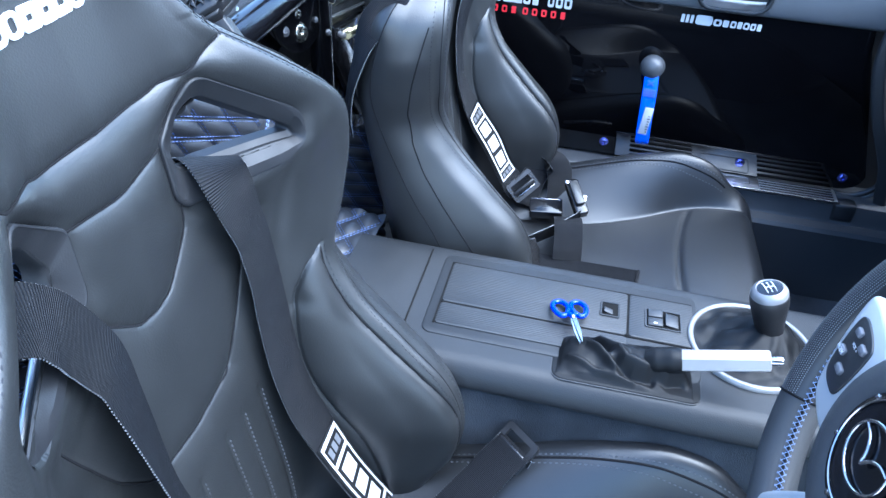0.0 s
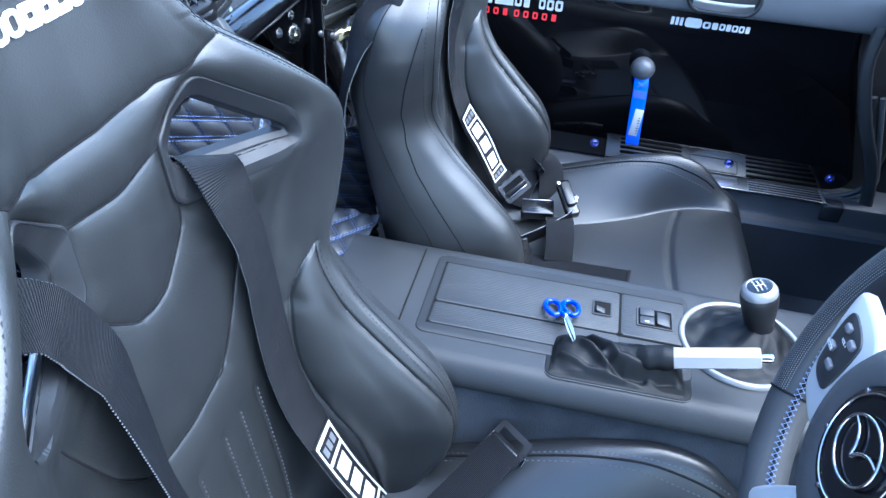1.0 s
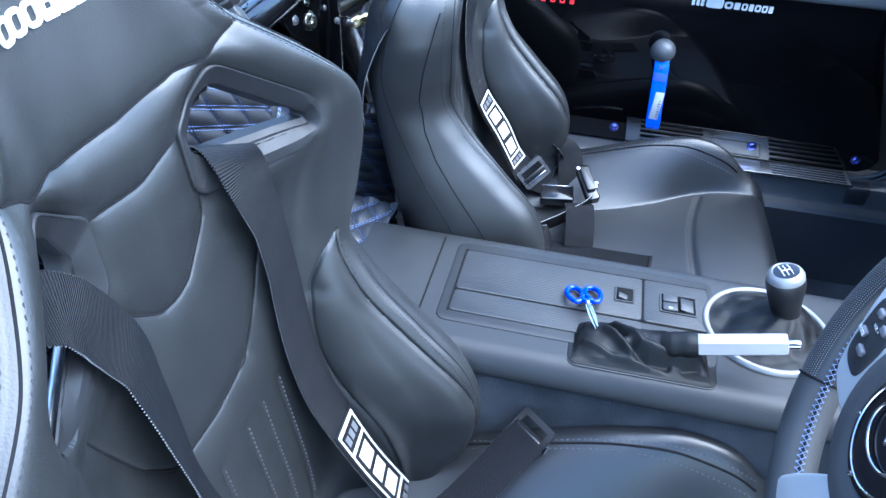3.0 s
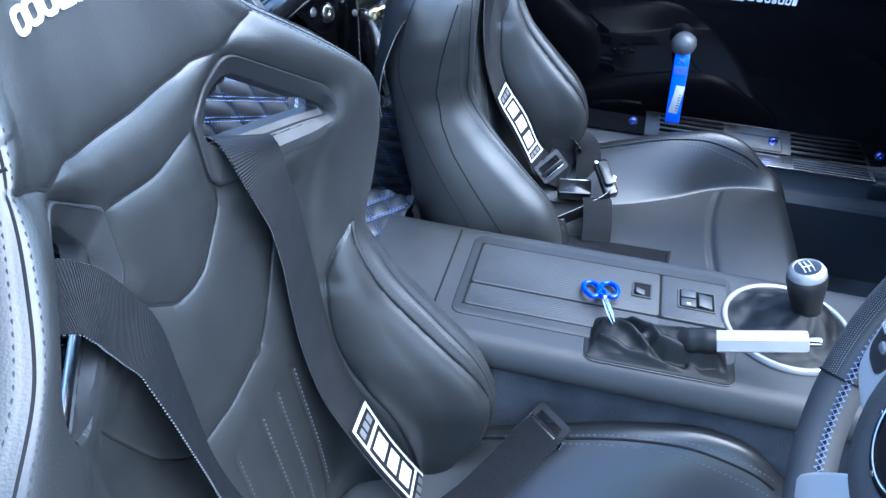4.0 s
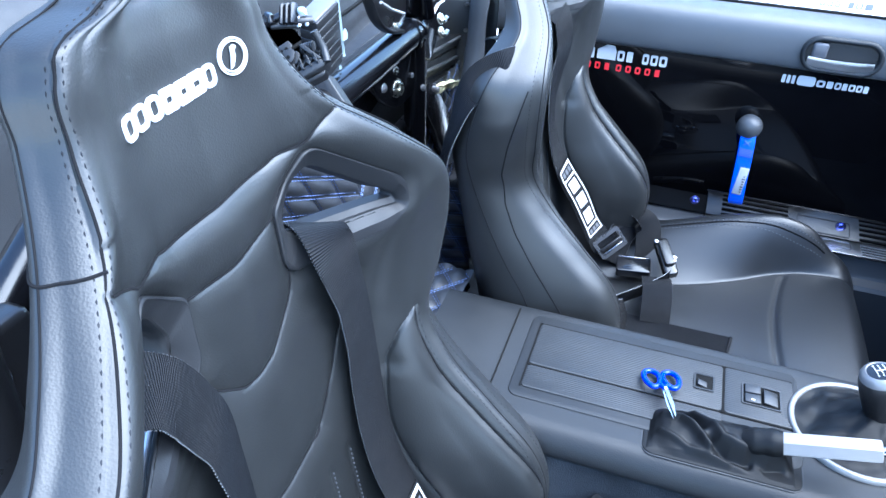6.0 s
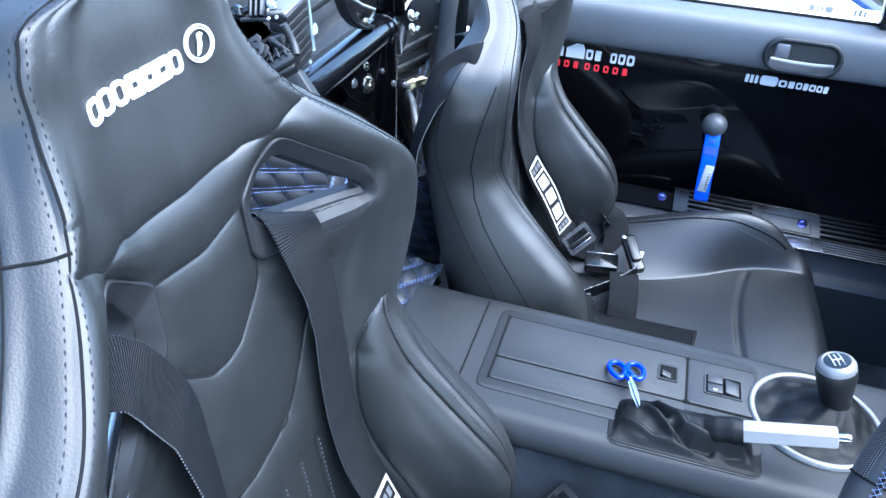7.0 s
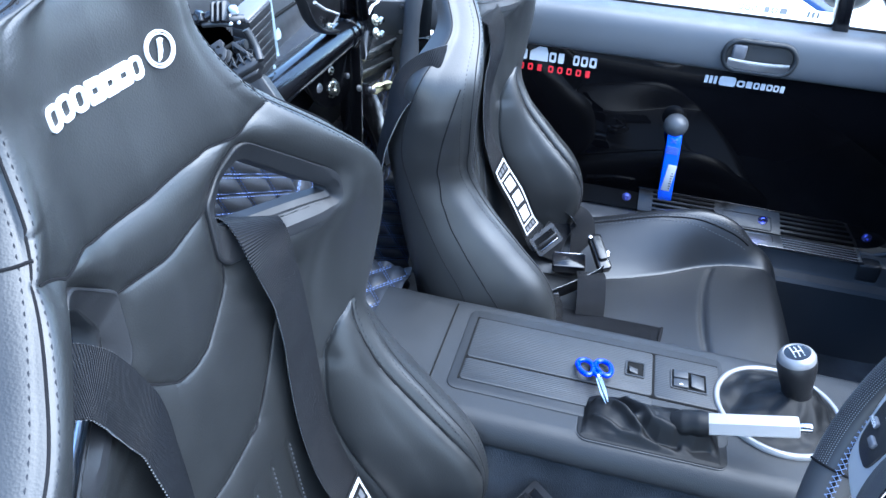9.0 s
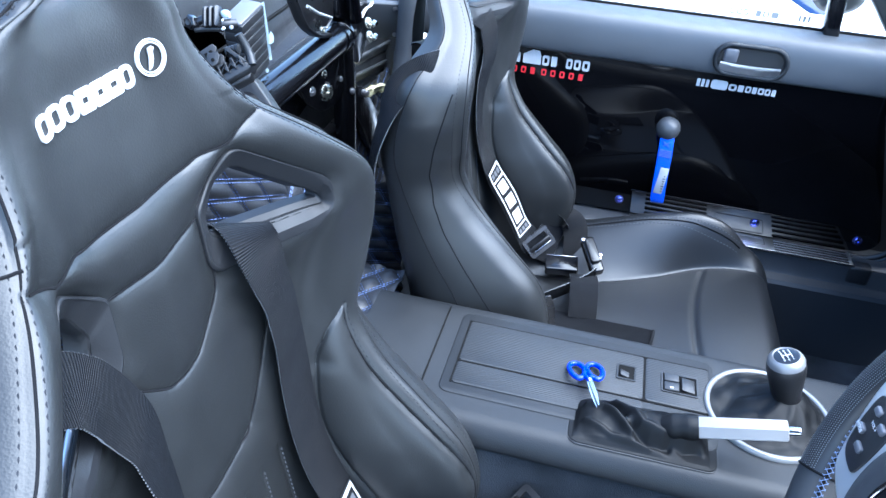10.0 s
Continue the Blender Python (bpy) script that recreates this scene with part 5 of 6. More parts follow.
# ---- steering wheel ----
def build_wheel():
    C = Vector((0.016, -0.327, 0.704))
    tl = radians(16)
    n = Vector((-math.cos(tl), 0, math.sin(tl)))
    right = Vector((0, -1, 0))
    up = Vector((math.sin(tl), 0, math.cos(tl)))
    R, r = 0.1685, 0.0175
    wheel = thing("steering_wheel", tuple(C), "black leather steering wheel with blue cross stitching and silver spokes", "steering wheel")

    def rim(a, b, grow=0.0):
        """A point of the rim: a round the wheel from the top, b round the grip (0 outwards, 90 towards the driver)."""
        o = right * math.sin(a) + up * math.cos(a)
        return C + o * (R + (r + grow) * math.cos(b)) + n * ((r + grow) * math.sin(b) * 1.05)

    def arc(a0, a1, grow):
        na, nb = max(8, int(abs(a1 - a0) / 3)), 32
        verts = [tuple(rim(radians(a0 + (a1 - a0) * i / (na - 1)), 2 * math.pi * k / nb, grow)) for i in range(na) for k in range(nb)]
        return verts, grid_faces(na, nb, True)

    # plain leather above and below, perforated leather at the sides; angles run clockwise from the top
    for a0, a1, mat, lab in ((-122, -45, PERFORATED, "perforated black leather grip"), (45, 122, PERFORATED, "perforated black leather grip"), (-45, 45, SUEDE, "smooth grey-black leather grip"), (122, 238, SUEDE, "smooth grey-black leather grip")):
        part("rim", arc(a0, a1, 0.0004 if mat is PERFORATED else 0.0), mat, wheel, lab)
    for a in (-122, -45, 45, 122):
        loop = [rim(radians(a), b, 0.0005) for b in np.linspace(0, 2 * math.pi, 25)]
        part("rim_seam", tube(loop, 0.0011, 6, caps=False), THREAD, wheel)
    # perforations of the left grip
    verts, faces = [], []
    for i in range(105):
        for k in range(30):
            a = radians(-121.4 + 75.8 * (i + 0.5 * (k % 2)) / 105)
            b = radians(-60 + 190 * k / 29)
            p, q = rim(a, b, 0.0007), rim(a, b, 0.002)
            nn = (q - p).normalized()
            t1 = nn.orthogonal().normalized() * 0.00055
            t2 = nn.cross(t1)
            j = len(verts)
            verts += [tuple(p + t1), tuple(p + t2), tuple(p - t1), tuple(p - t2)]
            faces.append((j, j + 1, j + 2, j + 3))
    tagged(part("perforation", (verts, faces), PUNCH, wheel, "punched pin holes", smooth=False), kind="stuff")
    # cross stitching on the inner side of the left rim
    geos = []
    for a0, a1 in ((-162, -86), (95, 162)):
        cnt = int(abs(a1 - a0) / 2.0)
        for i in range(cnt):
            aa, ab = radians(a0 + (a1 - a0) * i / cnt), radians(a0 + (a1 - a0) * (i + 1.3) / cnt)
            for s in (1, -1):
                mid = radians(164)
                b0, b1 = mid - s * radians(11), mid + s * radians(11)
                p0, p1 = rim(aa, b0, 0.0008), rim(ab, b1, 0.0008)
                pm = rim((aa + ab) / 2, mid, 0.0016)
                geos.append(tube([p0, pm, p1], 0.00024, 5, caps=False))
    tagged(part("stitching", join(*geos), THREAD_PALE, wheel, "blue cross stitching"), kind="stuff")
    seam = [rim(radians(a), radians(164), 0.0001) for a in range(-162, -85, 2)]
    part("rim_seam", tube(seam, 0.0014, 6), THREAD, wheel)
    # hub pad
    fwd = 0.040
    hub = C + n * fwd
    m = frame_of(hub - n * 0.03, right, up)
    prof = [(0.074, -0.01), (0.080, 0.006), (0.078, 0.018), (0.070, 0.026), (0.058, 0.0300), (0.047, 0.0310), (0.044, 0.0300), (0.0435, 0.0285), (0.001, 0.0285)]
    part("hub_pad", lathe(prof, m, 56), HUB, wheel, "matt grey-black airbag pad")
    me = frame_of(hub - n * 0.0012, right, up)
    emblem = part("emblem_disc", lathe([(0.0425, 0), (0.0425, 0.0025), (0.040, 0.0035), (0.034, 0.0022), (0.001, 0.0022)], me, 48), GLOSS_BLACK, wheel, "gloss black emblem disc")
    circle = [(math.cos(2 * math.pi * k / 48), math.sin(2 * math.pi * k / 48)) for k in range(49)]
    part("emblem_ring", tube([me @ Vector((x * 0.0255, y * 0.0205, 0.005)) for x, y in circle], 0.0012, 8, caps=False), CHROME, emblem, "chrome oval ring")
    wing = [(-0.0225, 0.0085), (-0.012, 0.0070), (-0.004, 0.001), (0.0, -0.006), (0.004, 0.001), (0.012, 0.0070), (0.0225, 0.0085)]
    part("emblem_stroke", tube([me @ Vector((x, y, 0.005)) for x, y in wing], [0.0009, 0.0012, 0.0014, 0.0015, 0.0014, 0.0012, 0.0009], 8, 30), CHROME, emblem, "chrome curved stroke")
    part("emblem_ring", tube([me @ Vector((x * 0.038, y * 0.038, 0.0035)) for x, y in circle], 0.0008, 6, caps=False), CHROME, emblem, "thin chrome ring")
    for a in (30, 150, 270, 90, 210, 330):
        p = me @ Vector((0.0405 * math.cos(radians(a)), 0.0405 * math.sin(radians(a)), 0.0025))
        part("emblem_pin", lathe([(0.002, 0), (0.002, 0.0015), (0.0012, 0.002), (0.0003, 0.002)], frame_of(p, right, up), 10), CHROME, emblem)
    # spokes: silver covers with button pads
    for s in (-1, 1):
        m = frame_of(C + n * 0.020 - up * 0.046 - right * s * 0.006, right, up)
        plate = [(0.060, 0.004), (0.066, 0.052), (0.084, 0.076), (0.126, 0.082), (0.138, 0.077), (0.134, 0.052), (0.120, 0.018), (0.106, 0.002), (0.075, -0.004)]
        spoke = part("spoke", prism([(s * p[0], p[1]) for p in smooth_loop(plate, 8)][::s], 0.010, m, 0.004), SILVER, wheel, "satin silver spoke cover")
        pad = [(0.086, 0.022), (0.088, 0.054), (0.095, 0.065), (0.120, 0.069), (0.126, 0.060), (0.119, 0.032), (0.111, 0.020), (0.096, 0.017)]
        part("button_pad", prism([(s * p[0], p[1]) for p in smooth_loop(pad, 8)][::s], 0.0116, m, 0.0008), PLASTIC_DARK, spoke, "black button pad")
        mb = m @ pose(0, 0, 0.0125)
        for x, y, w, h in ((0.097, 0.057, 0.009, 0.0055), (0.113, 0.060, 0.008, 0.0055), (0.100, 0.033, 0.010, 0.0055), (0.113, 0.041, 0.009, 0.0055)):
            part("button", box(mb @ Vector((s * x, y, 0)), (w, h, 0.004), 0.0012, mb.to_3x3().to_4x4()), GREY_PAD, spoke, "small grey button")
        if s < 0:
            flip = frame_of(mb @ Vector((-0.113, 0.0398, 0.0022)), right, up)
            lettering("mode_word", "MODE", 0.0040, flip, WHITE_PRINT, spoke)
            lettering("volume_word", "VOL +", 0.0036, frame_of(mb @ Vector((-0.106, 0.0500, -0.0004)), right, up), WHITE_PRINT, spoke)
        low = [(0.010, -0.085), (0.030, -0.075), (0.072, -0.138), (0.060, -0.156), (0.018, -0.125)]
        part("lower_spoke", prism([(s * p[0], p[1]) for p in smooth_loop(low, 8)][::s], 0.010, frame_of(C + n * 0.006, right, up), 0.004), SILVER, wheel, "satin silver lower spoke")
    part("column_shroud", tube([C - n * 0.25 - Vector((0, 0, 0.03)), C - n * 0.02], [0.085, 0.06], 24), PLASTIC_DARK, wheel, "black column shroud")


PUNCH = material("punched_hole", (0.24, 0.245, 0.25), 0.5, vary=0.1)
HUB = material("hub_vinyl", (0.035, 0.036, 0.039), 0.55, grain=1200, grain_depth=0.3, vary=0.1)
build_wheel()

# ---- harnesses ----
def label_patch(strap, path, acr, t0, t1, width, face=(0.2, -0.6, 0.8)):
    """Black woven label with a white border and three plain white blocks, sewn along a stretch of a strap."""
    both = catmull([(*p, *a) for p, a in zip(path, acr)], 40 * (len(path) - 1) + 1)
    idx = np.linspace(t0 * 40, t1 * 40, 61)
    seg = np.array([[np.interp(i, np.arange(len(both)), both[:, c]) for c in range(6)] for i in idx])
    spots, sides, ups = [], [], []
    for i in range(61):
        d = Vector(seg[min(i + 1, 60), :3] - seg[max(i - 1, 0), :3]).normalized()
        side = Vector(seg[i, 3:])
        side = (side - d * side.dot(d)).normalized()
        up = side.cross(d).normalized()
        if up.dot(Vector(face)) < 0:
            up = -up
        spots.append(Vector(seg[i, :3]))
        sides.append(side)
        ups.append(up)

    def strip(a, b, f0, f1, lift=0.0026, thick=0.0004):
        ks = np.linspace(f0 * 60, f1 * 60, max(4, int((f1 - f0) * 40)))
        pts, acs = [], []
        for k in ks:
            i = int(round(k))
            j = min(i + 1, 60)
            f = k - int(k)
            p = spots[int(k)].lerp(spots[min(int(k) + 1, 60)], f)
            pts.append(p + sides[i] * width * (a + b) / 2 + ups[i] * lift)
            acs.append(sides[i])
        return ribbon(pts, acs, abs(b - a) * width, thick, len(pts))

    geo, uv = strip(-0.5, 0.5, 0, 1, 0.0016, 0.0010)
    patch = part("label", geo, WEBBING, strap, "black woven label with white border", uv=uv)
    plain = strip
    strip = lambda *q: plain(*q)[0]
    border = join(strip(-0.44, -0.38, 0.03, 0.97), strip(0.38, 0.44, 0.03, 0.97), strip(-0.44, 0.44, 0.02, 0.05), strip(-0.44, 0.44, 0.95, 0.98), strip(-0.42, 0.42, 0.185, 0.21), strip(-0.42, 0.42, 0.80, 0.825))
    part("label_border", border, WHITE_PRINT, patch, "white woven border")
    for t0 in (0.245, 0.435, 0.625):
        part("label_block", strip(-0.25, 0.25, t0, t0 + 0.14), WHITE_PRINT, patch, "plain white block")
    for t0 in (0.085, 0.86):
        for x in (-0.22, 0.0, 0.22):
            part("label_bar", strip(x - 0.08, x + 0.08, t0, t0 + 0.065), THREAD_GREY, patch)


def edge_thread(geo, steps, parent):
    """Paler sewn selvedge along both sides of a strap."""
    verts, _ = geo
    n = 14
    geos = []
    for k in (0, 6):
        line = [Vector(verts[i * n + k]) for i in range(steps)]
        other = [Vector(verts[i * n + 3]) for i in range(steps)]
        back = [Vector(verts[i * n + 10]) for i in range(steps)]
        geos.append(stitches(line, [(o - b).normalized() for o, b in zip(other, back)], 0.0018, 0.0012, 0.0012, 0.0006))
    tagged(part("selvedge", join(*geos), THREAD_EDGE, parent, "grey selvedge thread"), kind="stuff")


def strap_part(name, pts, acrosses, parent, mid=None, width=0.05, steps=80, label="", thread=True):
    path = [at(*p, mid) for p in pts] if mid is not None else [Vector(p) for p in pts]
    acr = acrosses if isinstance(acrosses, list) else [acrosses] * len(pts)
    geo, uv = ribbon(path, acr, width, 0.0018, steps)
    ob = part(name, geo, WEBBING, parent, label, uv=uv, sharp=70)
    if thread:
        edge_thread(geo, steps, ob)
    return ob


def adjuster(m, parent, width=0.05, steel=None):
    """Three-bar slide: a pressed steel frame with a knurled bar."""
    w, h = width + 0.008, 0.040
    fr = part("adjuster", ring_plate(round_rect(w, h, 0.005), round_rect(w - 0.013, h - 0.014, 0.002), 0.0045, m), steel or DARK_STEEL, parent, "steel strap adjuster", sharp=40)
    part("adjuster_bar", box(m @ Vector((0, -0.003, 0.005)), (w - 0.010, 0.008, 0.004), 0.0015, m.to_3x3().to_4x4()), SATIN_BLACK, fr)
    part("adjuster_bar", box(m @ Vector((0, -0.0105, 0.0045)), (w - 0.014, 0.0022, 0.003), 0.0008, m.to_3x3().to_4x4()), CHROME, fr, "worn bright bar edge")


def build_near_harness():
    h = thing("racing_harness", (-0.45, NEAR, 0.34), "black webbing shoulder harness with white-bordered labels on the seat", "harness", "harnesses")
    w = 0.046
    pts = [(0.106, 0.290, -0.036), (0.103, 0.322, -0.016), (0.099, 0.341, 0.006), (0.094, 0.3455, 0.017), (0.088, 0.339, 0.027), (0.087, 0.327, 0.032), (0.090, 0.312, 0.034), (0.099, 0.286, 0.033), (0.107, 0.260, 0.031), (0.112, 0.228, 0.030), (0.113, 0.195, 0.030), (0.110, 0.148, 0.033), (0.109, 0.105, 0.038), (0.109, 0.068, 0.046), (0.110, 0.034, 0.058), (0.115, -0.026, 0.079), (0.124, -0.078, 0.097), (0.140, -0.140, 0.115)]
    acr = [(0.72, 0.66, -0.24), (0.72, 0.66, -0.25), (0.69, 0.68, -0.26), (0.50, 0.82, -0.26), (0.34, 0.92, -0.18), (0.22, 0.96, -0.06), (0.09, 0.98, 0.10), (-0.02, 0.95, 0.28), (0.01, 0.98, 0.20), (0.02, 1, 0.06), (0.08, 1, 0), (0.10, 1, -0.03), (0.08, 1, 0.03), (0.07, 1, 0.04), (0.02, 1, 0.06), (-0.06, 0.99, 0.10), (-0.06, 0.99, 0.09), (0, 1, 0.1)]
    s1 = strap_part("shoulder_strap", pts, acr, h, NEAR, w, 190, "black ribbed webbing strap")
    label_patch(s1, [at(*p, NEAR) for p in pts], acr, 14.1, 16.85, w * 0.92)
    pts = [(-0.150, 0.384, 0.012), (-0.128, 0.380, 0.022), (-0.111, 0.371, 0.029), (-0.100, 0.357, 0.031), (-0.088, 0.337, 0.028), (-0.077, 0.315, 0.025), (-0.070, 0.297, 0.025), (-0.068, 0.281, 0.026), (-0.067, 0.254, 0.028), (-0.066, 0.224, 0.030), (-0.064, 0.189, 0.031), (-0.061, 0.153, 0.031), (-0.055, 0.110, 0.033), (-0.045, 0.04, 0.040), (-0.035, -0.05, 0.055)]
    acr = [(-0.62, 0.76, 0.20), (-0.60, 0.78, 0.18), (-0.56, 0.81, 0.15), (-0.48, 0.87, 0.08), (-0.41, 0.90, 0.08), (-0.38, 0.92, 0.10), (-0.37, 0.93, 0.07), (-0.37, 0.94, 0.02), (-0.44, 0.89, -0.03), (-0.51, 0.86, -0.02), (-0.58, 0.81, -0.01), (-0.62, 0.78, -0.03), (-0.63, 0.77, -0.05), (-0.6, 0.8, -0.05), (-0.5, 0.85, 0)]
    strap_part("shoulder_strap", pts, acr, h, NEAR, w, 170, "black ribbed webbing strap")
    # lap strap with its slide beside the tunnel
    lap = [(-0.245, -0.128, 0.33), (-0.240, -0.134, 0.39), (-0.238, -0.143, 0.422), (-0.252, -0.162, 0.420), (-0.275, -0.195, 0.405), (-0.31, -0.24, 0.385), (-0.36, -0.29, 0.372)]
    strap_part("lap_strap", lap, (0.76, -0.65, 0), h, None, w, 70, "folded lap strap")
    adjuster(frame_of((-0.240, -0.144, 0.420), (0.76, -0.65, 0), (0.45, 0.55, 0.45)), h, w * 0.86, SATIN_BLACK)


build_near_harness()


def build_far_harness():
    h = thing("racing_harness", (-0.40, FAR, 0.34), "black webbing harness with label and steel buckles piled on the seat", "harness", "harnesses")
    w = 0.046
    pts = [(0.092, 0.300, 0.000), (0.092, 0.326, 0.036), (0.097, 0.321, 0.064), (0.105, 0.302, 0.070), (0.119, 0.275, 0.071), (0.121, 0.255, 0.069), (0.114, 0.238, 0.066), (0.099, 0.216, 0.063), (0.086, 0.182, 0.062), (0.082, 0.138, 0.065), (0.098, 0.094, 0.071), (0.113, 0.049, 0.086), (0.119, 0.003, 0.111), (0.123, -0.050, 0.134), (0.126, -0.078, 0.150), (0.128, -0.093, 0.162)]
    acr = [(0.2, 0.95, 0.3), (0.2, 0.95, 0.35), (0.16, 0.90, 0.41), (0.24, 0.85, 0.45), (0.28, 0.90, 0.28), (0.28, 0.94, -0.15), (0.17, 0.85, -0.48), (0.14, 0.86, -0.48), (0.03, 0.98, -0.20), (-0.03, 0.99, 0.14), (0.0, 0.94, 0.32), (0.20, 0.91, 0.34), (0.34, 0.89, 0.30), (0.30, 0.92, 0.26), (0.5, 0.7, 0.4), (0.6, 0.5, 0.5)]
    s1 = strap_part("shoulder_strap", pts, acr, h, FAR, w, 150, "black ribbed webbing strap")
    label_patch(s1, [at(*p, FAR) for p in pts], acr, 10.6, 13.5, w * 0.92, (0.1, -0.88, 0.46))
    adjuster(frame_of((-0.311, 0.467, 0.376), (0.6, 0.5, 0.5), (-0.6, 0.0, 0.75)), h, w, GUNMETAL)
    pts = [(-0.100, 0.338, 0.012), (-0.098, 0.342, 0.030), (-0.090, 0.318, 0.056), (-0.075, 0.25, 0.060), (-0.055, 0.17, 0.060), (-0.05, 0.08, 0.06), (-0.04, 0.0, 0.08), (-0.02, -0.09, 0.11)]
    strap_part("shoulder_strap", pts, (0.5, 1, 0), h, FAR, w, 90, "black ribbed webbing strap")
    # strap turned round the near slot to the anchor behind
    path = [(-0.425, 0.135, 0.805), (-0.438, 0.104, 0.808), (-0.453, 0.097, 0.801), (-0.468, 0.093, 0.788), (-0.480, 0.088, 0.768), (-0.489, 0.086, 0.740), (-0.500, 0.092, 0.705), (-0.512, 0.115, 0.66), (-0.530, 0.17, 0.61)]
    strap_part("tail_strap", path, [(0.3, 0.1, -0.9), (0.4, 0, -0.9), (0.5, -0.1, -0.8), (0.6, -0.3, -0.6), (0.6, -0.6, -0.4), (0.5, -0.8, -0.2), (0.45, -0.9, -0.1), (0.45, -0.9, 0), (0.45, -0.9, 0)], h, None, 0.036, 70, "strap turned back to its anchor")
    # lap straps, latch and slack
    strap_part("lap_strap", [(-0.305, 0.455, 0.345), (-0.292, 0.492, 0.388), (-0.270, 0.512, 0.408), (-0.250, 0.502, 0.396), (-0.243, 0.478, 0.350)], [(0.6, 0.5, 0.35)] * 5, h, None, w, 60, "arched lap strap")
    strap_part("lap_strap", [(-0.300, 0.315, 0.350), (-0.277, 0.330, 0.358), (-0.245, 0.355, 0.366), (-0.215, 0.385, 0.372), (-0.203, 0.404, 0.374)], [(0.1, 0.35, -1)] * 5, h, None, 0.030, 60, "lap strap on edge")
    strap_part("lap_strap", [(-0.222, 0.405, 0.366), (-0.220, 0.368, 0.384), (-0.217, 0.340, 0.382), (-0.214, 0.320, 0.366), (-0.212, 0.310, 0.346)], [(1, 0.15, 0.05)] * 5, h, None, w, 50, "looped lap strap")
    strap_part("tail_strap", [(-0.31, 0.306, 0.339), (-0.258, 0.299, 0.341), (-0.203, 0.292, 0.345), (-0.158, 0.287, 0.349), (-0.098, 0.279, 0.356)], (0.12, 1, 0.02), h, None, w, 40, "flat slack strap end")
    part("strap_hem", box((-0.101, 0.279, 0.3585), (0.003, 0.044, 0.0016), 0.0006, pose(0, 0, 0, 0, -6, -8)), THREAD, h, "sewn strap hem")
    m = frame_of((-0.213, 0.437, 0.384), (0.90, 0.38, 0.12), (-0.30, 0.86, 0.36))
    latch = part("latch", prism(round_rect(0.024, 0.074, 0.007), 0.012, m, 0.003), GLOSS_BLACK, h, "black cam-lock latch")
    part("latch_lever", prism(round_rect(0.017, 0.050, 0.005), 0.007, m @ pose(0, 0.004, 0.012), 0.002), SATIN_BLACK, latch)
    for x, y in ((-0.010, 0.030), (0.008, -0.012), (0.011, -0.006)):
        part("latch_pin", lathe([(0.004, 0), (0.004, 0.004), (0.002, 0.005), (0.0004, 0.005)], m @ pose(x, y, 0.0118), 12), CHROME, latch, "bright pin")
    m = frame_of((-0.262, 0.437, 0.350), (1, 0.12, 0.05), (0, 1, 0.25))
    body = part("buckle_box", prism(round_rect(0.058, 0.036, 0.004), 0.016, m, 0.002), GLOSS_BLACK, h, "black buckle housing")
    part("buckle_edge", box(m @ Vector((0, 0.014, 0.0166)), (0.052, 0.0014, 0.0010), 0.0003, m.to_3x3().to_4x4()), CHROME, body, "bright buckle edge")
    m = frame_of((-0.226, 0.534, 0.374), (0.95, -0.1, -0.02), (0.1, 0.9, 0.3))
    part("tongue", prism(round_rect(0.032, 0.012, 0.004), 0.003, m, 0.001), CHROME, h, "bright steel tongue")


build_far_harness()


def build_seat_lever():
    lever = thing("seat_bracket", (-0.265, 0.19, 0.30), "flat black steel seat mounting bracket beside the tunnel", "seat bracket")
    part("bracket_plate", prism([(-0.03, -0.06), (0.012, -0.06), (0.016, 0.055), (0.010, 0.075), (-0.002, 0.075), (-0.02, 0.0)], 0.004, frame_of((-0.264, 0.262, 0.335), (0.9, 0.35, 0.15), (-0.15, 0.05, 1)), 0.001), SATIN_BLACK, lever)
    lever2 = thing("belt_stalk", (-0.21, 0.575, 0.33), "dark steel belt stalk beside the far seat", "belt stalk")
    part("stalk", tube([(-0.26, 0.585, 0.36), (-0.20, 0.583, 0.372), (-0.165, 0.582, 0.372)], 0.006, 10, 12), SATIN_BLACK, lever2)


build_seat_lever()


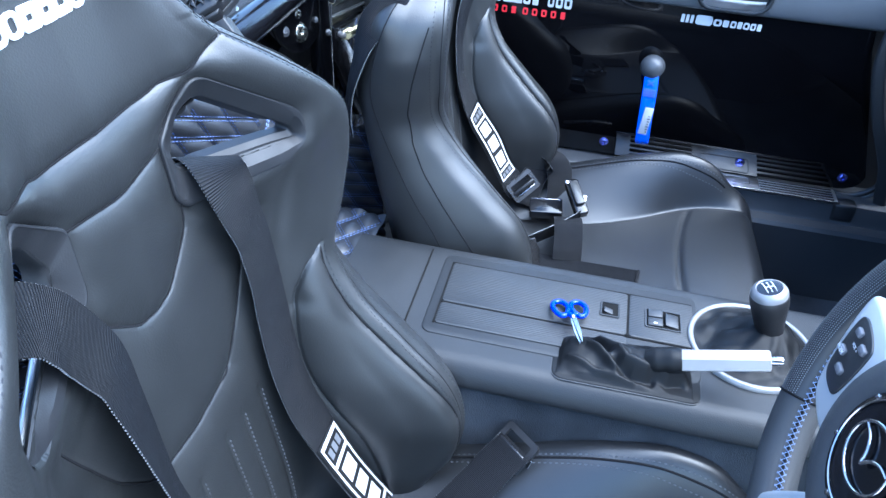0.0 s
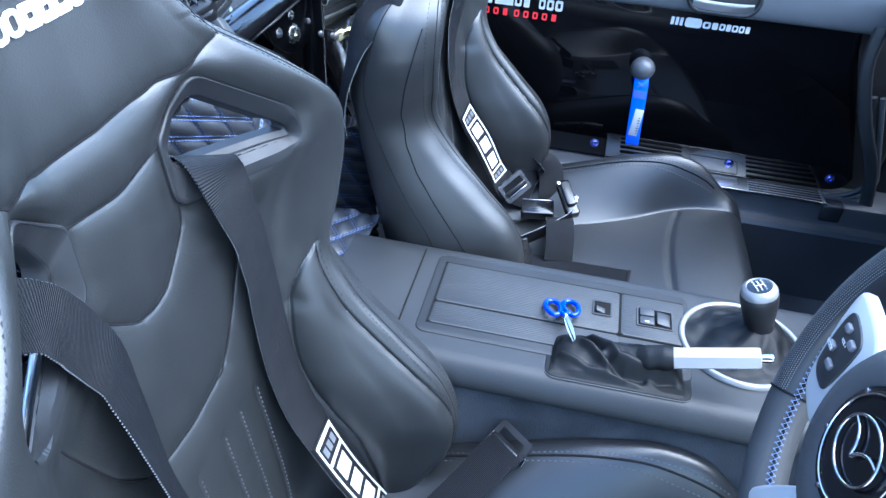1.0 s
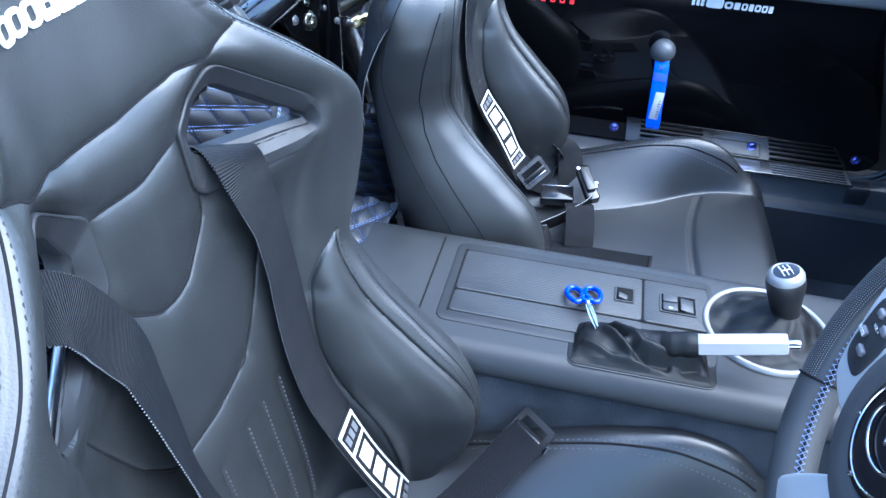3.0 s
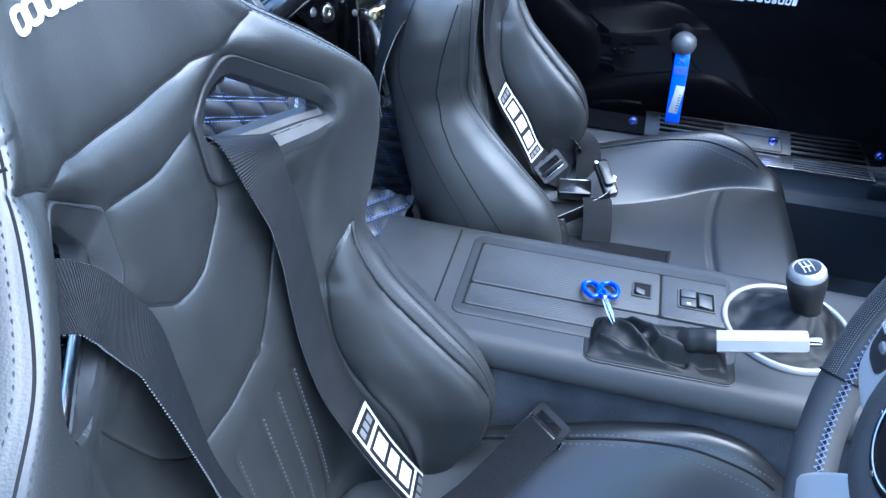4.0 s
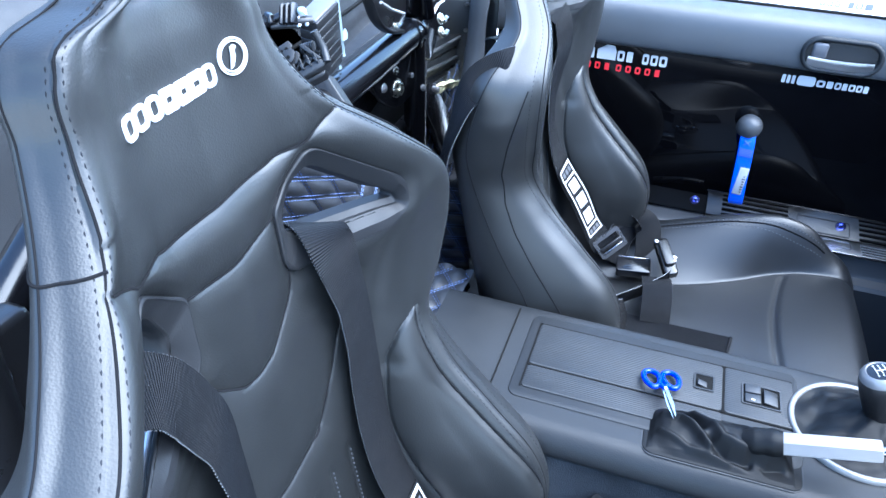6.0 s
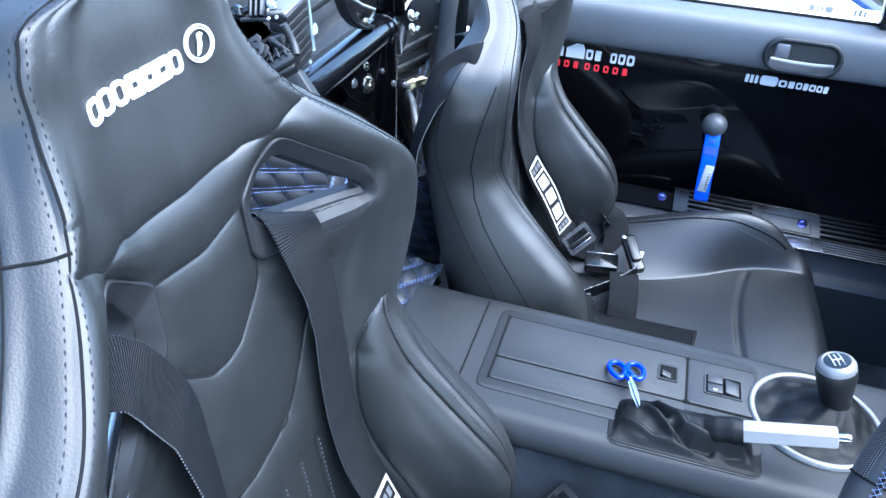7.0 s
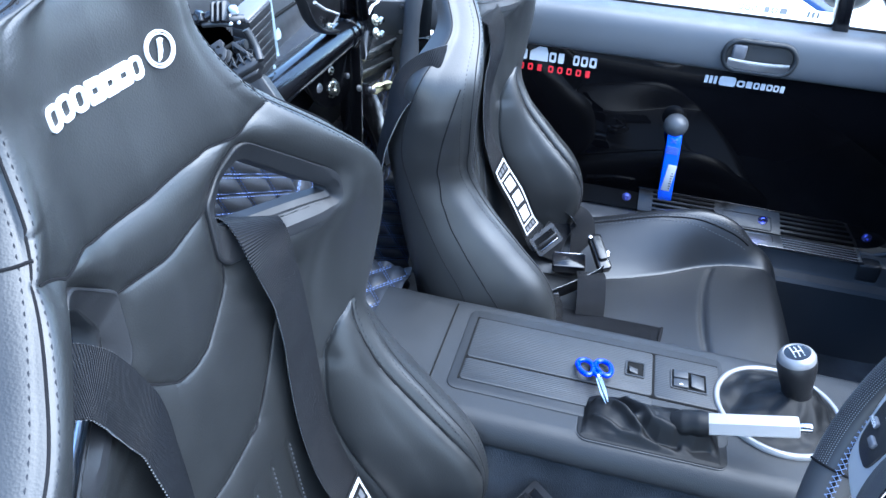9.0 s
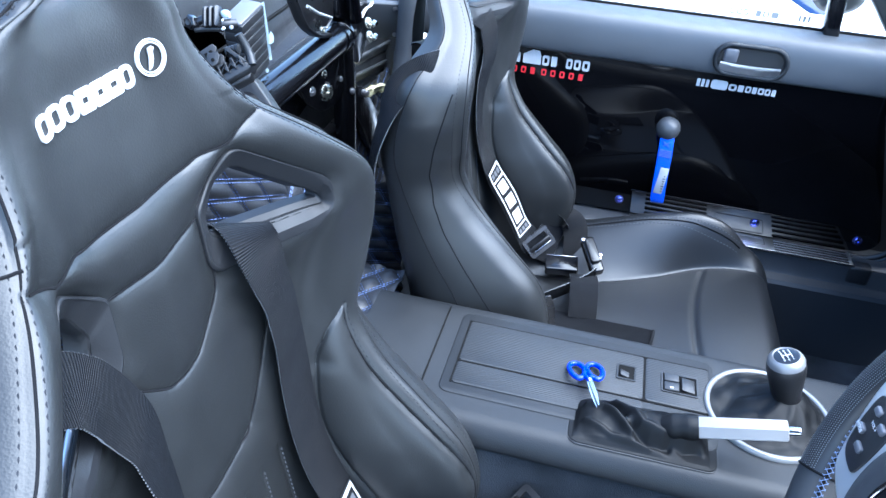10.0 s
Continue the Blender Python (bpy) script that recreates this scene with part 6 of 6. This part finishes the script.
# ---- roll bar and fittings behind the seats ----
def build_cage():
    cage = thing("roll_bar", (-0.66, 0.33, 0.40), "gloss black tubular roll bar with bolted plates", "roll bar")
    part("cross_bar", tube([(-0.66, -0.45, 0.728), (-0.66, 0.385, 0.729)], 0.0225, 32), GLOSS_BLACK, cage, "gloss black cross tube")
    part("bar_collar", tube([(-0.66, 0.372, 0.729), (-0.66, 0.398, 0.729)], 0.0245, 32), GLOSS_BLACK, cage)
    part("weld_bead", tube([(-0.66 + 0.0235 * math.cos(0.4 * k), 0.386 + 0.004 * math.cos(0.8 * k), 0.729 + 0.0235 * math.sin(0.4 * k)) for k in range(16)], 0.003, 8, 60), GLOSS_BLACK, cage, "uneven weld bead")
    part("upright", tube([(-0.655, 0.398, 0.36), (-0.655, 0.400, 0.62), (-0.66, 0.402, 0.74)], 0.017, 24), GLOSS_BLACK, cage, "black upright tube")
    part("upright", tube([(-0.672, 0.440, 0.36), (-0.672, 0.442, 0.56), (-0.672, 0.444, 0.74)], 0.019, 24), GLOSS_BLACK, cage, "black upright tube")
    yz = frame_of((-0.66, 0, 0), (0, 1, 0), (0, 0, 1))
    plate = rounded_poly([(0.215, 0.72), (0.300, 0.722), (0.392, 0.722), (0.392, 0.640), (0.345, 0.632), (0.290, 0.644), (0.245, 0.676)], [0.006, 0.004, 0.004, 0.02, 0.025, 0.03, 0.015])
    part("gusset", prism(plate, 0.006, yz @ pose(0, 0, 0.002), 0.0015), GLOSS_BLACK, cage, "black steel gusset plate")
    part("foot", prism([(0.165, 0.70), (0.255, 0.69), (0.300, 0.650), (0.215, 0.630), (0.16, 0.655)], 0.014, yz @ pose(0, 0, -0.03), 0.003), GLOSS_BLACK, cage, "black steel foot")
    part("lower_rail", box((-0.69, 0.30, 0.535), (0.02, 0.32, 0.05), 0.005), SATIN_BLACK, cage, "black lower rail")
    bolt((-0.652, 0.306, 0.672), (1, -0.5, 0.4), 0.0098, ZINC, cage, label="zinc-plated hex bolt")
    bolt((-0.652, 0.303, 0.700), (1, -0.5, 0.4), 0.0048, ZINC, cage, label="zinc-plated hex bolt")
    bolt((-0.652, 0.258, 0.690), (1, -0.5, 0.4), 0.0048, DARK_STEEL, cage, label="dark steel nut")
    bolt((-0.652, 0.372, 0.668), (1, -0.5, 0.4), 0.0030, DARK_STEEL, cage)
    for y, z in ((0.392, 0.642), (0.446, 0.620), (0.462, 0.612)):
        bolt((-0.640, y, z), (1, -0.5, 0.4), 0.0036, DARK_STEEL, cage, label="dark steel nut")
    part("brace", prism([(0.420, 0.640), (0.466, 0.622), (0.640, 0.440), (0.640, 0.395), (0.555, 0.420), (0.420, 0.588)], 0.012, yz @ pose(0, 0, 0.004), 0.003), GLOSS_BLACK, cage, "black diagonal brace")
    clamp = part("clamp", prism(rounded_poly([(0.372, 0.85), (0.500, 0.85), (0.502, 0.690), (0.462, 0.660), (0.418, 0.680), (0.400, 0.75), (0.368, 0.765)], [0.01, 0.01, 0.02, 0.012, 0.012, 0.015, 0.01]), 0.020, yz @ pose(0, 0, -0.012), 0.004), GLOSS_BLACK, cage, "folded black clamp plate")
    part("clamp_fold", tube([(-0.640, 0.385, 0.85), (-0.640, 0.392, 0.80), (-0.640, 0.410, 0.752)], 0.011, 14, 16), GLOSS_BLACK, clamp)
    hook = [(-0.652, 0.200, 0.845), (-0.652, 0.216, 0.822), (-0.652, 0.240, 0.790), (-0.652, 0.280, 0.765), (-0.652, 0.325, 0.752)]
    part("hook_plate", ribbon(hook, [(1, 0, 0)] * 5, 0.016, 0.006, 24)[0], SATIN_BLACK, clamp, "black latch hook")
    part("latch_plate", prism([(0.235, 0.845), (0.245, 0.800), (0.290, 0.764), (0.335, 0.755), (0.372, 0.765), (0.372, 0.845)], 0.004, yz @ pose(0, 0, -0.004), 0.001), SATIN_BLACK, clamp, "black latch plate")
    part("latch_frame", tube([(-0.650, 0.252, 0.812), (-0.648, 0.282, 0.795), (-0.648, 0.330, 0.776), (-0.650, 0.318, 0.764), (-0.650, 0.296, 0.770)], 0.0022, 8), SILVER, clamp, "bright folded latch wire")
    bolt((-0.648, 0.297, 0.768), (1, -0.5, 0.4), 0.0035, ZINC, clamp)
    for y, z, r in ((0.470, 0.730, 0.0062), (0.476, 0.706, 0.0062)):
        bolt((-0.640, y, z), (0.75, -0.2, 0.3), r, ZINC, cage, label="brassy zinc bolt")
        part("nut", lathe([(r * 0.95, 0), (r * 0.95, r * 0.9), (r * 0.6, r), (0.001, r)], frame_of((-0.636, y + 0.008, z - 0.001), (0, 1, 0), (0.4, -0.3, 1)), 6), ZINC, cage, "brassy zinc nut")
    part("release_tab", ribbon([(-0.645, 0.440, 0.740), (-0.645, 0.470, 0.752), (-0.645, 0.500, 0.754), (-0.645, 0.505, 0.790)], [(1, 0, 0)] * 4, 0.006, 0.002, 16)[0], SILVER, clamp, "bright steel release tab")
    hoop = part("hoop", tube([(-0.600, 0.531, 0.580), (-0.600, 0.566, 0.653), (-0.600, 0.584, 0.757)], 0.0225, 24, 12), TRIM_VINYL, cage, "grey sleeved hoop upright")
    part("hoop_collar", tube([(-0.600, 0.562, 0.636), (-0.600, 0.569, 0.655)], 0.0245, 24), TRIM_VINYL, hoop)
    # legs and bolted plates beside the driver's seat
    part("leg", tube([(-0.62, -0.46, 0.775), (-0.62, -0.395, 0.813), (-0.62, -0.33, 0.852)], 0.0165, 24), GLOSS_BLACK, cage, "gloss black leg tube")
    part("leg", tube([(-0.62, -0.46, 0.735), (-0.62, -0.33, 0.768)], 0.013, 20), GLOSS_BLACK, cage, "gloss black leg tube")
    part("leg", tube([(-0.585, -0.50, 0.30), (-0.59, -0.475, 0.60), (-0.60, -0.46, 0.84)], 0.024, 20, 12), SATIN_BLACK, cage, "black leg tube")
    part("gusset", box((-0.600, -0.455, 0.735), (0.022, 0.085, 0.17), 0.006), SATIN_BLACK, cage, "black steel gusset plate")
    part("gusset", box((-0.612, -0.42, 0.70), (0.014, 0.12, 0.10), 0.004), SATIN_BLACK, cage, "black steel gusset plate")
    for y, z, r in ((-0.470, 0.757, 0.008), (-0.4535, 0.781, 0.0035), (-0.4505, 0.793, 0.006), (-0.449, 0.708, 0.006)):
        bolt((-0.588, y, z), (1, -0.2, 0.4), r, CHROME, cage, label="bright socket bolt")


build_cage()


def build_side_box():
    rail = thing("hinge_box", (-0.66, 0.55, 0.66), "blue-grey pressed steel hood hinge with drilled hole", "hinge")
    right, up = (0.946, 0.323, 0.0), (0.09, -0.26, 0.95)
    m = frame_of((-0.668, 0.578, 0.703), right, up)
    part("hinge_plate", prism([(-0.046, -0.030), (-0.020, -0.036), (0.044, -0.030), (0.046, 0.038), (-0.046, 0.040)], 0.012, m, 0.003), TRIM_VINYL, rail)
    part("hinge_flange", box(m @ Vector((0.046, 0.0, 0.006)), (0.006, 0.07, 0.02), 0.002, m.to_3x3().to_4x4()), PLASTIC, rail, "folded flange")
    part("hinge_hole", lathe([(0.0045, 0), (0.0045, 0.0006), (0.001, 0.0006)], m @ pose(0.004, 0.0, 0.0118), 14), RUBBER, rail)
    for x, y in ((0.038, 0.030), (0.038, -0.022)):
        bolt(m @ Vector((x, y, 0.012)), tuple(m.to_3x3() @ Vector((0, 0, 1))), 0.003, DARK_STEEL, rail)
    for p, q, wide in (((-0.675, 0.43, 0.672), (-0.675, 0.70, 0.634), 0.022), ((-0.680, 0.44, 0.640), (-0.680, 0.72, 0.590), 0.022), ((-0.685, 0.455, 0.600), (-0.685, 0.745, 0.556), 0.012)):
        p, q = Vector(p), Vector(q)
        mm = frame_of((p + q) / 2, tuple(q - p), up)
        part("hinge_arm", prism(round_rect((q - p).length, wide * 1.5, 0.008), 0.010, mm, 0.003), PLASTIC, rail, "dark grey hinge arm")
        part("hinge_rib", prism(round_rect((q - p).length * 0.9, 0.006, 0.002), 0.004, mm @ pose(0, 0, 0.010), 0.0015), TRIM_VINYL, rail, "raised pressing")
    rag = thing("foam_scrap", (-0.66, 0.53, 0.58), "scrap of cream foam tucked behind the roll bar", "foam")
    n = 16
    verts = []
    for j in range(n):
        for i in range(n):
            a, b = i / (n - 1), j / (n - 1)
            verts.append((-0.655 + 0.02 * b + 0.008 * noise.noise((a * 4, b * 4, 1)), 0.475 + 0.19 * a, 0.592 - 0.045 * a + 0.020 * b * (1.2 - 0.5 * a) + 0.012 * noise.noise((a * 5, b * 3, 7))))
    top = len(verts)
    verts += [(x - 0.014, y, z - 0.006) for x, y, z in verts]
    faces = grid_faces(n, n) + [tuple(i + top for i in f)[::-1] for f in grid_faces(n, n)]
    border = [*range(0, n), *range(2 * n - 1, n * n, n), *range(n * n - 2, n * (n - 1) - 1, -1), *range(n * (n - 2), 0, -n)]
    for a, b in zip(border, border[1:] + border[:1]):
        faces.append((a, b, b + top, a + top))
    part("scrap", (verts, faces), CREAM, rag)


build_side_box()


def build_mount():
    """Clamp mount for a small camera and a ribbed black battery block, on the cross bar."""
    right, up = (0.967, 0.247, 0.06), (-0.187, 0.530, 0.827)
    mt = thing("clamp_mount", (-0.66, 0.04, 0.76), "dark grey plastic clamp mount with lattice ribs and a pierced lever", "camera mount")
    m = frame_of((-0.660, 0.034, 0.805), right, up)
    lever = prism([(-0.0267, 0.0112), (-0.0093, 0.0223), (-0.0050, 0.0186), (-0.0056, 0.0112), (-0.0143, 0.0037), (-0.0180, 0.0037)], 0.004, m @ pose(0, 0, -0.006), 0.001)
    part("clamp_lever", lever, PLASTIC_GREY, mt, "grey pierced lever")
    for x, y in ((-0.0155, 0.0093), (-0.0105, 0.0124)):
        part("lever_hole", prism(round_rect(0.0036, 0.0044, 0.0008), 0.0006, m @ pose(x, y, -0.0018, 0, 0, 30)), RUBBER, mt, smooth=False)
    ear = rounded_poly([(-0.0099, 0.0062), (0.0006, 0.0087), (0.0043, 0.0050), (0.0025, -0.0050), (-0.0043, -0.0087), (-0.0099, -0.0025)], [0.003, 0.004, 0.003, 0.004, 0.005, 0.003])
    for dz in (0.0, 0.009):
        part("clamp_ear", prism(ear, 0.004, m @ pose(0.002 - 0.3 * dz, 0.001, dz), 0.001), PLASTIC_GREY, mt)
    part("ear_pin", lathe([(0.0020, 0), (0.0020, 0.0008), (0.0004, 0.0009)], m @ pose(-0.0037, 0.0000, 0.0131), 14), RUBBER, mt)
    for k in range(5):
        part("pivot_ring", lathe([(0.0040, -0.0010), (0.0056, -0.0010), (0.0058, 0), (0.0056, 0.0010), (0.0040, 0.0010)], m @ pose(0.0074, 0.0136, -0.004) @ pose(0.0028 * k, 0.0008 * k, 0.0, 0, 78, 0), 20), PLASTIC_GREY, mt, "coil of the clamp spring")
    body = [(0.0031, -0.0248), (0.0329, -0.0074), (0.0353, -0.0012), (0.0267, 0.0025), (-0.0019, -0.0174), (-0.0043, -0.0211)]
    part("clamp_body", prism(body, 0.026, m @ pose(0, 0, -0.022), 0.002), PLASTIC_GREY, mt, "grey moulded clamp jaw")
    # a dark slab stands in for the shade below the jaw
    part("jaw_shadow", prism([(0.0062, -0.0285), (0.0316, -0.0149), (0.0329, -0.0087), (0.0043, -0.0248)], 0.020, m @ pose(0, 0, -0.024), 0.002), PLASTIC_DARK, mt, "dark slab drawn for the shade under the jaw")
    top = [(0.0043, 0.0161), (0.0105, 0.0161), (0.0304, 0.0019), (0.0279, 0.0000), (0.0093, 0.0112)]
    for dz in (-0.018, 0.002):
        part("lattice_top", prism(top, 0.003, m @ pose(0, 0, dz), 0.0006), PLASTIC_GREY, mt)
    ribs = [(-0.0006, -0.0130), (0.0068, -0.0081), (0.0143, -0.0037), (0.0217, 0.0000)]
    for k, (x, y) in enumerate(ribs):
        part("lattice_rib", prism([(x, y), (x + 0.0060, y - 0.0040), (x + 0.0042, y + 0.0010), (x + 0.0006, y + 0.0090 - 0.0006 * k), (x - 0.0014, y + 0.0090 - 0.0006 * k), (x + 0.0018, y + 0.0030)], 0.004, m @ pose(0, 0, 0.0042), 0.0005), PLASTIC_GREY, mt)
        part("lattice_rib", prism([(x - 0.001, y), (x + 0.001, y), (x + 0.006, y + 0.014 - 0.002 * k), (x + 0.0045, y + 0.014 - 0.002 * k)], 0.016, m @ pose(0.002, 0, -0.014), 0.0004), PLASTIC_GREY, mt)
    w = frame_of((-0.660, 0.126, 0.731), right, up)
    part("wedge", prism(rounded_poly([(-0.0182, -0.0028), (-0.0042, 0.0154), (0.0000, 0.0175), (0.0056, 0.0126), (0.0294, -0.0224), (0.0245, -0.0455), (-0.0105, -0.0315)], [0.002, 0.004, 0.002, 0.003, 0.003, 0.003, 0.003]), 0.022, w @ pose(0, 0, 0.020, 6, -10, 0), 0.002), PLASTIC_GREY, mt, "grey plastic wedge")
    # battery block: front face looks forward, leaning a little
    bat = thing("battery_block", (-0.69, 0.118, 0.755), "ribbed black battery block with a torn pale sticker edge", "battery pack")
    b = pose(-0.672, 0.1205, 0.797, 11, 4, 0)
    part("block", box(b @ Vector((0, 0, 0)), (0.022, 0.054, 0.080), 0.003, b.to_3x3().to_4x4()), PLASTIC_DARK, bat)
    for k in range(7):
        z = -0.0385 + 0.0115 * k
        part("rib", box(b @ Vector((0.0005, 0, z + 0.0045)), (0.0236, 0.0556, 0.0109), 0.0010, b.to_3x3().to_4x4() @ pose(0, 0, 0, 1.2 * math.sin(k), 0, 0)), PLASTIC_DARK, bat)
    part("block_top", box(b @ Vector((-0.001, -0.001, 0.0420)), (0.0245, 0.055, 0.0050), 0.0015, b.to_3x3().to_4x4()), GREY_PAD, bat, "paler end cap")
    strip = [b @ Vector(p) for p in ((0.011, 0.0285, 0.043), (0.012, 0.0295, 0.015), (0.012, 0.031, -0.01), (0.011, 0.034, -0.030), (0.012, 0.033, -0.036))]
    edge = part("sticker", ribbon([tuple(p) for p in strip], [(0.3, 1, 0.2)] * 5, 0.0045, 0.001, 30)[0], PALE_TAPE, bat, "torn pale blue sticker edge")
    blob = [(0.0062 * (1 + 0.18 * math.sin(3.1 * k)) * math.cos(0.52 * k) * 0.6, 0.0075 * (1 + 0.2 * math.cos(2.3 * k)) * math.sin(0.52 * k)) for k in range(12)]
    part("sticker_flap", prism(blob, 0.0012, frame_of(b @ Vector((0.013, 0.037, -0.008)), right, up)), PALE_TAPE, edge, "loose flap of the sticker")
    part("sticker_flap", prism([(q * 0.5, r * 0.4) for q, r in blob], 0.0012, frame_of(b @ Vector((0.011, 0.0225, -0.046)), right, up)), PALE_TAPE, edge, "loose flap of the sticker")
    # knuckle with thumbscrew
    cm = thing("camera_mount", (-0.66, 0.03, 0.83), "small gloss black camera knuckle with a fluted thumbscrew", "camera mount")
    m = frame_of((-0.660, 0.027, 0.853), right, up)
    for k in range(3):
        part("finger", prism(rounded_poly([(-0.0050, -0.012), (0.0050, -0.012), (0.0052, 0.010), (-0.0052, 0.010)], [0.001, 0.001, 0.0049, 0.0049]), 0.0030, m @ pose(-0.0035 + 0.0055 * k, 0.0030 + 0.0006 * k, 0.006) @ pose(0, 0, 0, 0, 52, 0), 0.0006), GLOSS_BLACK, cm)
    part("knuckle_bar", tube([m @ Vector(p) for p in ((-0.0153, -0.0041, 0.006), (-0.0030, 0.0030, 0.004), (0.0047, 0.0065, 0.0))], 0.0042, 12, 10), GLOSS_BLACK, cm)
    part("thumbscrew", tube([m @ Vector(p) for p in ((-0.0165, -0.0100, 0.004), (0.0000, -0.0083, 0.002), (0.0130, -0.0083, 0.0))], 0.0030, 10), PLASTIC_DARK, cm)
    part("screw_end", lathe([(0.0024, 0), (0.0026, 0.003), (0.0008, 0.0042)], m @ pose(0.0124, -0.0083, 0.0), 14), CHROME, cm, "bright screw end")
    star = [((0.0078 if k % 2 else 0.0060) * math.cos(math.pi * k / 6), (0.0078 if k % 2 else 0.0060) * math.sin(math.pi * k / 6)) for k in range(12)]
    knob = part("knob", prism(star, 0.009, m @ pose(-0.0165, -0.0030, 0.004) @ pose(0, 0, 0, 10, -25, 0), 0.0012), GLOSS_BLACK, cm, "black fluted knob")
    part("knob_nut", lathe([(0.0034, 0), (0.0034, 0.001), (0.001, 0.0002)], m @ pose(-0.0165, -0.0030, 0.004) @ pose(0, 0, 0, 10, -25, 0) @ pose(0, 0, 0.0091), 6), PLASTIC_DARK, knob, "recessed nut")
    part("stem", tube([m @ Vector(p) for p in ((0.0024, -0.0053, 0.0), (0.0148, -0.0030, 0.0), (0.0236, -0.0006, -0.006))], 0.0050, 12, 10), PLASTIC_DARK, cm, "black plastic stem")
    part("stem_cap", lathe([(0.0050, 0), (0.0052, 0.003), (0.0036, 0.005), (0.0006, 0.0052)], m @ pose(0.0153, 0.0053, 0.002) @ pose(0, 0, 0, -50, 10, 0), 16), PALE_TAPE, cm, "white foam cap")
    for x, y in ((0.0195, 0.0030), (0.0218, -0.0077), (0.0118, -0.0006)):
        part("screw_head", lathe([(0.0020, 0), (0.0021, 0.0016), (0.0008, 0.0022)], m @ pose(x, y, 0.003), 12), DARK_STEEL, cm, "bright screw head")
    part("stem_arm", tube([m @ Vector(p) for p in ((0.0224, -0.0077, -0.02), (0.0307, -0.0236, -0.03), (0.0354, -0.0384, -0.03))], 0.0045, 10, 10), PLASTIC_DARK, cm, "black support arm")


PALE_TAPE = material("pale_blue_tape", (0.24, 0.30, 0.33), 0.5, vary=0.12)
build_mount()


# ---- outside ----
def build_parked_car():
    car = thing("parked_car", (0.6, 2.6, 0.0), "white painted car parked alongside on the driveway", "car")
    prof = [(1.75, 0.14), (1.70, 0.18), (1.68, 0.25), (1.685, 0.35), (1.70, 0.43), (1.735, 0.495), (1.785, 0.530), (2.0, 0.76), (2.2, 0.88), (2.9, 0.90), (3.1, 0.76), (3.3, 0.56), (3.42, 0.38), (3.4, 0.14)]
    prof = catmull(prof, 60)
    xs = np.linspace(-0.02, 3.4, 40)
    verts = []
    for x in xs:
        e = max(0, (x - 2.6) / 0.8, (0.10 - x) / 0.5)
        for y, z in prof:
            verts.append((x, y + 0.05 * e * e, 0.14 + (z - 0.14) * (1 - 0.25 * e * e)))
    n = len(prof)
    part("body", (verts, grid_faces(len(xs), n) + [tuple(range(n))[::-1], tuple(range(len(verts) - n, len(verts)))]), CAR_WHITE, car, sharp=50)
    part("side_window", prism([(0.312, 0.0), (0.372, 0.0), (0.376, 0.32), (0.05, 0.32), (0.0, 0.185)], 0.012, frame_of((0, 1.783, 0.512), (1, 0, 0), (0, 0.69, 0.72)), 0.003), CAR_GLASS, car, "blue-tinted glass reflecting the sky")
    for x in (0.02, 1.25):
        part("door_gap", box((x, 1.690, 0.40), (0.003, 0.010, 0.22), 0), GREY_PRINT, car)
    part("door_gap", box((0.63, 1.722, 0.478), (1.22, 0.006, 0.003), 0), GREY_PRINT, car)
    for x in (2.7,):
        wh = part("wheel", lathe([(0.30, -0.1), (0.31, -0.05), (0.31, 0.05), (0.30, 0.09), (0.22, 0.10), (0.21, 0.07), (0.02, 0.06)], frame_of((x, 1.74, 0.31), (1, 0, 0), (0, 0, 1)), 36), RUBBER, car)


build_parked_car()
